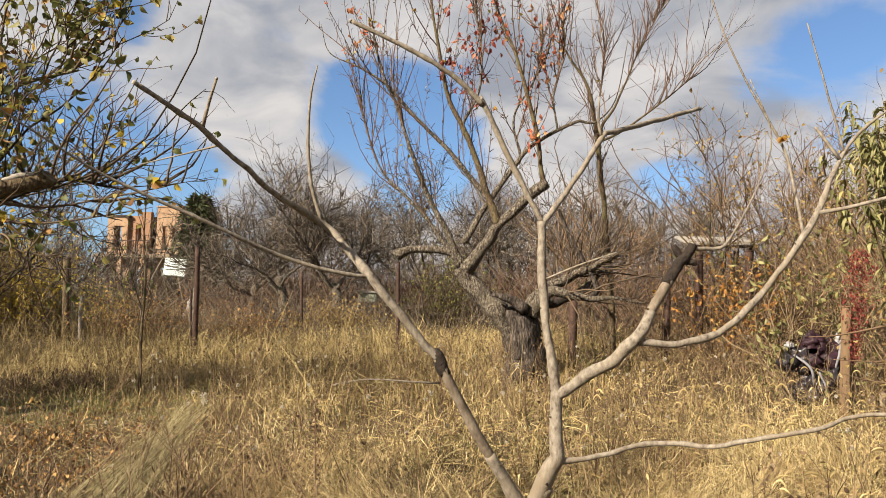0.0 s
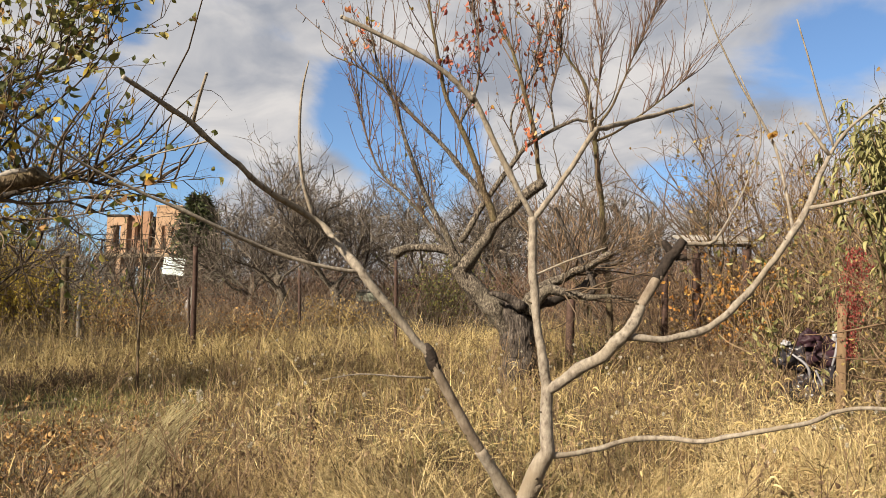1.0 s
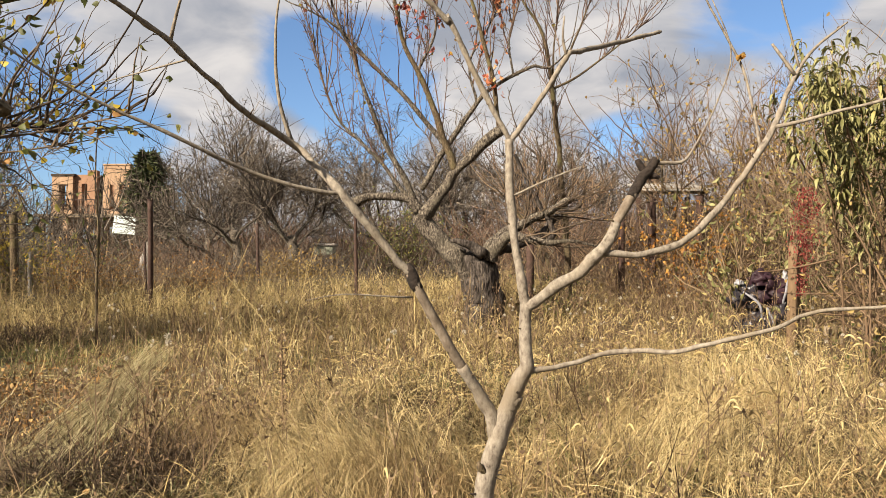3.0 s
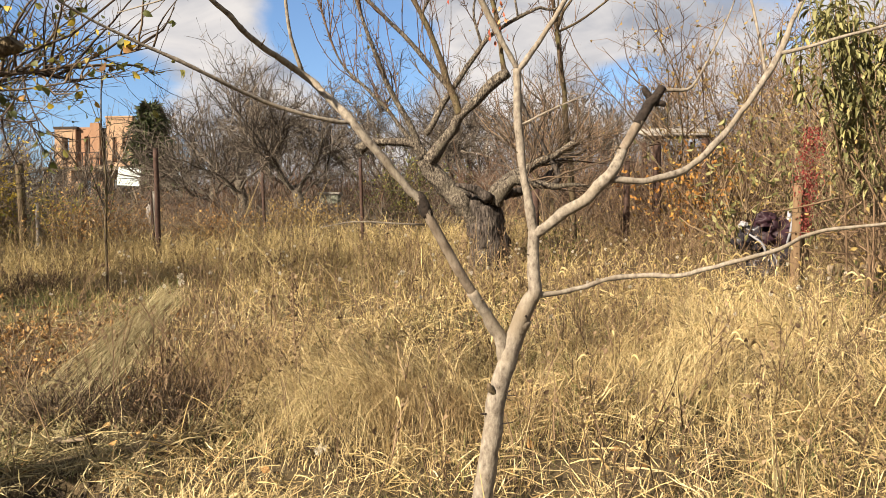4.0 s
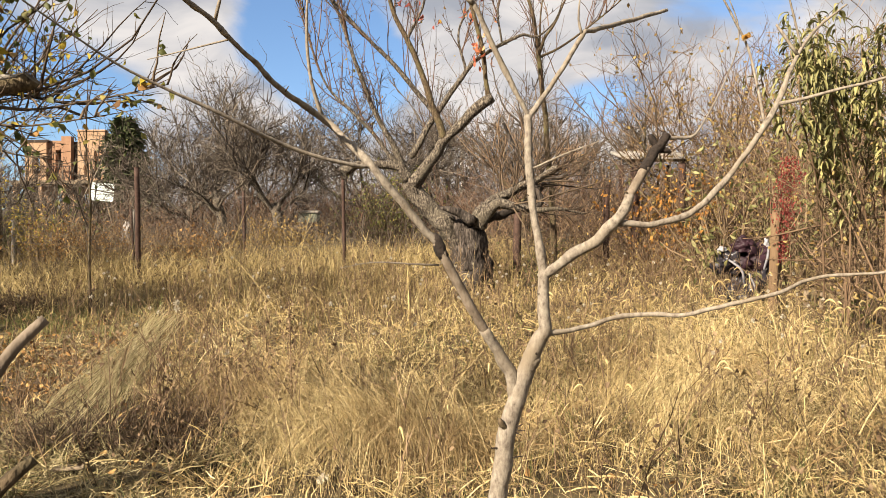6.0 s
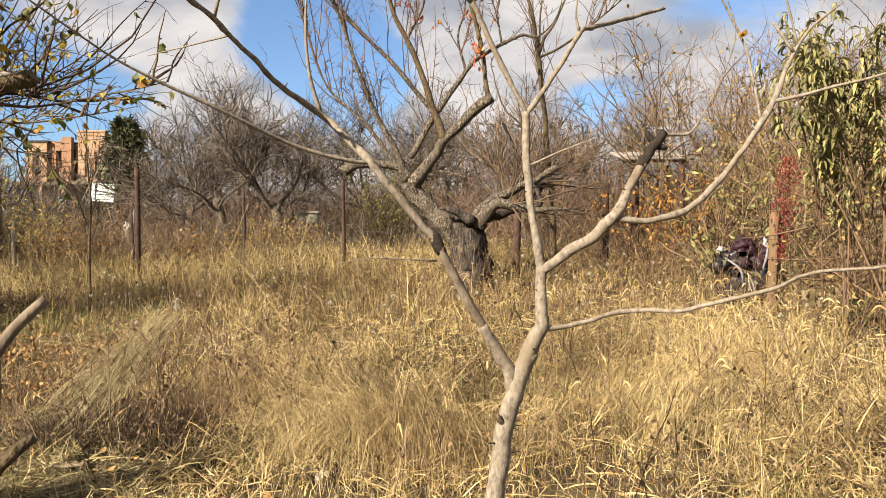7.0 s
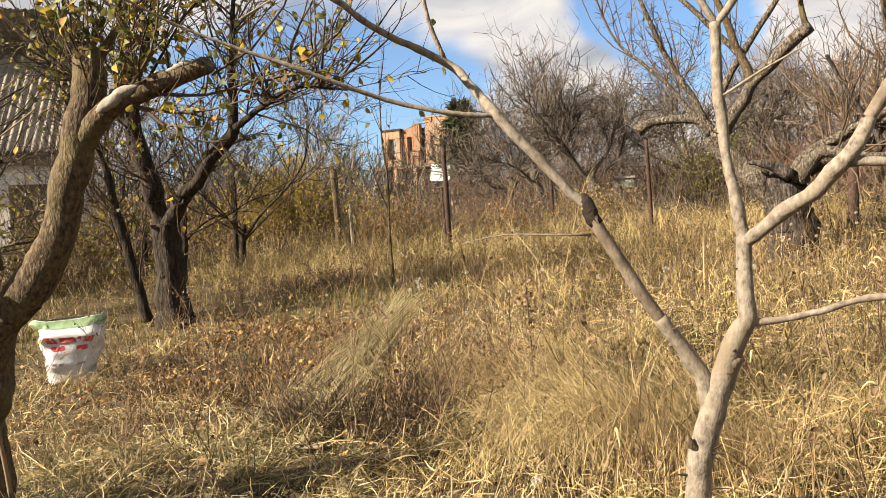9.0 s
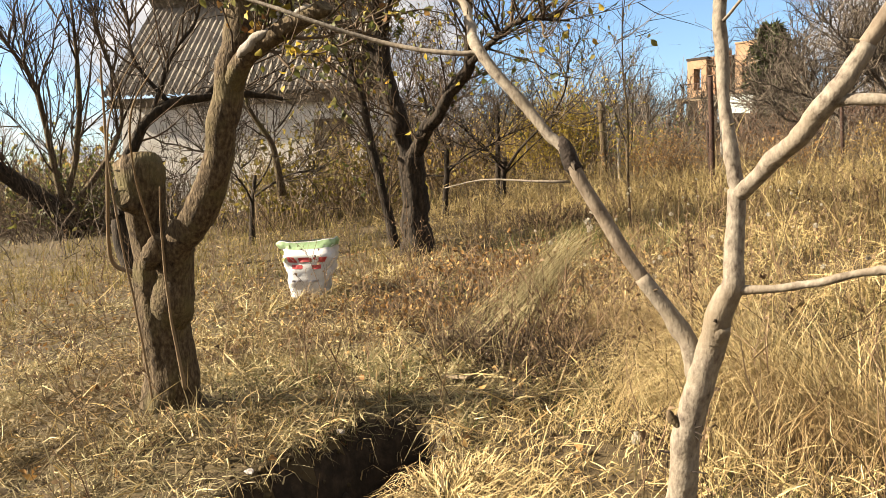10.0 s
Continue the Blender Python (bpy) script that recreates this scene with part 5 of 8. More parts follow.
def bare_tree(base, height, r, seed, bark, twig, label, spread=0.55, twigs=900, leaf=None, n_leaf=0, group="bare trees behind the fence", stems=1, twig_r=0.005, crook=0.22, fork=(0.22, 0.32)):
    """A bare tree: trunk, crooked limbs and a fine twig crown."""
    rng = np.random.default_rng(seed)
    z0 = float(ground_z(base[0], base[1]))
    o = np.array([base[0], base[1], z0])
    t = thing("bare_tree", tuple(o), label, "tree", group)
    mains = []
    for s in range(stems):
        ln = rng.normal(0, 0.09 * height, 2)
        h1 = height * rng.uniform(*fork)
        off = rng.normal(0, 0.12, 2) * (stems > 1)
        foot = o + np.array([off[0], off[1], 0])
        tip = UPV * h1 + np.array([ln[0], ln[1], 0]) * 0.35
        trunk = [(*(foot - UPV * 0.08), r * 1.35), (*(foot + tip * 0.4 + rng.normal(0, 0.02, 3)), r), (*(foot + tip), r * 0.85)]
        limb("trunk", trunk, bark, t, 12, 0.08, 0.07, 0.15, seed=seed + s, furrow=0.1)
        top = np.array(trunk[-1][:3])
        n = rng.integers(4, 7)
        for k in range(n):
            az = 2 * np.pi * (k + rng.uniform(-0.4, 0.4)) / n
            d = unit(np.array([np.cos(az) * spread, np.sin(az) * spread, rng.uniform(0.15, 0.9)]))
            L = (height - h1) * rng.uniform(0.6, 1.1)
            c, pnt, rr = [], top - (top - foot) * rng.uniform(0, 0.5), r * rng.uniform(0.28, 0.5)
            for q in range(6):
                c.append((*pnt, rr * (1 - 0.16 * q)))
                d = unit(d + rng.normal(0, crook, 3) + UPV * 0.13)
                pnt = pnt + d * L / 5
            mains.append(c)
            limb("limb", c, bark, t, 8, 0.12, 0.06, 0.4, seed=seed * 3 + k)
    par = line_rows(mains, 14)
    m2 = sprout(rng, par, 34 * stems, 0.2, 0.95, height * 0.36, 0.35, 0.75, 0.24, 9, crook=0.17)
    a = sprout(rng, np.concatenate([m2[:, :9], par[:, 4:13]]), twigs // 3, 0.1, 1.0, height * 0.17, 0.45, 0.85, 0.18, 5, crook=0.2)
    b = sprout(rng, np.concatenate([a, m2[:, 4:9]]), twigs * 2, 0.1, 1.0, height * 0.09, 0.5, 0.9, 0.15, 3, crook=0.22)
    V, F = join(tubes(m2, taper(m2, twig_r * 2.6, twig_r * 0.9, rng), 3), ribbons(a, taper(a, twig_r * 1.4, twig_r * 0.7, rng), rng), ribbons(b, taper(b, twig_r * 0.95, twig_r * 0.45, rng), rng))
    mesh_part("twig_crown", V, [F], twig, t)
    if leaf:
        pos, dr = on_lines(rng, b, n_leaf, 0.2, 1)
        V, F = leaves(rng, pos, rng.uniform(0.05, 0.09, n_leaf), dr * 0.3, 0.6, 0.6, 0.3, 0.6)
        mesh_part("foliage", V, [F], leaf, t)
    return t


def build_slender_tree():
    t = thing("bare_tree", (1.42, 11.0, 0.05), "slender reddish-brown tree behind the old fruit tree", "tree", "reddish shrub trees")
    main = [[(1.44, 11.0, -0.05, 0.045), (1.40, 11.0, 0.9, 0.040), (1.346, 11.0, 1.774, 0.036), (1.262, 11.0, 2.806, 0.031), (1.242, 11.0, 2.991, 0.030), (1.132, 11.0, 3.606, 0.022), (0.952, 11.0, 3.937, 0.015), (0.765, 11.0, 4.225, 0.010), (0.30, 11.0, 4.58, 0.004)],
            [(1.249, 11.0, 2.95, 0.024), (1.33, 11.0, 3.15, 0.019), (1.50, 11.0, 3.404, 0.015), (1.781, 11.0, 4.051, 0.010), (2.147, 11.0, 4.735, 0.005)],
            [(1.25, 11.0, 2.90, 0.020), (1.6, 10.95, 3.06, 0.015), (2.1, 10.9, 3.42, 0.010), (2.5, 10.9, 3.75, 0.005)],
            [(1.26, 11.0, 2.85, 0.018), (1.28, 11.05, 3.4, 0.013), (1.36, 11.1, 4.0, 0.008), (1.34, 11.1, 4.6, 0.004)]]
    for k, c in enumerate(main):
        limb("limb" if k else "trunk", c, M_BROWN, t, 9, 0.06, 0.05, 0.25, seed=70 + k)
    rng = np.random.default_rng(72)
    par = line_rows(main)
    a = sprout(rng, par[:, 5:], 90, 0.05, 0.95, 0.75, 0.4, 0.6, 0.55, 7, crook=0.12)
    b = sprout(rng, a, 520, 0.1, 0.95, 0.26, 0.45, 0.75, 0.25, 4, crook=0.16)
    V, F = join(tubes(a, taper(a, 0.0065, 0.0022, rng), 4), ribbons(b, taper(b, 0.0034, 0.0016, rng), rng))
    mesh_part("twig_crown", V, [F], M_SHOOT, t)


build_slender_tree()
GREYLBL = "bare grey fruit tree with dense twigs"
for k, (x, y, h, r) in enumerate([(-3.5, 16.6, 3.3, 0.12), (-4.9, 17.5, 3.2, 0.10), (-2.1, 19.0, 3.6, 0.11), (-6.3, 19.5, 3.3, 0.10), (-8.4, 24.0, 3.4, 0.10), (-5.6, 24.0, 4.2, 0.12), (-0.3, 22.0, 3.6, 0.11), (2.2, 21.0, 3.6, 0.11), (-1.0, 28.0, 4.4, 0.13), (4.4, 24.0, 4.2, 0.12), (-9.3, 33.0, 4.2, 0.12), (-3.5, 30.0, 4.6, 0.13), (-16.9, 30.0, 3.9, 0.11), (-19.3, 30.5, 4.2, 0.11)]):
    bare_tree((x, y), h, r, 100 + k, M_OLD, M_TWIG_GREY, GREYLBL, 0.95, 950, twig_r=0.0055 if y < 21 else 0.0085)
for k, (x, y, h, r) in enumerate([(3.4, 13.5, 3.1, 0.045), (1.6, 14.8, 2.8, 0.045), (5.2, 15.0, 3.5, 0.05), (6.6, 13.0, 3.5, 0.05), (8.2, 15.5, 4.0, 0.06), (7.0, 19.0, 4.2, 0.07)]):
    bare_tree((x, y), h, r, 140 + k, M_BROWN, M_TWIG_RED, "reddish-brown bare shrub tree with upright shoots", 0.5, 330, M_OCHRE if k % 2 == 0 else None, 150, "reddish shrub trees", 2, 0.004, 0.16)
for k, (x, y, h, r) in enumerate([(-10.5, 11.0, 3.2, 0.06), (-7.6, 9.4, 2.9, 0.04), (-14.0, 16.0, 3.2, 0.07), (-15.5, 21.0, 3.4, 0.08), (-19.0, 24.0, 3.6, 0.08)]):
    bare_tree((x, y), h, r, 170 + k, M_DARK, M_TWIG_DARK, "dark bare tree with crooked limbs by the shed", 0.75, 620, M_GLEAF if k == 0 else None, 120, "dark bare trees by the shed", 1, 0.004, 0.24, (0.25, 0.4))


for k, (x, y, h, r) in enumerate([(-8.9, 6.9, 3.0, 0.035), (-7.5, 10.6, 3.3, 0.05)]):
    bare_tree((x, y), h, r, 190 + k, M_DARK, M_TWIG_GREY, "grey-brown bare tree with a dense twig crown by the shed", 0.9, 850, M_GLEAF if k == 1 else None, 150, "dark bare trees by the shed", 1, 0.0042, 0.24, (0.2, 0.32))


def build_leaning_tree():
    """Bare fruit tree that leans low, between the pollarded tree and the shed."""
    base = (-15.9, 6.9, 0.2)
    t = thing("bare_tree", base, "dark bare tree leaning low beside the shed", "tree", "dark bare trees by the shed")
    main = [[(-15.93, 7.0, -0.15, 0.30), (-15.98, 6.90, 0.37, 0.240), (-16.16, 6.42, 0.93, 0.200), (-16.30, 5.94, 1.49, 0.170), (-16.40, 5.47, 2.09, 0.120)],
            [(-15.99, 6.87, 0.41, 0.130), (-16.02, 6.83, 1.72, 0.090), (-15.97, 6.73, 3.05, 0.070), (-15.97, 6.29, 4.02, 0.040)],
            [(-15.98, 6.93, 0.46, 0.120), (-15.78, 7.42, 2.44, 0.080), (-15.57, 7.50, 3.96, 0.050), (-15.45, 7.51, 4.59, 0.030)],
            [(-15.96, 6.97, 0.39, 0.120), (-15.62, 7.92, 1.71, 0.090), (-15.48, 8.17, 2.48, 0.070), (-15.40, 7.93, 3.94, 0.050), (-15.32, 7.84, 4.58, 0.030)]]
    for k, c in enumerate(main):
        limb("limb" if k else "trunk", [(x, y, z, r * (0.85 if k == 0 else 0.62)) for x, y, z, r in c], M_DARK if k == 0 else M_BROWN, t, 10, 0.15, 0.07, 0.3, seed=k, furrow=0.1)
    rng = np.random.default_rng(91)
    a = sprout(rng, line_rows(main), 60, 0.2, 1.0, 1.5, 0.4, 0.6, 0.4, 7, crook=0.15)
    b = sprout(rng, a, 900, 0.1, 1.0, 0.7, 0.4, 0.7, 0.2, 4, crook=0.18)
    V, F = join(tubes(a, taper(a, 0.020, 0.007, rng), 4), ribbons(b, taper(b, 0.009, 0.0045, rng), rng))
    mesh_part("twig_crown", V, [F], M_TWIG_DARK, t)
    base = (-8.2, 4.9, 0.0)
    t = thing("bare_tree", base, "dark bare tree with a long arching limb", "tree", "dark bare trees by the shed")
    main = [[(-8.2, 4.9, -0.05, 0.15)] + [(-8.21, 4.84, 0.47, 0.130), (-8.20, 4.93, 1.04, 0.110), (-8.16, 5.05, 1.42, 0.100), (-8.04, 5.28, 1.75, 0.090), (-7.91, 5.53, 1.93, 0.085), (-7.74, 5.87, 1.96, 0.075), (-7.51, 6.26, 1.96, 0.060), (-7.28, 6.65, 1.85, 0.030)],
            [(-8.04, 5.29, 1.74, 0.050), (-7.83, 5.58, 2.44, 0.035), (-7.64, 5.85, 2.79, 0.025), (-7.51, 5.95, 3.15, 0.015)],
            [(-7.91, 5.53, 1.93, 0.040), (-8.00, 5.24, 2.41, 0.025), (-7.93, 5.21, 2.96, 0.012)],
            [(-7.74, 5.87, 1.96, 0.040), (-7.49, 6.24, 2.32, 0.030), (-7.23, 6.54, 2.79, 0.015)]]
    for k, c in enumerate(main):
        limb("limb" if k else "trunk", [(x, y, z, r * 0.72) for x, y, z, r in c], M_DARK, t, 12, 0.08, 0.08, 0.3, seed=10 + k, furrow=0.12)
    a = sprout(rng, line_rows(main), 60, 0.35, 1.0, 0.9, 0.4, 0.7, 0.35, 7, crook=0.17)
    b = sprout(rng, a, 330, 0.1, 1.0, 0.4, 0.4, 0.8, 0.15, 4, crook=0.2)
    V, F = join(tubes(a, taper(a, 0.012, 0.004, rng), 4), tubes(b, taper(b, 0.005, 0.0025, rng), 3))
    mesh_part("twig_crown", V, [F], M_TWIG_DARK, t)
    base = (-7.7, 6.6, 0.0)
    t = thing("bare_tree", base, "slim bare young tree in the yellow grass", "tree", "dark bare trees by the shed")
    c = [(-7.79, 6.79, 0.69, 0.050), (-7.83, 6.75, 1.31, 0.040), (-7.93, 6.56, 1.82, 0.030), (-7.90, 6.54, 2.30, 0.015)]
    limb("trunk", c, M_BROWN, t, 10, 0.08, 0.06, 0.2, seed=3)
    a = sprout(rng, line_rows([c]), 22, 0.3, 1.0, 0.8, 0.4, 0.7, 0.4, 6, crook=0.15)
    V, F = tubes(a, taper(a, 0.009, 0.003, rng), 4)
    mesh_part("twig_crown", V, [F], M_TWIG_GREY, t)


build_leaning_tree()

# ---- shrubs, thickets ----


def shrub(name, label, category, x, y, w, h, n, seed, twig, leaf=None, n_leaf=0, leaf_size=(0.04, 0.08), twig_r=0.004, fan=0.35, side=2.0, kind="", depth=None, hang=0.5, curl=0.6, lw=0.55, side_len=0.22):
    rng = np.random.default_rng(seed)
    depth = depth or w
    xs, ys = x + rng.normal(0, w * 0.33, n), y + rng.normal(0, depth * 0.33, n)
    z0 = ground_z(xs, ys) - 0.03
    d = unit(np.stack([rng.normal(0, fan, n), rng.normal(0, fan, n), 0 * xs], 1) + UPV)
    ln = h * np.clip(rng.normal(0.8, 0.22, n), 0.3, 1.25)
    p = 7
    pts = [np.stack([xs, ys, z0], 1)]
    for s in range(p - 1):
        d = unit(d + rng.normal(0, 0.09, (n, 3)))
        pts.append(pts[-1] + d * (ln / (p - 1))[:, None])
    a = np.stack(pts, 1)
    b = sprout(rng, a, int(n * side), 0.25, 1.0, h * side_len, 0.4, 0.8, 0.15, 4, crook=0.18)
    base = (x, y, float(ground_z(x, y)))
    t = thing(name, base, label, category, kind=kind)
    V, F = join(tubes(a, taper(a, twig_r * 1.7, twig_r * 0.7, rng), 3), ribbons(b, taper(b, twig_r, twig_r * 0.5, rng), rng))
    mesh_part("stem_clump", V, [F], twig, t)
    if leaf:
        pos, dr = on_lines(rng, np.concatenate([a, np.concatenate([b, b[:, -1:], b[:, -1:], b[:, -1:]], 1)]), n_leaf, 0.12, 1)
        V, F = leaves(rng, pos, rng.uniform(*leaf_size, n_leaf), dr * 0.6, lw, curl, 0.3, hang)
        mesh_part("foliage", V, [F], leaf, t)
    return t


# the far thicket: brush that closes the view behind the gardens
def thicket(name, label, spots, h, n, seed, twig, r, fan=0.3, side=5, sub=0.25):
    rng = np.random.default_rng(seed)
    i = rng.integers(0, len(spots), n)
    c = np.array(spots)[i]
    xs, ys = c[:, 0] + rng.normal(0, 1, n) * c[:, 2], c[:, 1] + rng.normal(0, 1, n) * c[:, 3]
    d = unit(np.stack([rng.normal(0, fan, n), rng.normal(0, fan, n), 0 * xs], 1) + UPV)
    ln = h * c[:, 4] * np.clip(rng.normal(0.75, 0.25, n), 0.25, 1.3)
    pts = [np.stack([xs, ys, ground_z(xs, ys) - 0.05], 1)]
    for s in range(4):
        d = unit(d + rng.normal(0, 0.16, (n, 3)))
        pts.append(pts[-1] + d * (ln / 4)[:, None])
    a = np.stack(pts, 1)
    b = sprout(rng, a, n * side, 0.05, 1.0, h * sub, 0.4, 0.85, 0.10, 3, crook=0.2)
    V, F = join(tubes(a, taper(a, r * 1.5, r * 0.7, rng), 3), ribbons(b, taper(b, r * 0.95, r * 0.5, rng), rng))
    ob = mesh_part(name, V, [F], twig)
    tagged(ob, label, "brush", kind="stuff")


thicket("far_brush", "grey bare brush and far woods behind the gardens", [(-30, 44, 5, 3, 1.0), (-13, 40, 3, 3, 0.9), (-8, 38, 5, 3, 1.1), (-3, 37, 4, 3, 1.1), (2, 36, 5, 3, 1.1), (7, 35, 4, 3, 1.15), (12, 34, 5, 3, 1.2), (22, 30, 5, 4, 1.2), (-36, 34, 4, 4, 1.0), (-30, 22, 4, 4, 0.9), (-15, 33, 3, 2, 0.6), (-21, 34, 4, 3, 0.5), (-17, 26, 3, 3, 0.8), (-13.2, 21, 1.5, 1.5, 0.7), (-40, 12, 4, 5, 1.0), (-31, 8.5, 3, 3, 1.1), (-32, 14, 3, 3, 1.0), (-15, 18.5, 1.4, 1.0, 0.70), (-18, 18.5, 1.5, 1.2, 0.8), (-21, 17, 1.5, 1.5, 0.85)], 3.4, 3100, 301, M_TWIG_GREY, 0.013, 0.5, 7)
thicket("hedge_brush", "dark brown tangle of brush under the fruit trees", [(-6.0, 21.5, 1.6, 1.5, 1.0), (-4.0, 20.5, 1.6, 1.5, 1.0), (-2.0, 19.5, 1.4, 1.2, 0.9), (0.2, 19, 1.4, 1.2, 1.0), (2.4, 18.5, 1.4, 1.2, 1.2), (4.6, 18, 1.4, 1.2, 1.4), (6.8, 17, 1.4, 1.2, 1.5)], 1.25, 1500, 309, M_SHOOT, 0.0065, 0.6, 8, 0.35)
thicket("red_hedge", "dull red bare shoots behind the fence", [(-5.4, 18.2, 0.9, 0.4, 1.0), (-3.9, 17.9, 0.7, 0.4, 0.9), (-2.4, 18.3, 0.6, 0.4, 0.8)], 0.8, 420, 310, M_TWIG_RED, 0.005, 0.45, 6, 0.35)
thicket("mid_brush", "low grey bare brush along the fence", [(-4.4, 15.6, 1.0, 0.8, 0.32), (-2.5, 15.5, 2.0, 1.0, 0.35), (1.0, 14.5, 1.6, 1.0, 0.8), (-11.5, 17, 1.2, 1.2, 0.7), (4.0, 18, 2, 1.5, 1.4), (-13.0, 15.5, 1.5, 2.0, 1.0), (-11.5, 9.0, 0.8, 2.2, 0.7)], 1.7, 900, 302, M_TWIG_GREY, 0.0045, 0.55, 6)
thicket("house_brush", "brown bare brush below the brick house", [(-15.8, 31.5, 2.2, 0.6, 0.62), (-19, 32, 1.6, 0.8, 0.75), (-13.2, 31.0, 0.8, 0.6, 0.7)], 2.3, 700, 304, M_TWIG_DARK, 0.012, 0.6, 7)
thicket("fence_row_brush", "olive-brown weeds grown through the old fence", [(-11.8, 13.2, 1.3, 0.7, 0.7), (-13.5, 12.2, 1.0, 0.8, 0.9), (-6.4, 14.6, 0.9, 0.5, 0.45), (-5.2, 13.6, 0.9, 0.5, 0.5), (-12.6, 17.0, 1.5, 0.8, 0.8)], 1.2, 560, 306, M_WEED, 0.0042, 0.7, 7, 0.3)
thicket("dark_brushwood", "dark brushwood and shrubs beside the shed", [(-15.5, 7.6, 1.0, 0.8, 0.8), (-17.5, 7.5, 1.2, 1.0, 1.0), (-20.5, 8.5, 1.8, 1.5, 1.3), (-24, 10, 2.5, 2.0, 1.6), (-14.6, 8.6, 0.7, 0.5, 0.7), (-19, 5.0, 1.6, 1.2, 1.0)], 1.9, 700, 307, M_TWIG_DARK, 0.006, 0.6, 6)
shrub("dark_bush", "dark green shrub under the leaning tree", "bush", -16.6, 7.6, 1.8, 1.3, 320, 423, M_TWIG_DARK, M_GLEAF, 1800, (0.07, 0.13), 0.005, 0.4)
shrub("dark_bush", "dark leafy shrub behind the leaning tree", "bush", -20.0, 8.2, 2.6, 1.9, 320, 424, M_TWIG_DARK, M_GLEAF, 1800, (0.09, 0.16), 0.006, 0.4)
# dark-coloured stalks added so the hollows between tussocks read as shaded
thicket("hollow_shade_stalks", "dark stalks added to deepen the shade in hollows between tussocks", [(1.55, 4.35, 0.10, 0.07, 1.0), (-0.55, 4.9, 0.22, 0.10, 1.0), (-1.1, 5.0, 0.20, 0.10, 1.0), (0.75, 4.1, 0.12, 0.07, 0.9), (-0.2, 5.6, 0.20, 0.10, 1.1), (2.3, 4.9, 0.15, 0.08, 1.1), (1.0, 5.6, 0.20, 0.10, 1.1), (-2.4, 4.6, 0.30, 0.10, 0.7), (-3.6, 5.4, 0.30, 0.12, 0.7), (-0.5, 3.75, 0.14, 0.07, 0.8), (2.1, 3.9, 0.12, 0.07, 1.0), (-1.3, 6.0, 0.35, 0.12, 1.0), (1.9, 6.4, 0.3, 0.12, 1.1)], 0.33, 1100, 308, M_TWIG_DARK, 0.0021, 0.75, 5)
thicket("low_weeds", "low brown weeds matted over the trodden ground", [(-2.2, 4.7, 0.6, 0.25, 1.0), (-2.8, 5.6, 0.7, 0.45, 1.0), (-1.2, 5.5, 0.5, 0.4, 1.2), (-3.8, 6.9, 0.8, 0.6, 1.0), (-2.0, 6.9, 0.8, 0.6, 1.2), (-3.3, 3.6, 0.3, 0.4, 0.7), (-4.4, 5.2, 0.6, 0.5, 1.0)], 0.21, 1500, 311, M_WEED, 0.0016, 0.8, 7, 0.45)
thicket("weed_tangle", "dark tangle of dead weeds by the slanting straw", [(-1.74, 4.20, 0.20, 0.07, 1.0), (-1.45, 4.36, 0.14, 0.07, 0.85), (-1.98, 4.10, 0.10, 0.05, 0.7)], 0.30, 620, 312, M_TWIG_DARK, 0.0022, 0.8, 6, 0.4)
thicket("brown_weeds", "brown dead weeds standing before the fence", [(-5.6, 9.6, 1.1, 0.7, 1.0), (-4.6, 11.6, 1.0, 0.6, 1.1), (-7.4, 11.6, 0.9, 0.8, 1.5), (-2.6, 12.2, 0.9, 0.5, 0.9), (0.2, 11.8, 1.0, 0.5, 0.8), (-8.8, 9.6, 1.2, 0.8, 1.2)], 0.42, 900, 305, M_FIELD, 0.0026, 0.6, 8, 0.4)
thicket("red_brush", "reddish-brown thicket of thin shoots", [(2.6, 12.8, 1.0, 0.8, 0.62), (4.6, 12.6, 1.2, 0.9, 0.8), (6.3, 11.6, 1.0, 1.0, 1.3), (8.2, 12.0, 1.2, 1.2, 1.4), (6.4, 9.4, 0.9, 0.8, 1.0), (5.6, 8.2, 0.7, 0.7, 0.8), (11, 12, 1.5, 2.0, 1.5)], 2.1, 950, 303, M_TWIG_RED, 0.0042, 0.45, 8)
shrub("yellow_bush", "golden olive dense leafy bush beside the wooden fence post", "bush", -8.45, 13.5, 0.85, 1.72, 120, 401, M_TWIG_TAN, M_GOLD, 5600, (0.036, 0.078), 0.0035, 0.22, side=9, depth=0.6, hang=0.9, lw=0.35, side_len=0.26)
shrub("yellow_bush", "yellow-leaved low bush beside the wooden fence post", "bush", -6.72, 13.3, 0.28, 0.92, 24, 402, M_TWIG_TAN, M_GOLD, 700, (0.03, 0.06), 0.003, 0.2, side=6, lw=0.4)
shrub("yellow_bush", "olive-yellow bush along the overgrown fence", "bush", -9.9, 14.0, 1.4, 1.5, 130, 421, M_TWIG_TAN, M_GOLD, 3200, (0.045, 0.09), 0.0035, 0.3, side=7, hang=0.8, lw=0.4)
shrub("leafy_weeds", "brown shrivelled leafy weeds along the fence", "weeds", -5.75, 12.5, 1.1, 0.85, 130, 431, M_TWIG_TAN, M_LITTER, 2200, (0.022, 0.05), 0.0025, 0.4, side=6, depth=0.5)
shrub("leafy_weeds", "brown leafy weeds beside the steel fence post", "weeds", -3.9, 12.3, 0.9, 0.62, 110, 432, M_TWIG_TAN, M_LITTER, 1500, (0.022, 0.05), 0.0025, 0.4, side=6, depth=0.5)
shrub("leafy_weeds", "yellowish low weeds behind the fence", "weeds", -3.0, 14.3, 1.1, 0.62, 200, 433, M_TWIG_TAN, M_OCHRE, 1800, (0.03, 0.06), 0.0025, 0.5, side=5, depth=0.5)
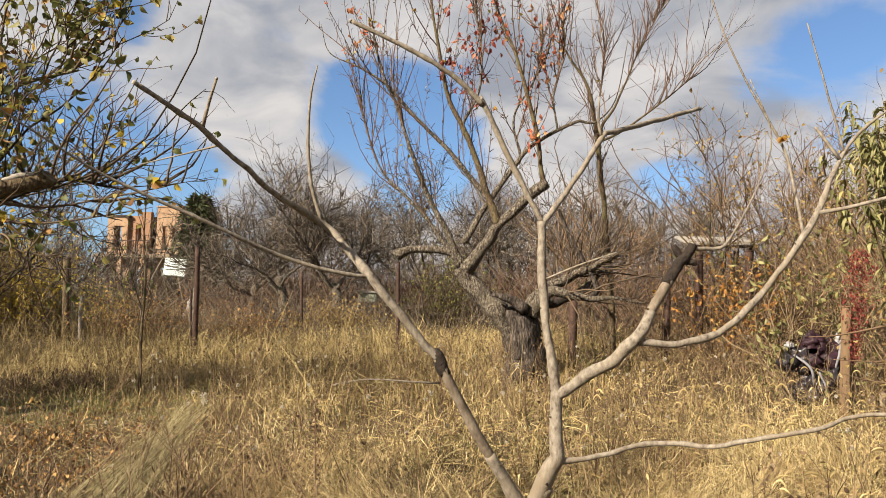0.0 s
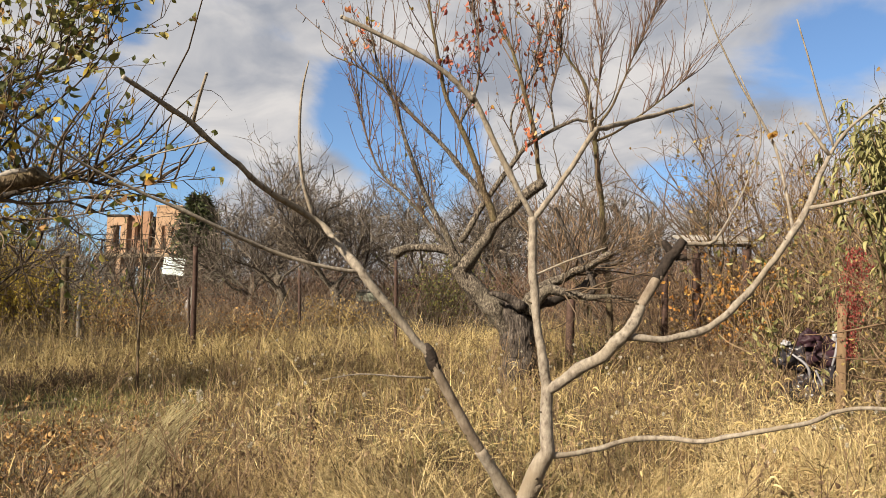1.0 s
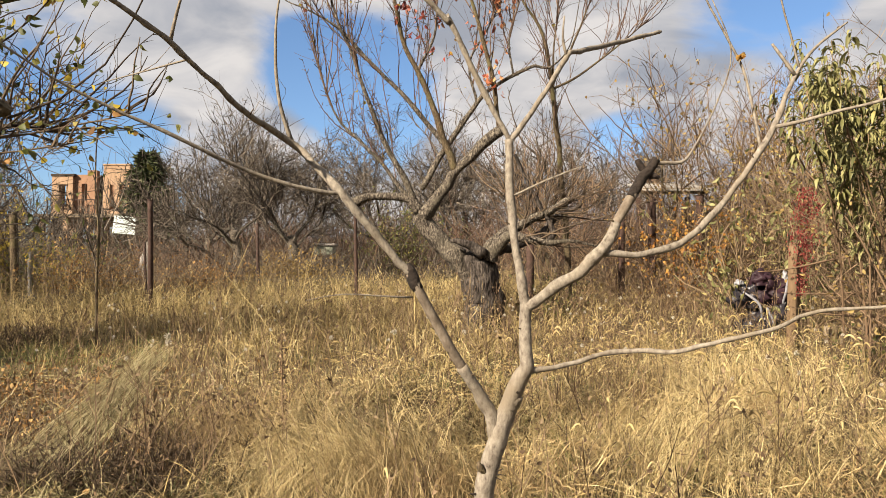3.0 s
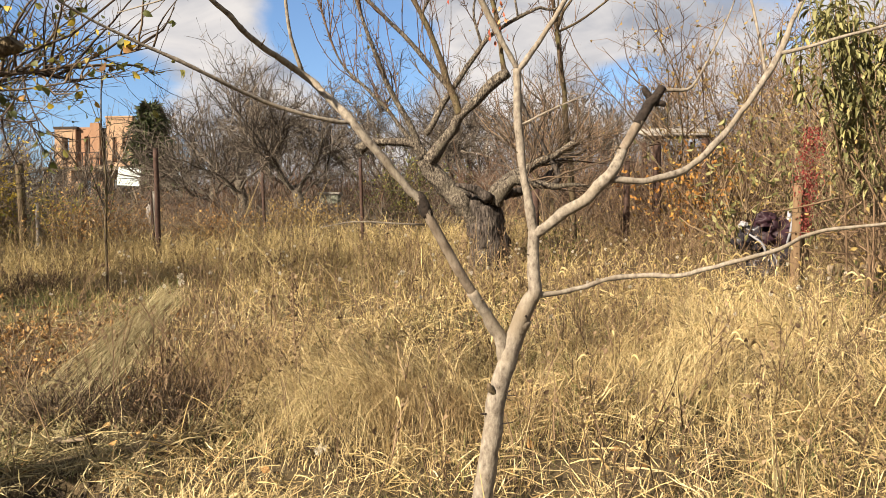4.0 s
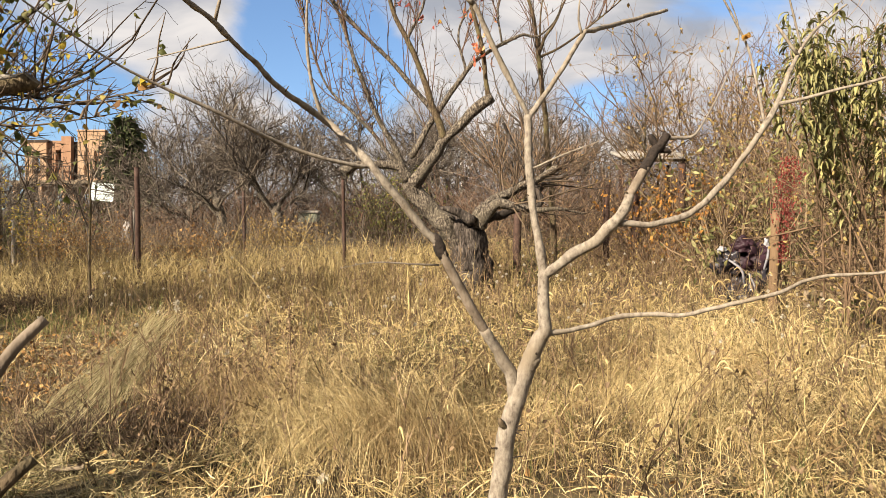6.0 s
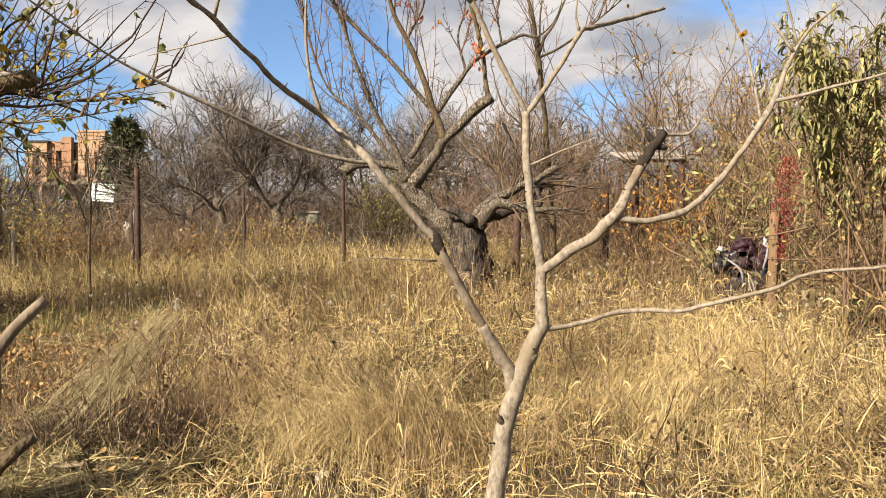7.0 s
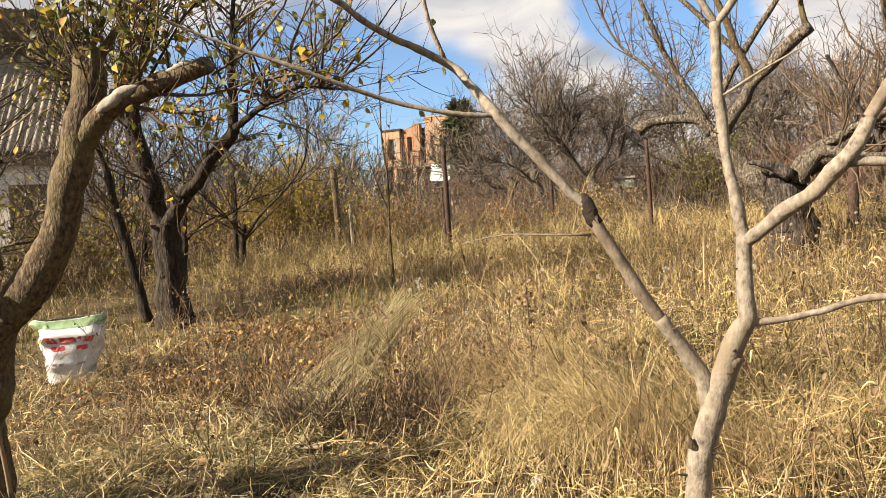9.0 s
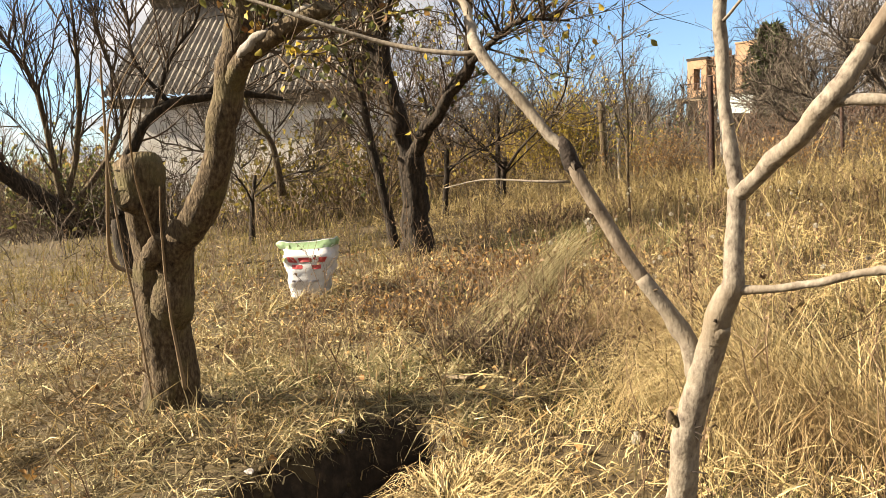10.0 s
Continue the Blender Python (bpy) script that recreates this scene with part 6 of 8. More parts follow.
shrub("weedy_bush", "olive-brown weeds in the fence row", "bush", -7.6, 14.6, 1.6, 0.95, 320, 422, M_TWIG_TAN, M_GLEAF, 1100, (0.05, 0.09), 0.004, 0.45)
shrub("green_bush", "olive green leafy bush behind the fence", "bush", -1.2, 15.6, 0.8, 1.35, 110, 403, M_TWIG_DARK, M_GLEAF, 2600, (0.03, 0.06), 0.004, 0.28, side=6)
shrub("ochre_bush", "ochre and orange leafy shrub by the pergola", "bush", 3.6, 11.7, 1.5, 1.35, 160, 404, M_TWIG_RED, M_OCHRE, 2600, (0.03, 0.06), 0.0035, 0.4, side=7)
shrub("ochre_bush", "brown-orange shrub with thinning leaves", "bush", 5.6, 11.0, 1.5, 2.6, 180, 405, M_TWIG_RED, M_OCHRE, 2800, (0.032, 0.066), 0.004, 0.35, side=8)
shrub("olive_bush", "tall shrub with olive drooping leaves", "bush", 3.05, 8.4, 0.8, 1.75, 40, 406, M_TWIG_TAN, M_CURL, 420, (0.06, 0.11), 0.005, 0.25, hang=0.9, curl=0.9, lw=0.33)
shrub("ochre_bush", "dense tan and ochre shrub behind the red vine", "bush", 4.6, 9.0, 1.3, 2.2, 180, 410, M_TWIG_TAN, M_CURL, 2600, (0.035, 0.07), 0.003, 0.4, side=8)
shrub("ochre_bush", "tall ochre shrub with thin tan shoots", "bush", 6.4, 8.6, 1.5, 2.9, 180, 411, M_TWIG_TAN, M_OCHRE, 3000, (0.032, 0.066), 0.0035, 0.35, side=8)
shrub("olive_bush", "ochre and brown leaved shrub in the fence row", "bush", 4.9, 12.2, 1.6, 2.6, 180, 412, M_TWIG_RED, M_OCHRE, 2800, (0.03, 0.06), 0.0038, 0.35, side=8)
shrub("tan_brush", "low tangle of bare tan brushwood", "bush", 4.3, 7.0, 0.9, 0.8, 310, 413, M_TWIG_RED, M_OCHRE, 300, (0.02, 0.04), 0.0020, 0.7, side=5)
shrub("tan_brush", "tangle of bare brushwood under the shrubs", "bush", 2.6, 10.2, 2.0, 0.75, 310, 414, M_TWIG_RED, M_OCHRE, 400, (0.03, 0.05), 0.0022, 0.7, side=5)
shrub("weedy_bush", "yellow-green weeds in front of the limewashed shed", "bush", -10.6, 8.9, 2.6, 1.5, 320, 415, M_TWIG_TAN, M_YGREEN, 2600, (0.05, 0.11), 0.004, 0.4, side=4)
shrub("weedy_bush", "yellowish weeds beside the shed corner", "bush", -10.3, 11.0, 2.2, 1.4, 310, 416, M_TWIG_TAN, M_OCHRE, 2000, (0.05, 0.09), 0.004, 0.4, side=4)
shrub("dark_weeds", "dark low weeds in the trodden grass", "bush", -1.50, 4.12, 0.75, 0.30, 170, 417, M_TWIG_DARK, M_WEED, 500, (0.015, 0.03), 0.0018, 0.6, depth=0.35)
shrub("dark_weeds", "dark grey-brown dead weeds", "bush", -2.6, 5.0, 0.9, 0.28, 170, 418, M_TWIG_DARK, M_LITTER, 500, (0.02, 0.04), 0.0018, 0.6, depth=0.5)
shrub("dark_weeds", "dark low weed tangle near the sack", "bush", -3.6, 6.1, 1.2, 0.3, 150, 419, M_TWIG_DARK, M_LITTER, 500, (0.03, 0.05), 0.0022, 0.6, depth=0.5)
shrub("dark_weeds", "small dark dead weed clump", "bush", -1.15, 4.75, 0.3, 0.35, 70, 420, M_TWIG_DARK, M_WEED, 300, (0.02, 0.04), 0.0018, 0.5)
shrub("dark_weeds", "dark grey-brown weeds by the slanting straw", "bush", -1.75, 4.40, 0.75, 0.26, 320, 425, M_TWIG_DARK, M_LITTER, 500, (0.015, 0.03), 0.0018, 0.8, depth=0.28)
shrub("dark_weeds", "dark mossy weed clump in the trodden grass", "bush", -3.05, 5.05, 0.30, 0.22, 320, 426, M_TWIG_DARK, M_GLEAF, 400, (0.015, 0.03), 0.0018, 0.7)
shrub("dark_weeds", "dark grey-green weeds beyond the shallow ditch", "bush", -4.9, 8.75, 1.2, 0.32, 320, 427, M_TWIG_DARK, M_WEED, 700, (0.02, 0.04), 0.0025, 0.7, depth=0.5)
# dark cover added here in place of a shadow on the ground
shrub("dark_weeds", "dark weeds added in place of shade under the pollarded tree", "bush", -3.2, 4.62, 0.9, 0.22, 320, 428, M_TWIG_DARK, M_LITTER, 600, (0.02, 0.04), 0.0018, 0.8, depth=0.35)
shrub("dark_weeds", "dark grey-green weeds under the tall shrub", "bush", 3.35, 6.25, 0.6, 0.42, 320, 429, M_TWIG_DARK, M_GLEAF, 500, (0.025, 0.05), 0.0025, 0.5)
shrub("ochre_bush", "ochre scrub on the slope beyond the shed", "bush", -23.5, 9.6, 5.0, 2.0, 320, 430, M_TWIG_TAN, M_OCHRE, 2200, (0.12, 0.22), 0.010, 0.4)
shrub("orange_bush", "small orange-leaved shrub by the rusty posts", "bush", 2.75, 10.8, 0.8, 1.25, 60, 407, M_TWIG_RED, M_ORANGE, 900, (0.04, 0.075), 0.004, 0.25)
shrub("dark_weeds", "dark green weedy clump beside the old trunk", "bush", 1.05, 9.7, 0.5, 0.5, 70, 408, M_TWIG_DARK, M_GLEAF, 700, (0.02, 0.04), 0.003, 0.4)


def build_butterfly_bush():
    """Tall shrub with long arching olive leaves."""
    base = (2.95, 6.45, 0.0)
    t = thing("butterfly_bush", base, "tall shrub with long arching grey-green leaves", "bush")
    rng = np.random.default_rng(55)
    stems = []
    for k in range(12):
        x, y = base[0] + rng.uniform(-0.12, 0.5), base[1] + rng.normal(-0.1, 0.15)
        tx, ty = 2.40 + 0.085 * k + rng.normal(0, 0.05), base[1] - 0.35 + rng.normal(0.0, 0.25)
        h = rng.uniform(2.05, 2.5)
        stems.append([(x, y, -0.03, 0.009), ((x + tx) / 2 + 0.05, (y + ty) / 2, h * 0.5, 0.007), (tx, ty, h * 0.85, 0.005), (tx - 0.02, ty, h, 0.003)])
    for k, c in enumerate(stems):
        limb("stem", c, M_TWIG_RED, t, 7, 0.06, seed=k)
    par = line_rows(stems, 14)
    a = sprout(rng, par, 70, 0.4, 0.98, 0.42, 0.3, 0.6, 0.5, 6, crook=0.1)
    V, F = tubes(a, taper(a, 0.004, 0.002, rng), 4)
    mesh_part("shoot_clump", V, [F], M_TWIG_TAN, t)
    al = np.concatenate([a, a, par[:, 8:14]])
    n = 1900
    pos, dr = on_lines(rng, al, 3 * n, 0.1, 1.0)
    pos = pos[pos[:, 2] > 1.25 + rng.normal(0, 0.28, 3 * n)][:n]
    n = len(pos)
    # long leaves that rise, then arch over and hang
    az = rng.uniform(0, 2 * np.pi, n)
    out = np.stack([np.cos(az), np.sin(az), rng.uniform(0.2, 1.0, n)], 1)
    out = unit(out)
    s = unit(np.cross(out, np.array([0, 0, 1.0])))
    size = rng.uniform(0.075, 0.135, n)
    P = 6
    V = np.empty((n, P, 3, 3))
    d, mid = out.copy(), pos.copy()
    w_at = (0.15, 0.7, 1.0, 0.9, 0.55, 0.05)
    for q in range(P):
        up = np.cross(s, d)
        wv = s * (size * 0.115 * w_at[q])[:, None]
        lift = up * (size * 0.07 * w_at[q])[:, None]
        V[:, q, 0], V[:, q, 1], V[:, q, 2] = mid - wv + lift, mid, mid + wv + lift
        d = unit(d + np.array([0, 0, -0.50]) * rng.uniform(0.5, 1.5, (n, 1)) + rng.normal(0, 0.16, (n, 3)))
        mid = mid + d * (size / (P - 1))[:, None]
    idx = np.arange(n * P * 3).reshape(n, P, 3)
    F = np.stack([idx[:, :-1, :-1], idx[:, :-1, 1:], idx[:, 1:, 1:], idx[:, 1:, :-1]], -1).reshape(-1, 4)
    mesh_part("foliage", V, [F], M_CURL, t, "long arching grey-green leaves")
    for k, c in enumerate(([(3.49, 6.85, 0.41, 0.011), (3.17, 6.8, 0.43, 0.009), (2.88, 6.75, 0.47, 0.006), (2.63, 6.7, 0.54, 0.003)], [(3.74, 6.85, 0.96, 0.011), (3.17, 6.8, 0.91, 0.009), (2.65, 6.75, 0.82, 0.006), (2.41, 6.7, 0.81, 0.003)], [(3.51, 6.85, 0.62, 0.011), (3.17, 6.8, 0.62, 0.009), (2.86, 6.75, 0.62, 0.006), (2.59, 6.7, 0.64, 0.003)], [(3.32, 6.85, 0.29, 0.011), (3.17, 6.8, 0.34, 0.009), (3.03, 6.75, 0.42, 0.006), (2.91, 6.7, 0.38, 0.003)])):
        limb("bare_shoot", c, M_TWIG_RED, t, 7, 0.05, seed=40 + k, nodes=0.12)
    # lower, sparser bare stems in front
    b = sprout(rng, par, 90, 0.02, 0.55, 0.5, 0.3, 0.9, 0.1, 6, crook=0.17)
    c = sprout(rng, b, 600, 0.1, 1.0, 0.18, 0.4, 0.9, 0.05, 4, crook=0.2)
    pos, dr = on_lines(rng, c, 420, 0.2, 1.0)
    V, F = leaves(rng, pos, rng.uniform(0.025, 0.05, 420), dr, 0.55, 0.7, 0.4, 0.6)
    mesh_part("low_foliage", V, [F], M_OCHRE, t, "small withered ochre leaves")
    V, F = join(tubes(b, taper(b, 0.004, 0.002, rng), 4), ribbons(c, taper(c, 0.002, 0.001, rng), rng))
    mesh_part("low_twig_clump", V, [F], M_TWIG_RED, t)


build_butterfly_bush()


def build_red_vine():
    base = (3.08, 7.62, 0.05)
    t = thing("red_vine", base, "crimson-leaved vine climbing a wooden post", "vine")
    limb("stem", [(3.06, 7.60, 0, 0.012), (3.08, 7.6, 0.5, 0.010), (3.06, 7.6, 1.0, 0.008), (3.09, 7.6, 1.5, 0.005)], M_TWIG_RED, t, 6, 0.05)
    rng = np.random.default_rng(9)
    n = 1500
    z = 0.50 + 0.98 * rng.uniform(0, 1, n) ** 0.75
    wd = 0.030 + 0.032 * smooth01(z, 0.6, 1.1) - 0.03 * smooth01(z, 1.25, 1.5)
    mid = 3.04 + 0.05 * smooth01(z, 0.7, 1.3)
    pos = np.stack([mid + rng.normal(0, 1, n) * wd, 7.46 + rng.normal(0, 1, n) * wd, z], 1)
    V, F = leaves(rng, pos, rng.uniform(0.014, 0.032, n), rng.normal(0, 0.4, (n, 3)), 0.45, 0.6, 0.3, 1.4)
    mesh_part("foliage", V, [F], M_REDVINE, t, "small hanging crimson leaves")


build_red_vine()


def build_spruce(x, y, h, w):
    z0 = float(ground_z(x, y))
    t = thing("spruce", (x, y, z0), "dark green spruce beside the brick house", "tree")
    limb("trunk", [(x, y, z0 - 0.1, 0.16), (x, y, z0 + h * 0.5, 0.09), (x, y, z0 + h, 0.015)], M_DARK, t, 8, 0.4)
    rng = np.random.default_rng(77)
    n = 420
    f = rng.uniform(0.04, 1.0, n)
    az = rng.uniform(0, 2 * np.pi, n)
    L = w * (1.03 - f) ** 0.6 * rng.uniform(0.6, 1.15, n)
    st = np.stack([0 * f + x, 0 * f + y, z0 + f * h], 1)
    d = np.stack([np.cos(az), np.sin(az), -0.15 + 0.5 * f], 1)
    p = np.linspace(0, 1, 5)
    pts = st[:, None] + d[:, None] * (L[:, None] * p)[:, :, None] - np.array([0, 0, 1.0]) * (0.25 * L[:, None] * p**2)[:, :, None]
    V, F = tubes(pts, taper(pts, 0.03, 0.008, rng), 3)
    mesh_part("bough_frame", V, [F], M_DARK, t)
    pos, dr = on_lines(rng, pts, 9000, 0.15, 1)
    sp = unit(dr + rng.normal(0, 0.55, pos.shape)) * rng.uniform(0.2, 0.45, (len(pos), 1))
    V, F = ribbons(np.stack([pos, pos + sp * 0.6, pos + sp - UPV * 0.04], 1), np.tile([0.035, 0.03, 0.006], (len(pos), 1)), rng)
    mesh_part("needle_cover", V, [F], M_NEEDLE, t)


build_spruce(-13.9, 35.0, 5.0, 1.9)

# ---- fences, posts, built things ----


def post(name, label, top, foot, r, mat, group="", square=False, category="fence post"):
    """A post from its foot to its top, slightly leaning."""
    f = np.array(foot, float)
    t = thing(name, tuple(f), label, category, group)
    c = [(*f, r * 1.03), (*(f * 0.5 + np.array(top) * 0.5), r), (*top, r * 0.98)]
    limb("shaft", c, mat, t, 4 if square else 12, 0.12, 0.02, 0.05, seed=int(abs(top[0]) * 100))
    lid = [(*top, r * 1.06), (top[0], top[1], top[2] + 0.012, r * 1.0)]
    limb("cap", lid, mat, t, 4 if square else 12, 0.01, 0.02, 0.0)
    return t


G_FENCE = "posts of the garden fence"
P1 = ((-4.27, 11.3, 1.585), (-4.33, 11.3, 0.0))
P2 = ((-1.43, 11.3, 1.36), (-1.45, 11.3, 0.0))
post("fence_post", "rusty round steel fence post", *P1, 0.036, M_RUST, G_FENCE)
post("fence_post", "thin rusty steel fence post", *P2, 0.024, M_RUST, G_FENCE)
post("fence_post", "thin rusty stake beside the steel post", (-4.46, 11.5, 1.0), (-4.46, 11.5, 0), 0.018, M_RUST, G_FENCE)
post("fence_post", "thin rusty steel post behind the dry grass", (-3.25, 13.0, 1.2), (-3.27, 13.0, 0), 0.026, M_RUST, G_FENCE)
post("fence_post", "grey weathered wooden fence post", (-7.20, 13.0, 1.46), (-7.23, 13.0, 0), 0.064, M_BROWN, G_FENCE)
for x, y, h in ((-7.75, 10.75, 1.5), (-9.2, 10.3, 1.5)):
    z = float(ground_z(x, y))
    post("fence_post", "dark thin wooden fence post", tuple(np.array([x + 0.02, y, z]) + UPV * h), (x, y, z - 0.05), 0.04, M_DARK, G_FENCE)
for x, y, h, r in ((2.0, 10.4, 1.15, 0.04), (2.55, 11.2, 1.35, 0.055), (3.3, 11.6, 1.4, 0.05), (0.82, 9.9, 0.9, 0.05), (4.1, 11.4, 1.3, 0.04)):
    z = float(ground_z(x, y))
    post("fence_post", "dark rusty post in the shrub row", tuple(np.array([x + 0.02, y, z]) + UPV * h), (x, y, z - 0.05), r, M_RUST, G_FENCE)
post("tan_post", "tan wooden post overgrown by the red vine", (3.0, 7.5, 0.98), (2.965, 7.5, -0.05), 0.05, M_TANWOOD, "", True, "post")


def wire(a, b, sag, r=0.0016):
    t = np.linspace(0, 1, 12)[:, None]
    pts = np.array(a) * (1 - t) + np.array(b) * t
    pts[:, 2] -= sag * 4 * (t * (1 - t))[:, 0]
    V, F = tubes(pts[None], np.full((1, 12), r), 5)
    return V, F


w = thing("fence_wire", (-1.43, 11.3, 1.0), "thin rusty wires strung between the fence posts", "wire")
for z in (0.55, 0.95, 1.25):
    for a, b in (((-7.20, 13.0), (-4.29, 11.3)), ((-4.29, 11.3), (-1.43, 11.3)), ((-1.43, 11.3), (2.0, 10.4)), ((2.0, 10.4), (3.3, 11.6))):
        V, F = wire((*a, z), (*b, z - 0.08), 0.05)
        mesh_part("strand", V, [F], M_WIRE, w)


def chain_link(a, b, top):
    """Old diamond mesh between two posts: wires slanting both ways."""
    length = math.hypot(b[0] - a[0], b[1] - a[1])
    rng = np.random.default_rng(77)
    lines = []
    for way in (1, -1):
        for s0 in np.arange(-top, length, 0.075):
            u = np.array([s0, s0 + top]) if way > 0 else np.array([s0 + top, s0])
            z = np.array([0.0, top])
            q = np.linspace(0, 1, 9)
            uu, zz = u[0] + (u[1] - u[0]) * q, z[0] + (z[1] - z[0]) * q
            uu = np.clip(uu, 0, length)
            lines.append(np.stack([a[0] + (b[0] - a[0]) * uu / length, a[1] + (b[1] - a[1]) * uu / length, zz + rng.normal(0, 0.006, 9)], 1))
    pts = np.array(lines)
    return tubes(pts, np.full(pts.shape[:2], 0.0014), 3)


for a, b in (((-7.20, 13.0), (-4.29, 11.3)), ((-4.29, 11.3), (-1.43, 11.3))):
    V, F = chain_link(a, b, 1.28)
    mesh_part("chain_link", V, [F], M_WIRE, w, "rusty diamond wire mesh", kind="stuff")

# street lamp pole
pl = thing("utility_pole", (0.9, 62.0, -1.3), "slim pale concrete utility pole with a lamp", "utility pole")
limb("shaft", [(0.9, 62, -1.4, 0.16), (0.9, 62, 2.0, 0.13), (0.9, 62, 4.0, 0.10)], M_CONCRETE, pl, 8, 0.8, 0.0)
box("lamp_head", (0.5, 0.35, 0.28), (0, -0.2, 5.25), M_DARK, pl, "dark lamp head", 0.04)


def build_sign():
    z0 = float(ground_z(-12.3, 28))
    s = thing("sign_board", (-12.3, 28.0, z0), "blank white board nailed to a leaning stake", "sign")
    limb("stake", [(-11.6, 28.05, z0 - 0.1, 0.04), (-11.8, 28.05, 0.4, 0.035), (-12.0, 28.05, 1.15, 0.03)], M_POSTWOOD, s, 8, 0.2)
    bm = bmesh.new()
    bmesh.ops.create_grid(bm, x_segments=8, y_segments=6, size=0.5)
    for v in bm.verts:
        x, y = v.co.x, v.co.y
        v.co = Vector((x * 0.78 + y * 0.06, 0.02 * math.sin(5 * x) + 0.02 * y, y * 0.60 - x * 0.06))
    bmesh.ops.solidify(bm, geom=list(bm.faces), thickness=0.012)
    b = part("board", bm, M_SIGN, s, "sun-bleached white board")
    b.location = laid((-11.97, 27.97, 1.12)) - np.array(s.location)
    return s


build_sign()


def build_sack(at):
    """White woven sack, filled and open at the top, with a green band and faded red print."""
    s = thing("sack", at, "white woven sack full of leaves, green band and red print", "sack")
    s.rotation_euler = (0, 0, radians(43))
    nu, nv = 40, 24

    def point(a, v, out=0.0):
        w = 0.145 + 0.085 * smooth01(v, 0.1, 0.8) + 0.012 * math.sin(2.5 * math.pi * v)
        d = 0.125 + 0.035 * math.sin(math.pi * v) - 0.06 * max(0, v - 0.75) / 0.25
        k = 3.6
        ca, sa = math.cos(a), math.sin(a)
        x = w * abs(ca) ** (2 / k) * (1 if ca >= 0 else -1)
        y = d * abs(sa) ** (2 / k) * (1 if sa >= 0 else -1)
        n = noise.noise(Vector((x * 8, y * 8 + 3, v * 6))) * 0.034 + abs(noise.noise(Vector((x * 22, y * 22, v * 12)))) * 0.024
        crease = 0.010 * math.sin(9 * v + 3 * ca)
        f = 1 + (n + crease + out) / 0.2
        return Vector((x * f + 0.02 * math.sin(3 * v), y * f, v * 0.48 + (0.008 * math.cos(2 * a) + 0.006 * math.sin(5 * a + 1) + 0.012 * ca) * v * v))

    bm = bmesh.new()
    grid = [[bm.verts.new(point(2 * math.pi * i / nu, j / (nv - 1))) for i in range(nu)] for j in range(nv)]
    for j in range(nv - 1):
        for i in range(nu):
            bm.faces.new((grid[j][i], grid[j][(i + 1) % nu], grid[j + 1][(i + 1) % nu], grid[j + 1][i]))
    bm.faces.new(list(reversed(grid[0])))
    for f in bm.faces:
        f.smooth = True
    part("bag", bm, M_SACK, s)

    def patch(name, a0, a1, v0, v1, mat, label, n=14, m=5, parent=s, skew=0.0):
        b = bmesh.new()
        g = [[b.verts.new(point(a0 + (a1 - a0) * i / n + skew * j / m, v0 + (v1 - v0) * j / m, 0.004)) for i in range(n + 1)] for j in range(m + 1)]
        for j in range(m):
            for i in range(n):
                f = b.faces.new((g[j][i], g[j][i + 1], g[j + 1][i + 1], g[j + 1][i]))
                f.smooth = True
        return part(name, b, mat, parent, label)

    patch("green_band", 0, 2 * math.pi, 0.87, 0.99, M_SACKGREEN, "green printed band round the top", 60, 5)
    # faded print that cannot be read: plain bars on the front
    mid = 1.5 * math.pi
    for a0, a1, v0, v1 in ((-0.60, -0.22, 0.64, 0.74), (-0.12, 0.14, 0.65, 0.73), (0.22, 0.52, 0.63, 0.72), (-0.50, -0.05, 0.53, 0.60), (0.06, 0.40, 0.52, 0.59)):
        patch("printed_bar", mid + a0, mid + a1, v0, v1, M_SACKRED, "", 10, 3)
    patch("printed_bar", mid - 0.45, mid + 0.4, 0.30, 0.335, M_GREYPLASTIC, "", 14, 2)
    # leaves that fill it
    rng = np.random.default_rng(3)
    pos = np.stack([rng.uniform(-0.19, 0.19, 90), rng.uniform(-0.11, 0.11, 90), rng.uniform(0.34, 0.42, 90)], 1)
    V, F = leaves(rng, pos, rng.uniform(0.05, 0.09, 90), rng.normal(0, 0.6, (90, 3)), 0.6, 0.6, 0.3, 0.1)
    mesh_part("leaf_fill", V, [F], M_GREEN, s, "green leaves filling the sack", local=True)


build_sack((-4.62, 4.90, float(ground_z(-4.62, 4.90)) + 0.02))


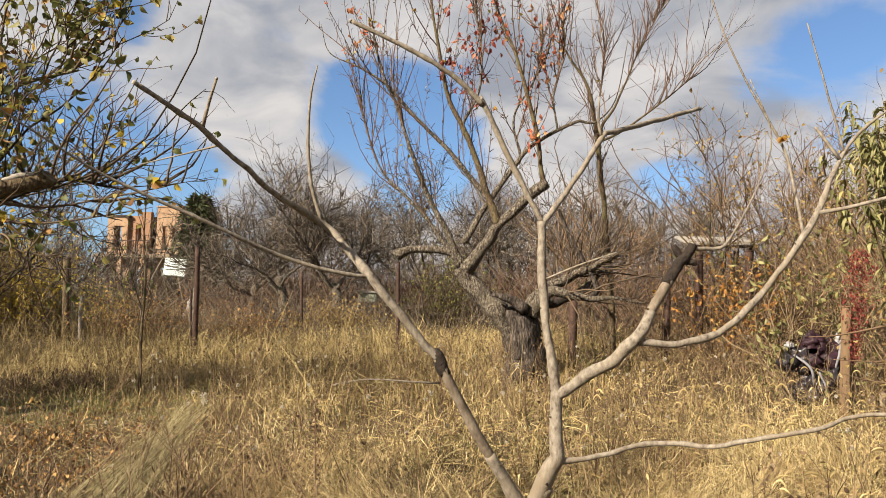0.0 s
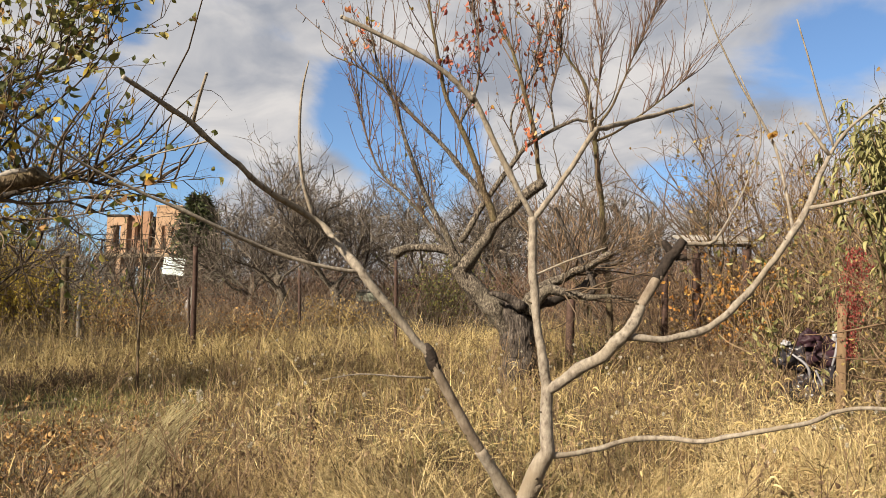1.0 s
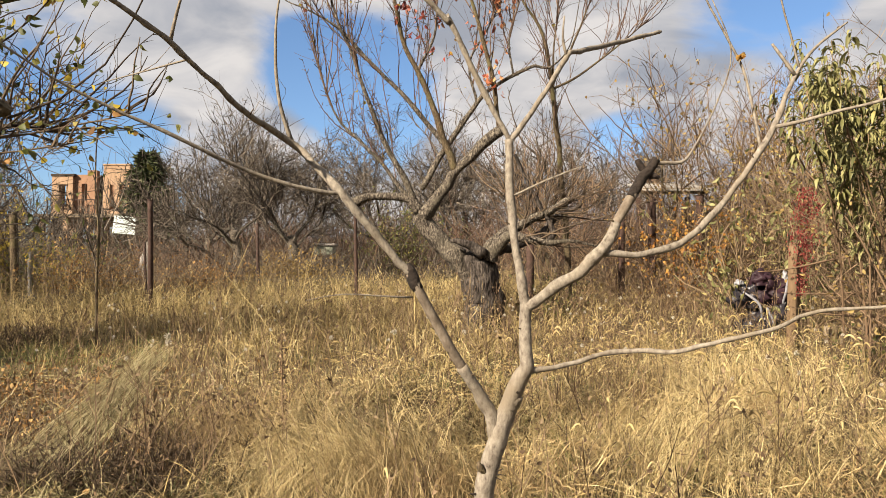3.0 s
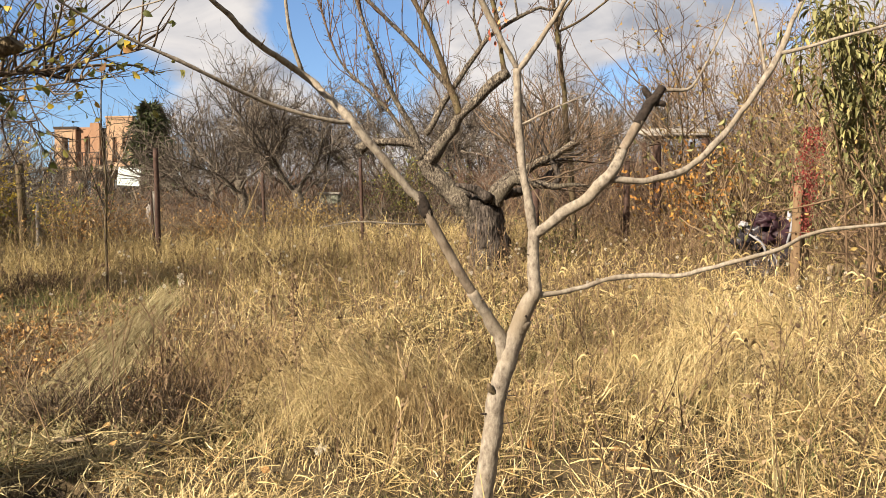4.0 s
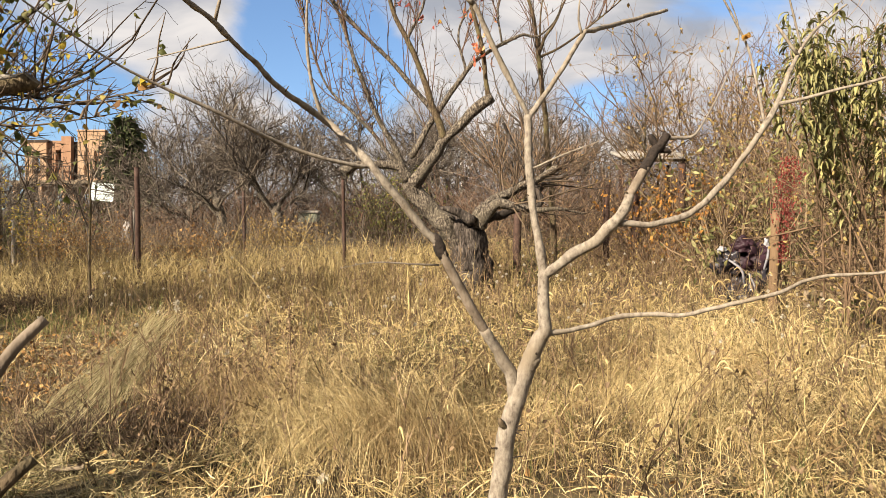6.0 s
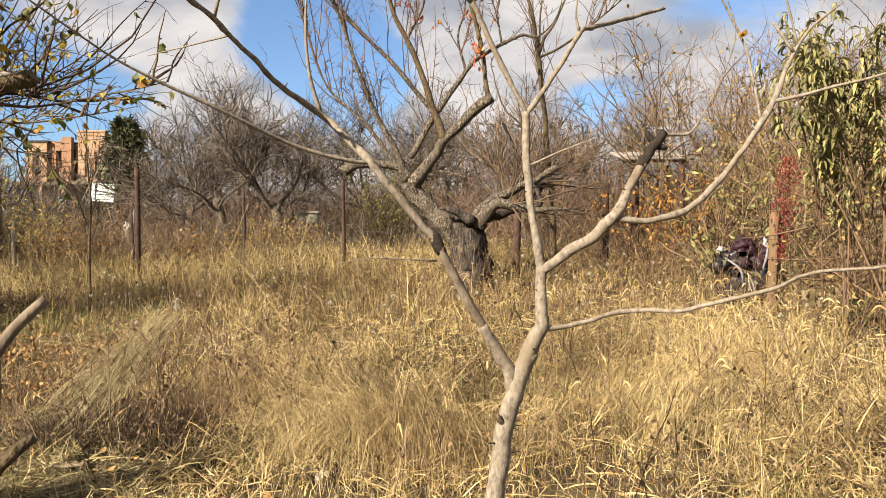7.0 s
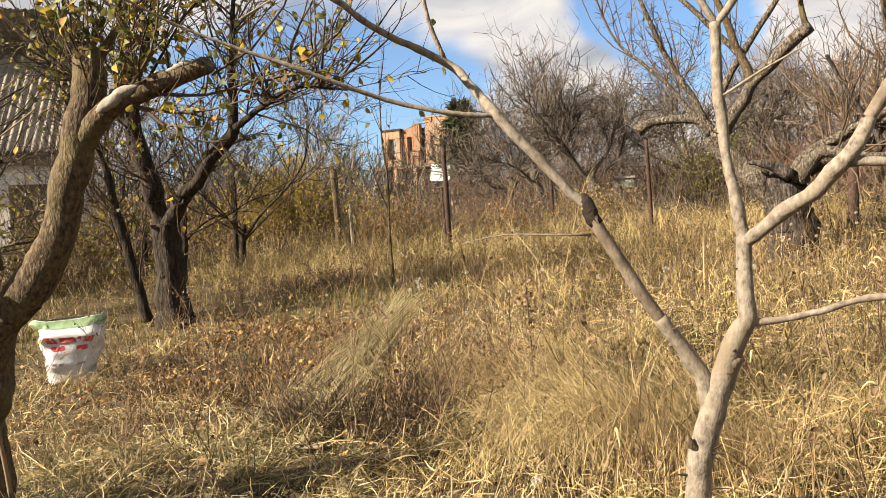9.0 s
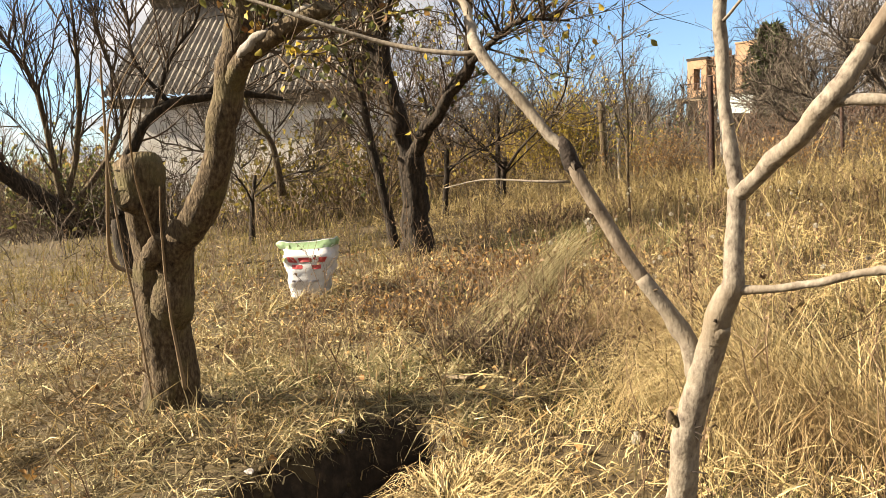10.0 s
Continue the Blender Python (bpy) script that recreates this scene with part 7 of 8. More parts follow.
def build_bundle():
    """Heap of dark plastic and purple cloth tied with pale straps, beside the post."""
    z0 = float(ground_z(2.95, 8.3))
    s = thing("bundle", (3.0, 8.3, z0), "heap of black plastic and purple cloth with pale straps", "rubbish heap")

    def lump(name, at, rad, seed, mat, label):
        bm = bmesh.new()
        bmesh.ops.create_icosphere(bm, subdivisions=4, radius=1)
        for v in bm.verts:
            n = noise.noise(v.co * 1.6 + Vector((seed, 0, 0))) * 0.6 + abs(noise.noise(v.co * 3.5 + Vector((0, seed, 0)))) * 0.45 + abs(noise.noise(v.co * 9 + Vector((0, 0, seed)))) * 0.16 - 0.15
            c = v.co * (1 + n)
            v.co = Vector((c.x * rad[0] * 0.8, c.y * rad[1] * 0.8, max(c.z, -0.75) * rad[2]))
        for f in bm.faces:
            f.smooth = True
        p = part(name, bm, mat, s, label)
        p.location = (at[0] * 0.8, at[1] * 0.8, at[2])
        return p

    lump("black_bag", (-0.18, 0, 0.42), (0.17, 0.16, 0.15), 2, M_BLACKBAG, "shiny black plastic bag")
    lump("purple_cloth", (0.12, -0.02, 0.46), (0.22, 0.18, 0.16), 5, M_PURPLE, "dark purple folded cloth")
    lump("lower_bag", (0.02, 0.02, 0.14), (0.27, 0.2, 0.19), 8, M_BLACKBAG, "black sack at the bottom")
    for k, (p, q, m) in enumerate((((-0.28, -0.15, 0.55), (-0.08, -0.22, 0.25), (-0.12, -0.24, 0.42)), ((0.26, -0.12, 0.68), (0.16, -0.23, 0.42), (0.20, -0.22, 0.55)), ((-0.02, -0.22, 0.38), (0.02, -0.24, 0.06), (0.05, -0.25, 0.2)))):
        c = [(3.0 + 0.8 * a[0], 8.3 + 0.8 * a[1], z0 + 0.9 * a[2], r) for a, r in ((p, 0.009), (m, 0.012), (q, 0.009))]
        limb("strap", c, M_STRAP, s, 8, 0.03, label="pale plastic strap", seed=k)
    lump("black_rag", (0.24, -0.1, 0.30), (0.14, 0.12, 0.13), 12, M_BLACKBAG, "black rag hanging down")
    lump("purple_rag", (-0.05, -0.12, 0.60), (0.13, 0.1, 0.09), 15, M_PURPLE, "purple rag on top")
    lump("pale_scrap", (-0.30, -0.08, 0.56), (0.05, 0.05, 0.03), 4, M_GREYPLASTIC, "pale crumpled scrap")
    lump("pale_scrap", (0.27, -0.05, 0.62), (0.03, 0.03, 0.06), 9, M_GREYPLASTIC, "pale crumpled scrap")


build_bundle()


def build_pergola():
    z0 = float(ground_z(3.5, 14.2))
    s = thing("lean_to", (3.5, 14.2, z0), "low lean-to with a grey slab roof and dark posts", "lean-to")
    for x in (-0.4, 0.45):
        for y in (-0.4, 0.5):
            box("post", (0.08, 0.08, 1.5), (x, y, -0.05), M_RUST, s, bevel=0.01)
    box("beam", (1.1, 0.1, 0.1), (0.02, -0.4, 1.40), M_POSTWOOD, s, bevel=0.01)
    box("roof_sheet", (1.2, 1.2, 0.04), (0.02, 0.05, 1.55), M_CONCRETE, s, "pale grey roof sheet", 0.01, (12, 0, 0))


build_pergola()


def build_hive():
    z0 = float(ground_z(-3.0, 17.2))
    s = thing("hive_box", (-2.95, 17.0, z0), "small pale green wooden box on legs", "box")
    for x in (-0.18, 0.18):
        for y in (-0.15, 0.15):
            box("leg", (0.05, 0.05, 0.45), (x, y, -0.02), M_POSTWOOD, s)
    box("body", (0.40, 0.36, 0.18), (0, 0, 0.40), M_HIVE, s, bevel=0.01)
    box("lid", (0.48, 0.44, 0.05), (0, 0, 0.585), M_CONCRETE, s, "pale flat lid", 0.01)


build_hive()


def build_scrap():
    z0 = float(ground_z(-4.7, 13.5))
    for x, y, z, sx, sz, seed in ((-6.38, 16.0, float(ground_z(-6.38, 16.0)), 0.10, 0.30, 3), (-6.62, 16.3, float(ground_z(-6.62, 16.3)), 0.10, 0.14, 7)):
        bm = bmesh.new()
        bmesh.ops.create_icosphere(bm, subdivisions=3, radius=1)
        for v in bm.verts:
            n = abs(noise.noise(v.co * 2.2 + Vector((seed, 0, 0)))) * 0.6
            c = v.co * (0.8 + n)
            v.co = Vector((c.x * sx, c.y * sx, (c.z + 0.85) * sz))
        ob = part("cloth_heap", bm, M_WHITEBAG)
        ob.location = laid((x, y, z))
        tagged(ob, "crumpled dirty white cloth in the weeds", "cloth")


build_scrap()
# pale dead stick propped beside the sign, and dark plank heap by the left post
stk = thing("leaning_stick", (-4.9, 12.4, 0.1), "pale dead stick leaning in the weeds", "stick")
limb("shaft", [(-5.5, 12.3, 0.5, 0.009), (-5.3, 12.4, 0.62, 0.009), (-5.0, 12.4, 0.85, 0.007)], M_POSTWOOD, stk, 6, 0.1)
plk = thing("plank_heap", (-8.6, 14.6, 0.1), "low heap of dark old planks", "plank heap")
for k in range(4):
    box("plank", (1.3, 0.14, 0.045), (0.1 * k, 0.12 * k - 0.2, 0.05 + 0.06 * k), M_POSTWOOD, plk, bevel=0.006, turn=(0, 2 * k, 8 * k - 10))
# low edging of short dark pickets
edg = thing("edging_fence", (3.9, 7.6, 0.0), "low edging of short round logs", "edging")
for k in range(14):
    x = 3.25 + 0.075 * k
    zf = float(ground_z(x, 7.6))
    limb("log", [(x, 7.6 + 0.02 * math.sin(k), zf - 0.03, 0.026), (x, 7.6 + 0.02 * math.sin(k), zf + 0.10, 0.027), (x + 0.004, 7.6, zf + 0.19 + 0.02 * (k % 3), 0.024)], M_POSTWOOD if k % 2 else M_BROWN, edg, 9, 0.05, 0.05)
box("rail", (1.1, 0.015, 0.03), (-0.15, 0.0, 0.13), M_DARK, edg)
ph = thing("plank_heap", (-7.15, 14.3, float(ground_z(-7.15, 14.3))), "heap of dark weathered planks behind the fence", "planks")
for k in range(5):
    box("plank", (1.0 - 0.07 * k, 0.16, 0.035), (0.05 * (k % 2), 0.10 * (k % 3) - 0.1, 0.10 * k), M_DARK if k % 2 else M_POSTWOOD, ph, bevel=0.006, turn=(3 * k - 4, 2 - k, 9 * k - 14))
for x, y, h in ((-7.28, 13.5, 0.80), (-6.9, 14.0, 0.55), (-5.05, 13.0, 0.95)):
    post("stake", "thin grey weathered stake by the fence", (x + 0.03, y, h), (x, y, -0.05), 0.030, M_CUT, "stakes by the fence", False, "stake")


def long_stalk(a, b, bend, r):
    """A long dry stalk leaning across the grass."""
    a, b = np.array(a, float), np.array(b, float)
    t = thing("long_stalk", tuple(a), "long pale dry stalk leaning across the grass", "stalk", "long stalks leaning in the grass")
    c = [(*(a * (1 - u) + b * u + np.array([0, 0, bend * 4 * u * (1 - u)])), r * (1 - 0.55 * u)) for u in (0, 0.3, 0.6, 1.0)]
    limb("stem", c, M_FIELD, t, 5, 0.08, 0.05, 0.1)
    rg = np.random.default_rng(int(abs(a[0]) * 1000))
    A = sprout(rg, line_rows([c]), 7, 0.35, 0.95, 0.16, 0.4, 0.6, 0.3, 4, crook=0.1)
    V, F = tubes(A, taper(A, r * 0.5, r * 0.25, rg), 3)
    mesh_part("side_stalk", V, [F], M_FIELD, t, kind="stuff")


for a, b, bend in (((-1.78, 7.34, 0.0), (-2.2, 6.6, 0.78), 0.05), ((-1.91, 6.05, 0.0), (-1.59, 6.7, 1.18), 0.05), ((-1.67, 7.66, 0.0), (-2.14, 6.8, 0.59), 0.05), ((-1.18, 6.6, 0.0), (-2.05, 7.4, 0.84), 0.05), ((-3.48, 7.97, 0.0), (-4.16, 8.5, 0.74), 0.05), ((-1.27, 6.16, 0.0), (-1.15, 7.0, 1.07), 0.05)):
    long_stalk(a, b, bend, 0.0030)
# thin bare saplings
sp = thing("sapling", (-3.55, 8.2, 0.0), "thin bare sapling standing in the grass", "tree")
S1 = [(-3.62, 8.2, -0.03, 0.017), (-3.60, 8.2, 0.6, 0.014), (-3.55, 8.2, 1.2, 0.011), (-3.56, 8.2, 1.7, 0.008), (-3.50, 8.2, 2.4, 0.004)]
limb("trunk", S1, M_BROWN, sp, 8, 0.06)
rng_s = np.random.default_rng(12)
A = sprout(rng_s, line_rows([S1]), 16, 0.25, 0.95, 0.6, 0.35, 0.7, 0.6, 6, crook=0.1)
V, F = tubes(A, taper(A, 0.005, 0.0018, rng_s), 4)
mesh_part("twig_crown", V, [F], M_TWIG_GREY, sp)
pos, dr = on_lines(rng_s, A, 26, 0.2, 1)
V, F = leaves(rng_s, pos, rng_s.uniform(0.03, 0.06, 26), dr, 0.5, 0.5, 0.3, 0.4)
mesh_part("foliage", V, [F], M_GLEAF, sp)

# ---- grass and litter ----


def scatter(rng, n, r0, r1, a0, a1, cx=0.2, cy=0.2):
    """Places in a fan round the stand, evenly by area; angles from +y to the left, in degrees."""
    r = np.sqrt(rng.uniform(r0**2, r1**2, n))
    a = np.radians(rng.uniform(a0, a1, n))
    return np.stack([cx - r * np.sin(a), cy + r * np.cos(a)], 1)


def tall(xy):
    """How lush the standing dry grass is at a place, 0 to 1: high on the right and in the middle, low in the trodden left."""
    x, y = xy[:, 0], xy[:, 1]
    v = smooth01(x + 0.28 * (y - 4), -2.3, -0.7) * (0.72 + 0.40 * wave_noise(x, y, 1.7, 21))
    v = np.maximum(v, 0.7 * smooth01(y + 0.25 * x, 6.6, 9.0))
    v = v * (1 - 0.9 * np.exp(-(((x + 0.75) / 1.1) ** 2 + ((y - 2.9) / 0.75) ** 2)))
    v = v * (1 - 0.8 * np.exp(-(((x + 2.2) / 0.9) ** 2 + ((y - 3.4) / 0.6) ** 2)))
    return np.clip(v + 0.14 * wave_noise(x, y, 4.0, 22), 0.02, 1.1)


def keep_clear(xy):
    x, y = xy[:, 0], xy[:, 1]
    bare = (hole_depth(x, y) < 0.12) & ~((((x + 0.85) / 0.34) ** 2 + ((y - 2.70) / 0.45) ** 2) < 1)
    return bare & (np.hypot(x + 2.58, y - 2.72) > 0.17) & (np.hypot(x - 0.27, y - 9.2) > 0.36)


def grass(name, label, clumps, per, size, r0, r1, a0, a1, mat, h, w, lean, seed, p=3, use=None, splay=0.7):
    """Grass in tufts: each tuft has its own height and the way it falls."""
    rng = np.random.default_rng(seed)
    c = scatter(rng, clumps, r0, r1, a0, a1)
    if use is not None:
        c = c[rng.uniform(0, 1, len(c)) < use(tall(c), c)]
    k = len(c)
    fall, high = rng.uniform(0, 2 * np.pi, k), np.clip(rng.normal(1, 0.28, k), 0.4, 1.7)
    i = np.repeat(np.arange(k), per)
    off = rng.normal(0, size, (len(i), 2))
    xy = c[i] + off
    ok = keep_clear(xy)
    i, off, xy = i[ok], off[ok], xy[ok]
    n = len(xy)
    t = tall(xy)
    hh = (h[0] + (h[1] - h[0]) * t) * high[i] * np.clip(rng.normal(1, 0.30, n), 0.3, 1.8)
    hh *= 0.22 + 0.78 * gaps(xy[:, 0], xy[:, 1])
    ww = rng.uniform(*w, n)
    az = np.where(rng.uniform(0, 1, n) < splay, np.arctan2(off[:, 1], off[:, 0]) + rng.normal(0, 0.5, n), fall[i] + rng.normal(0, 0.7, n))
    ln = np.abs(rng.normal(lean, 0.5, n))
    V, F = blades(rng, xy, hh, ww, np.clip(ln, 0.05, 2.0), p, azim=az)
    ob = mesh_part(name, V, [F], mat)
    tagged(ob, label, "grass", kind="stuff")


def gaps(x, y):
    """1 in the tussocks, 0 in the small hollows between them."""
    return smooth01(wave_noise(x, y, 6.5, 61) + 0.5 * wave_noise(x, y, 15.0, 62), -0.26, 0.18) * (0.45 + 0.55 * smooth01(wave_noise(x, y, 34.0, 65), -0.35, 0.15))


def mostly_right(t, xy):
    return (0.25 + 0.75 * np.clip(t * 1.6, 0, 1)) * (0.15 + 0.85 * gaps(xy[:, 0], xy[:, 1]))


def tangle(name, label, n, r0, r1, a0, a1, mat, length, w, seed, top=0.30, flat=0.75, fill=0.08):
    """Crinkled bits of leaf and stem that fill the tussocks up to their tops, lying every way."""
    rng = np.random.default_rng(seed)
    xy = scatter(rng, n, r0, r1, a0, a1)
    g = gaps(xy[:, 0], xy[:, 1])
    t = tall(xy)
    ok = keep_clear(xy) & (rng.uniform(0, 1, len(xy)) < (fill + (1 - fill) * g) * (0.6 + 0.4 * np.clip(1.4 * t, 0, 1)))
    xy, g, t = xy[ok], g[ok], t[ok]
    n = len(xy)
    mound = np.clip(0.72 + 0.55 * wave_noise(xy[:, 0], xy[:, 1], 3.2, 63) + 0.3 * wave_noise(xy[:, 0], xy[:, 1], 9.0, 64), 0.15, 1.5)
    z = ground_z(xy[:, 0], xy[:, 1]) + (0.075 + top * t) * mound * (0.3 + 0.7 * g) * rng.uniform(0.05, 1, n) ** 0.8
    p = np.stack([xy[:, 0], xy[:, 1], z], 1)
    d = unit(rng.normal(0, 1, (n, 3)) * np.array([1, 1, flat]))
    s = unit(np.cross(d, rng.normal(0, 1, (n, 3)) * np.array([flat, flat, 1])))
    L = rng.uniform(*length, n) * np.where(rng.uniform(0, 1, n) < 0.12, 2.4, 1.0)
    W = rng.uniform(*w, n)
    V = np.empty((n, 3, 2, 3))
    for a in range(3):
        wd = s * (W * (0.6, 1.0, 0.25)[a] * 0.5)[:, None]
        V[:, a, 0], V[:, a, 1] = p - wd, p + wd
        d = unit(d + rng.normal(0, 0.5, (n, 3)) - np.array([0, 0, 0.12]))
        p = p + d * (L / 2)[:, None]
    idx = np.arange(n * 6).reshape(n, 3, 2)
    F = np.stack([idx[:, :-1, 0], idx[:, :-1, 1], idx[:, 1:, 1], idx[:, 1:, 0]], -1).reshape(-1, 4)
    ob = mesh_part(name, V.reshape(-1, 3), [F], mat)
    tagged(ob, label, "grass", kind="stuff")


tangle("tangled_straw", "tangled crinkled straw filling the dry tussocks", 96000, 1.6, 5.6, -36, 84, M_TANGLE, (0.05, 0.15), (0.0024, 0.0062), 701)
tangle("trodden_straw", "pale trodden straw covering the low ground", 108000, 1.2, 4.8, 24, 98, M_TRODDEN, (0.04, 0.12), (0.0026, 0.0065), 704, 0.10, 0.45, 0.55)
tangle("trodden_straw", "trodden tangled straw on the low ground", 52000, 4.0, 8.0, 14, 90, M_TRODDEN, (0.05, 0.14), (0.0035, 0.009), 703, 0.10, 0.5, 0.5)
tangle("tangled_straw", "tangled brown straw farther back", 64000, 5.4, 12.6, -36, 84, M_FIELD, (0.07, 0.20), (0.004, 0.010), 702, 0.36)


grass("dry_grass", "golden dry standing grass", 2500, 18, 0.085, 1.6, 5.6, -36, 84, M_STRAW, (0.05, 0.42), (0.0025, 0.006), 1.3, 501, 3, mostly_right)
grass("dry_grass", "golden dry standing grass farther back", 3000, 18, 0.13, 5.6, 11.5, -36, 88, M_STRAW, (0.08, 0.42), (0.0045, 0.010), 1.3, 502, 3, mostly_right)
grass("dry_grass", "dry grass behind the fence", 1800, 12, 0.30, 11.5, 28, -36, 95, M_FIELD, (0.12, 0.34), (0.010, 0.022), 1.5, 503, 2, splay=0.9)
grass("matted_grass", "flattened matted straw on the ground", 900, 16, 0.13, 1.4, 8.5, -36, 88, M_TRODDEN, (0.12, 0.28), (0.0028, 0.0062), 1.75, 504, 3, splay=0.2)
grass("weed_stalks", "brown dead weed stalks among the grass", 850, 20, 0.13, 1.8, 11, -36, 84, M_WEED, (0.10, 0.46), (0.0028, 0.0065), 0.8, 505, 2)
grass("green_grass", "green and yellowish grass low down", 950, 26, 0.11, 1.6, 8.0, -36, 84, M_GREEN, (0.06, 0.17), (0.004, 0.009), 0.8, 506, 2, lambda t, xy: 0.1 + 0.9 * (wave_noise(xy[:, 0], xy[:, 1], 2.2, 33) > 0.15))


grass("green_grass", "trodden yellow-green grass by the hole", 130, 34, 0.10, 3.5, 4.6, 30, 46, M_GREEN, (0.10, 0.20), (0.002, 0.0045), 1.5, 508, 3, splay=0.3)
grass("upright_grass", "fine ochre grass standing before the fence", 640, 34, 0.17, 7.2, 13.2, -4, 42, M_FIELD, (0.18, 0.48), (0.0035, 0.0070), 0.85, 510, 2)
grass("green_grass", "green blades growing through the dry grass", 260, 20, 0.10, 2.4, 6.5, -34, 30, M_GREEN, (0.10, 0.30), (0.0025, 0.0055), 0.8, 512, 3)
grass("green_grass", "patch of green grass beside the thin sapling", 120, 30, 0.12, 7.6, 9.4, 22, 34, M_GREEN, (0.14, 0.30), (0.004, 0.008), 0.7, 511, 2)
grass("tall_weedy_grass", "tall yellow-green grass in front of the shed", 520, 30, 0.22, 8.0, 15.5, 42, 84, M_YGRASS, (0.2, 0.5), (0.005, 0.011), 0.7, 507, 2)


grass("dry_grass", "dry grass round the path behind the stand", 1500, 13, 0.16, 0.7, 7.5, 84, 326, M_FIELD, (0.06, 0.24), (0.003, 0.008), 1.3, 509, 2)
tangle("trodden_straw", "trodden straw on the path behind the stand", 24000, 0.4, 5.5, 84, 326, M_TRODDEN, (0.05, 0.15), (0.004, 0.010), 705, 0.10, 0.45, 0.5)
tangle("trodden_straw", "trodden straw at the foot of the path", 12000, 0.0, 1.9, -36, 84, M_TRODDEN, (0.05, 0.13), (0.003, 0.008), 706, 0.06, 0.4, 0.6)


def fallen_mound(x, y, w, d, n, seed, h, az):
    """A heap of long grass that has fallen over one way."""
    rng = np.random.default_rng(seed)
    xy = np.stack([x + rng.normal(0, w, n), y + rng.normal(0, d, n)], 1)
    k = np.exp(-(((xy[:, 0] - x) / (1.4 * w)) ** 2 + ((xy[:, 1] - y) / (1.4 * d)) ** 2))
    V, F = blades(rng, xy, h * (0.55 + 0.6 * k) * rng.uniform(0.7, 1.3, n), rng.uniform(0.0016, 0.0042, n), np.clip(rng.normal(1.35, 0.5, n), 0.3, 2.1), 4, azim=az + rng.normal(0, 1.1, n))
    ob = mesh_part("fallen_grass", V, [F], M_TANGLE)
    tagged(ob, "heap of long straw grass fallen over", "grass", kind="stuff")


fallen_mound(-0.25, 3.95, 0.33, 0.16, 2300, 601, 0.62, -2.4)
fallen_mound(-0.95, 4.55, 0.35, 0.2, 2000, 602, 0.48, 2.6)
fallen_mound(-4.48, 4.72, 0.22, 0.07, 420, 605, 0.17, 0.6)
fallen_mound(1.1, 4.4, 0.6, 0.35, 2600, 603, 0.48, -0.6)
fallen_mound(1.9, 5.6, 0.7, 0.4, 2000, 604, 0.50, 2.2)


def build_bank_straw():
    """Straw that hangs over the edges of the dug hole and covers its sunny bank."""
    rng = np.random.default_rng(516)
    n = 5200
    x = np.concatenate([rng.normal(-0.78, 0.20, 3400), rng.normal(-1.27, 0.45, n - 3400)])
    y = np.concatenate([rng.normal(2.72, 0.26, 3400), rng.normal(2.62, 0.55, n - 3400)])
    d = hole_depth(x, y)
    ok = (d < 0.55) & ((x > -1.02) | ((d > 0.03) & (d < 0.35)))
    x, y = x[ok], y[ok]
    n = len(x)
    e = 0.03
    fall = -np.stack([ground_z(x + e, y) - ground_z(x - e, y), ground_z(x, y + e) - ground_z(x, y - e)], 1)
    az = np.arctan2(fall[:, 1], fall[:, 0]) + rng.normal(0, 0.7, n)
    V, F = blades(rng, np.stack([x, y], 1), rng.uniform(0.05, 0.17, n), rng.uniform(0.003, 0.008, n), rng.uniform(1.2, 2.1, n), 3, azim=az)
    ob = mesh_part("bank_straw", V, [F], M_TANGLE)
    tagged(ob, "pale straw hanging over the edge of the dug hole", "grass", kind="stuff")


build_bank_straw()


def build_straws():
    """Broken straws lying across each other in the grass."""
    rng = np.random.default_rng(515)
    n = 4200
    xy = scatter(rng, n, 1.6, 7.5, -36, 84)
    xy = xy[keep_clear(xy)]
    n = len(xy)
    t = tall(xy)
    az, el = rng.uniform(0, 2 * np.pi, n), np.abs(rng.normal(0.25, 0.4, n))
    d = np.stack([np.cos(az) * np.cos(el), np.sin(az) * np.cos(el), np.sin(el)], 1)
    st = np.stack([xy[:, 0], xy[:, 1], ground_z(xy[:, 0], xy[:, 1]) + 0.02 + 0.22 * t * rng.uniform(0, 1, n)], 1)
    L = rng.uniform(0.12, 0.42, n) * (0.6 + 0.6 * t)
    q = np.linspace(0, 1, 4)
    pts = st[:, None] + d[:, None] * (L[:, None] * q)[:, :, None] - UPV * (0.25 * L[:, None] * q**2)[:, :, None]
    V, F = ribbons(pts, taper(pts, 0.0030, 0.0014, rng), rng)
    ob = mesh_part("broken_straw", V, [F], M_STRAW)
    tagged(ob, "loose broken straws lying in the grass", "straw", kind="stuff")


build_straws()


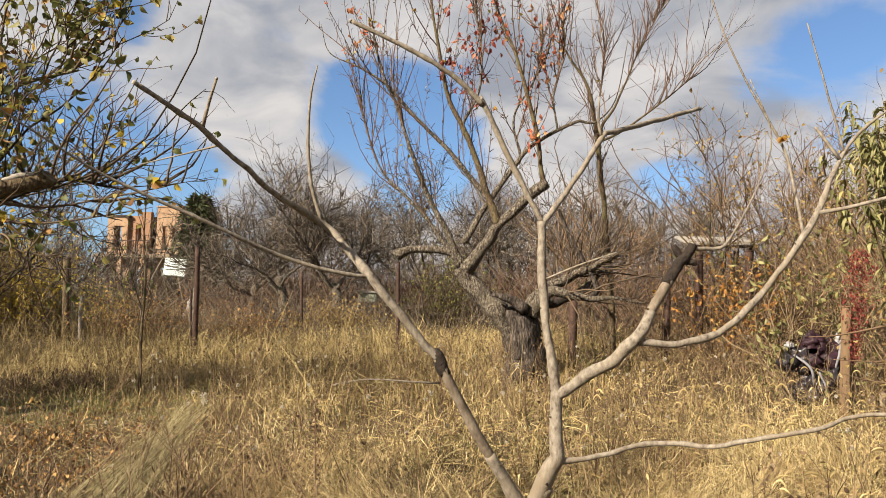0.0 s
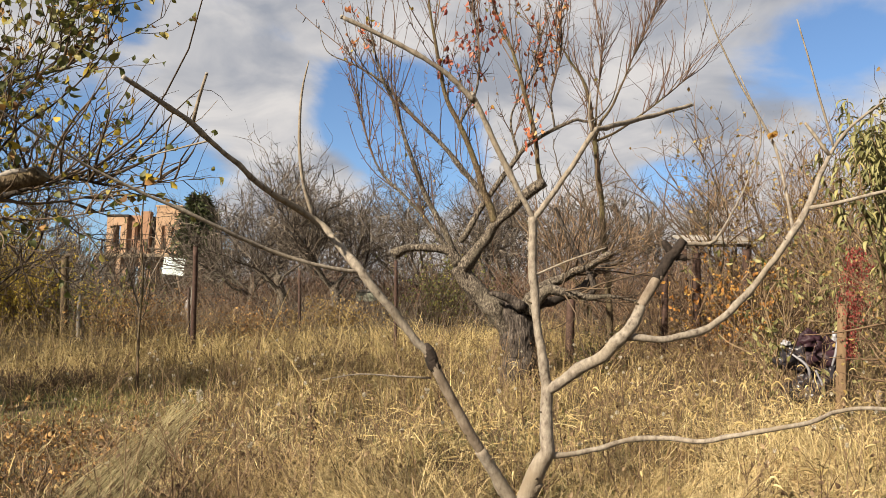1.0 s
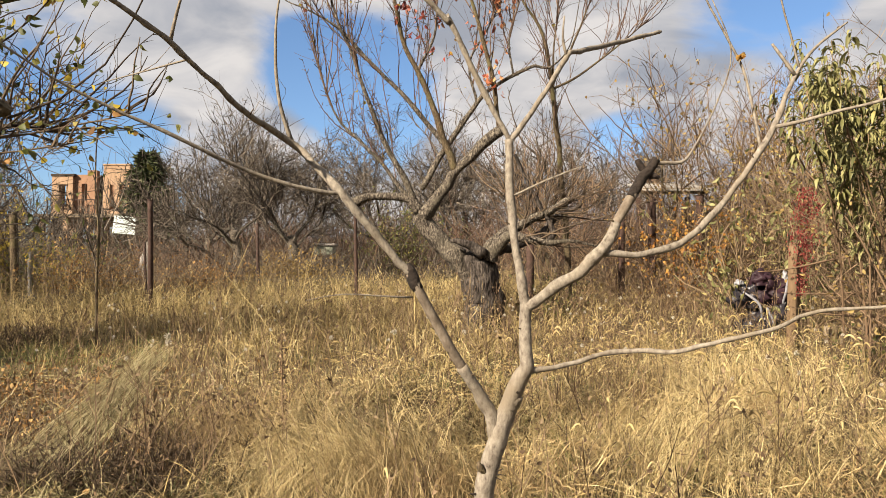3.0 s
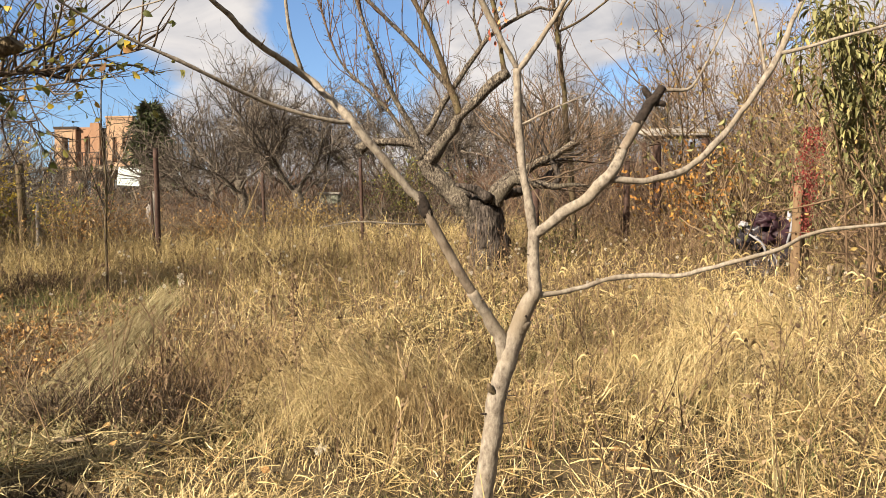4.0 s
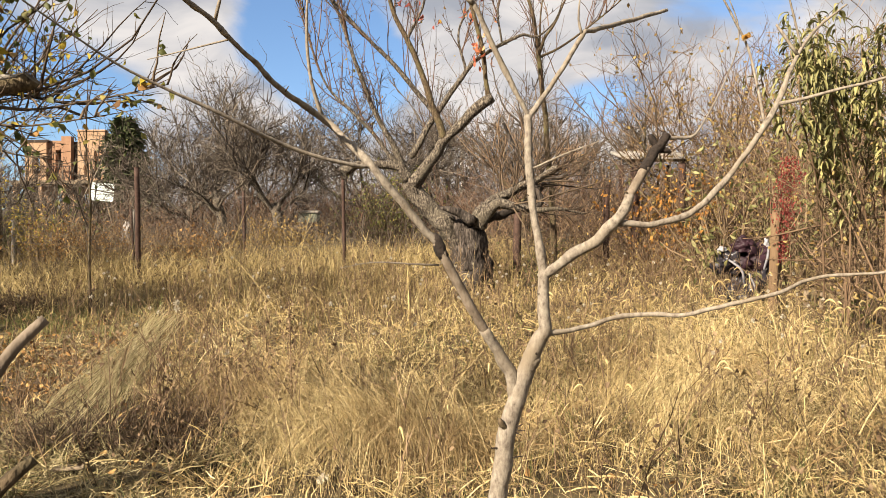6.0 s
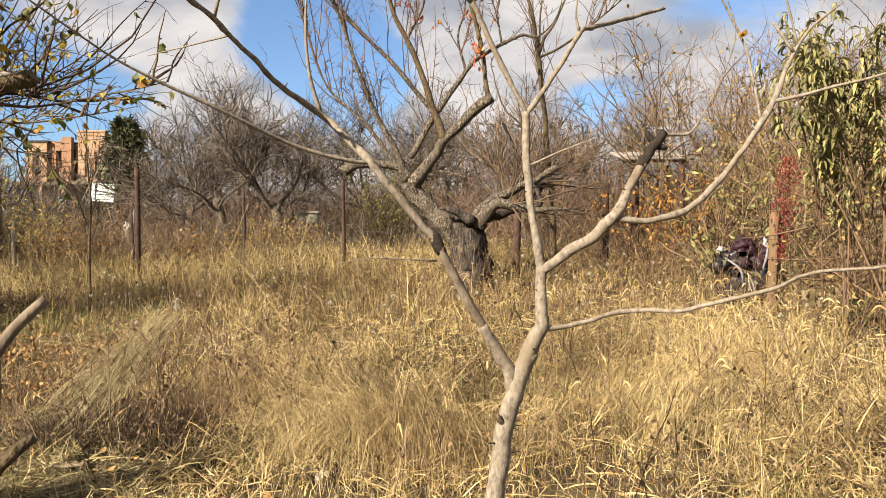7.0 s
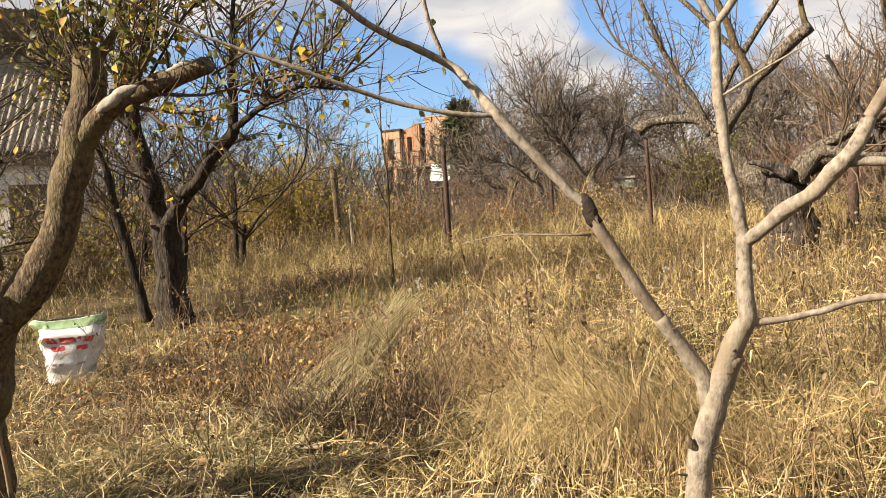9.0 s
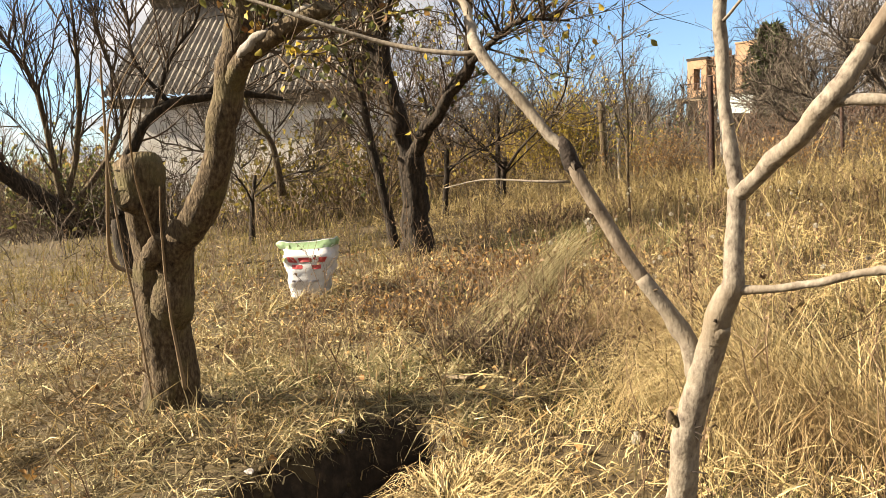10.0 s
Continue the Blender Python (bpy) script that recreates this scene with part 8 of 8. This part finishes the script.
def build_clods():
    rng = np.random.default_rng(512)
    n = 420
    x, y = rng.normal(-1.05, 0.34, n), rng.normal(2.75, 0.38, n)
    c = np.stack([x, y, ground_z(x, y)], 1)
    r = rng.uniform(0.006, 0.028, n) * rng.uniform(0.5, 1.2, n)
    q = np.linspace(0, np.pi, 5)
    ax = unit(rng.normal(0, 1, (n, 3)))
    pts = c[:, None] + ax[:, None] * (-np.cos(q)[None] * r[:, None])[:, :, None]
    rad = np.maximum(np.sin(q), 0.15)[None] * r[:, None] * rng.uniform(0.6, 1.1, (n, 5))
    V, F = tubes(pts, rad, 6)
    V = V + rng.normal(0, 0.002, V.shape)
    ob = mesh_part("soil_clods", V, [F], M_SOIL)
    tagged(ob, "crumbled soil clods round the dug hole", "soil", kind="stuff")
    # loose lumps and roots in the hole
    n = 260
    x, y = rng.normal(-1.27, 0.30, n), rng.normal(2.62, 0.42, n)
    ok = hole_depth(x, y) > 0.3
    x, y = x[ok], y[ok]
    n = len(x)
    c = np.stack([x, y, ground_z(x, y)], 1)
    r = rng.uniform(0.006, 0.022, n)
    ax = unit(rng.normal(0, 1, (n, 3)))
    pts = c[:, None] + ax[:, None] * (-np.cos(q)[None] * r[:, None])[:, :, None]
    V, F = tubes(pts, np.maximum(np.sin(q), 0.15)[None] * r[:, None] * rng.uniform(0.6, 1.1, (n, 5)), 7)
    V = V + rng.normal(0, 0.004, V.shape)
    # these lumps share the hole's painted shade
    ob = mesh_part("hole_clods", V, [F], M_SHADEDSOIL)
    tagged(ob, "lumps of earth in the hole, coloured dark for its shade", "soil", kind="stuff")
    c = [(-1.72, 3.05), (-1.35, 3.28), (-1.62, 2.55)]
    for k, (px_, py_) in enumerate(c):
        bm = bmesh.new()
        bmesh.ops.create_icosphere(bm, subdivisions=2, radius=1)
        for v in bm.verts:
            v.co = Vector((v.co.x * 0.024, v.co.y * 0.015, v.co.z * 0.010)) * (1 + 0.5 * noise.noise(v.co * 1.5 + Vector((k, 0, 0))))
        ob = part("pale_scrap", bm, M_WHITEBAG)
        ob.location = laid((px_, py_, float(ground_z(px_, py_)) + 0.02))
        tagged(ob, "small pale dry scrap lying by the hole", "scrap")


build_clods()


bs = thing("board_scrap", (-1.76, 3.80, float(ground_z(-1.76, 3.80))), "pale flat board scrap lying on the soil", "board")
box("board", (0.15, 0.07, 0.014), (0, 0, 0.028), M_POSTWOOD, bs, bevel=0.004, turn=(4, -3, 12))


def build_litter():
    rng = np.random.default_rng(520)
    xy = np.concatenate([scatter(rng, 2300, 2.0, 9.5, 15, 84), scatter(rng, 600, 2.0, 9.5, -36, 20), rng.normal(0, 1, (1900, 2)) * np.array([0.9, 0.9]) + np.array([-3.3, 6.0])])
    z = ground_z(xy[:, 0], xy[:, 1]) + rng.uniform(0.0, 0.05, len(xy))
    pos = np.stack([xy[:, 0], xy[:, 1], z], 1)
    V, F = leaves(rng, pos, rng.uniform(0.022, 0.055, len(pos)), rng.normal(0, 1, (len(pos), 3)) * np.array([1, 1, 0.15]), 0.6, 0.7, 0.4, 0.0)
    ob = mesh_part("leaf_litter", V, [F], M_LITTER)
    tagged(ob, "fallen brown and ochre leaves on the ground", "leaves", kind="stuff")


build_litter()


def build_weeds():
    """Branching dead weeds with small seed clusters."""
    rng = np.random.default_rng(530)
    xy = scatter(rng, 2500, 2.6, 10.5, -36, 80)
    xy = xy[keep_clear(xy)]
    t = tall(xy)
    xy = xy[rng.uniform(0, 1, len(xy)) < 0.25 + 0.75 * t]
    extra = np.stack([rng.normal(-1.6, 0.35, 60), rng.normal(4.3, 0.2, 60)], 1)
    xy = np.concatenate([xy, extra])
    n = len(xy)
    z = ground_z(xy[:, 0], xy[:, 1])
    d = unit(np.stack([rng.normal(0, 0.25, n), rng.normal(0, 0.25, n), np.ones(n)], 1))
    ln = rng.uniform(0.3, 0.72, n)
    pts = [np.stack([xy[:, 0], xy[:, 1], z - 0.02], 1)]
    for s in range(5):
        d = unit(d + rng.normal(0, 0.08, (n, 3)))
        pts.append(pts[-1] + d * (ln / 5)[:, None])
    a = np.stack(pts, 1)
    b = sprout(rng, a, n * 6, 0.3, 1.0, 0.15, 0.4, 0.7, 0.2, 3, crook=0.14)
    V, F = join(tubes(a, taper(a, 0.0026, 0.0012, rng), 3), ribbons(b, taper(b, 0.0018, 0.0010, rng), rng))
    ob = mesh_part("dead_weeds", V, [F], M_WEED)
    tagged(ob, "thin branching dead brown weeds", "weeds", kind="stuff")
    pos, dr = on_lines(rng, b, 6200, 0.3, 1)
    V, F = leaves(rng, pos, rng.uniform(0.010, 0.032, len(pos)), dr, 0.6, 0.8, 0.5, 0.3)
    ob = mesh_part("weed_seeds", V, [F], M_WEED)
    tagged(ob, "shrivelled seed clusters of dead weeds", "weeds", kind="stuff")
    # foxtail heads arching over in the right-hand grass
    xy = np.concatenate([scatter(rng, 200, 3.0, 8.0, -36, 10), np.stack([rng.uniform(0.7, 3.0, 90), rng.uniform(3.6, 6.8, 90)], 1)])
    z = ground_z(xy[:, 0], xy[:, 1]) + (0.20 + 0.28 * tall(xy)) * rng.uniform(0.8, 1.25, len(xy))
    az = rng.normal(0.3, 1.6, len(xy))
    out = np.stack([np.cos(az), np.sin(az), 0 * az], 1)
    p = np.linspace(0, 1, 6)
    L = np.concatenate([rng.uniform(0.04, 0.065, len(xy) - 90), rng.uniform(0.055, 0.085, 90)])
    pts = np.stack([xy[:, 0], xy[:, 1], z], 1)[:, None] + out[:, None] * (L[:, None] * p)[:, :, None] + UPV * (L[:, None] * rng.uniform(0.1, 0.8, (len(xy), 1)) * np.sin(p * 3.0))[:, :, None]
    rad = np.array([0.0014, 0.0055, 0.0075, 0.0075, 0.006, 0.0018])[None] * (L / 0.075)[:, None] * rng.uniform(0.7, 1.1, (len(xy), 1))
    V1 = tubes(pts, rad, 5)
    foot = np.stack([xy[:, 0] - 0.03 * out[:, 0], xy[:, 1], ground_z(xy[:, 0], xy[:, 1])], 1)
    q = np.linspace(0, 1, 4)[:, None]
    stalk = foot[:, None] * (1 - q) + pts[:, :1] * q
    V2 = tubes(stalk, np.full(stalk.shape[:2], 0.0012), 3)
    V, F = join(V1, V2)
    ob = mesh_part("foxtail_grass", V, [F], M_FIELD)
    tagged(ob, "arching pale foxtail seed heads", "grass", kind="stuff")


build_weeds()


def build_puffs():
    """White fluffy seed heads on thin stalks."""
    rng = np.random.default_rng(540)
    near = [(-1.49, 4.60, 0.70), (-1.50, 4.63, 0.66), (-1.31, 4.9, 0.35), (-0.52, 3.46, 0.10), (-0.50, 3.44, 0.12), (-0.35, 5.6, 0.55), (0.1, 6.2, 0.45)]
    far = scatter(rng, 150, 4.5, 9.5, -30, 30)
    pts = near + [(x, y, float(ground_z(x, y)) + rng.uniform(0.25, 0.6)) for x, y in far]
    n = len(pts)
    c = np.array(pts)
    r = np.concatenate([np.full(len(near), 0.019), rng.uniform(0.008, 0.016, n - len(near))])
    k = 18
    d = unit(rng.normal(0, 1, (n, k, 3)))
    st = np.repeat(c[:, None], k, 1)
    en = st + d * r[:, None, None]
    lines = np.stack([st, st * 0.4 + en * 0.6, en], 2).reshape(-1, 3, 3)
    rad = np.tile(np.array([0.001, 0.0025, 0.0050]), (len(lines), 1))
    V1 = tubes(lines, rad, 3)
    foot = c.copy()
    foot[:, 2] = ground_z(c[:, 0], c[:, 1])
    foot[:, 0] += rng.normal(0, 0.05, n)
    q = np.linspace(0, 1, 4)[:, None]
    stalk = foot[:, None] * (1 - q) + c[:, None] * q
    V, F = V1
    ob = mesh_part("seed_puffs", V, [F], M_FLUFF)
    V, F = tubes(stalk, np.full(stalk.shape[:2], 0.0013), 3)
    st_ob = mesh_part("puff_stalks", V, [F], M_WEED)
    tagged(st_ob, "thin dry stalks of the fluffy seed heads", "weeds", kind="stuff")
    tagged(ob, "white fluffy seed heads on dry stalks", "seed heads", kind="stuff")


build_puffs()


def build_straw_sheaf():
    """Tall stalks blown over into a slanting sheaf."""
    rng = np.random.default_rng(550)
    n = 330
    top = np.array([-1.50, 4.62, 0.66]) + rng.normal(0, 1, (n, 3)) * np.array([0.05, 0.06, 0.05])
    foot = np.array([-2.05, 4.28, 0.03]) + rng.normal(0, 1, (n, 3)) * np.array([0.15, 0.12, 0.01])
    u = rng.uniform(0.55, 1.0, n)[:, None]
    top = foot * (1 - u) + top * u
    p = np.linspace(0, 1, 6)
    pts = foot[:, None] * (1 - p)[None, :, None] + top[:, None] * p[None, :, None]
    pts[:, :, 2] += (0.05 * np.sin(p * np.pi))[None] * rng.uniform(-1, 1.5, (n, 1))
    pts[:, 1:] += rng.normal(0, 0.016, (n, 5, 3))
    V, F = tubes(pts, taper(pts, 0.0015, 0.0008, rng), 3)
    ob = mesh_part("slanting_straw", V, [F], M_TRODDEN)
    tagged(ob, "sheaf of tall dry stalks blown over", "grass", kind="stuff")
    # tall dark dock stalk
    s = thing("dock_stalk", (-0.83, 4.44, 0.0), "upright dark brown dock stalk gone to seed", "weed")
    c = [(-0.83, 4.44, -0.02, 0.006), (-0.83, 4.44, 0.35, 0.005), (-0.825, 4.44, 0.72, 0.003)]
    limb("stem", c, M_WEED, s, 6, 0.05)
    pos, dr = on_lines(rng, line_rows([c]), 190, 0.25, 0.98)
    pos = pos + rng.normal(0, 0.016, pos.shape)
    V, F = leaves(rng, pos, rng.uniform(0.010, 0.022, len(pos)), dr, 0.8, 0.8, 0.4, 0.3)
    mesh_part("seed_spike", V, [F], M_WEED, s, kind="stuff")


build_straw_sheaf()
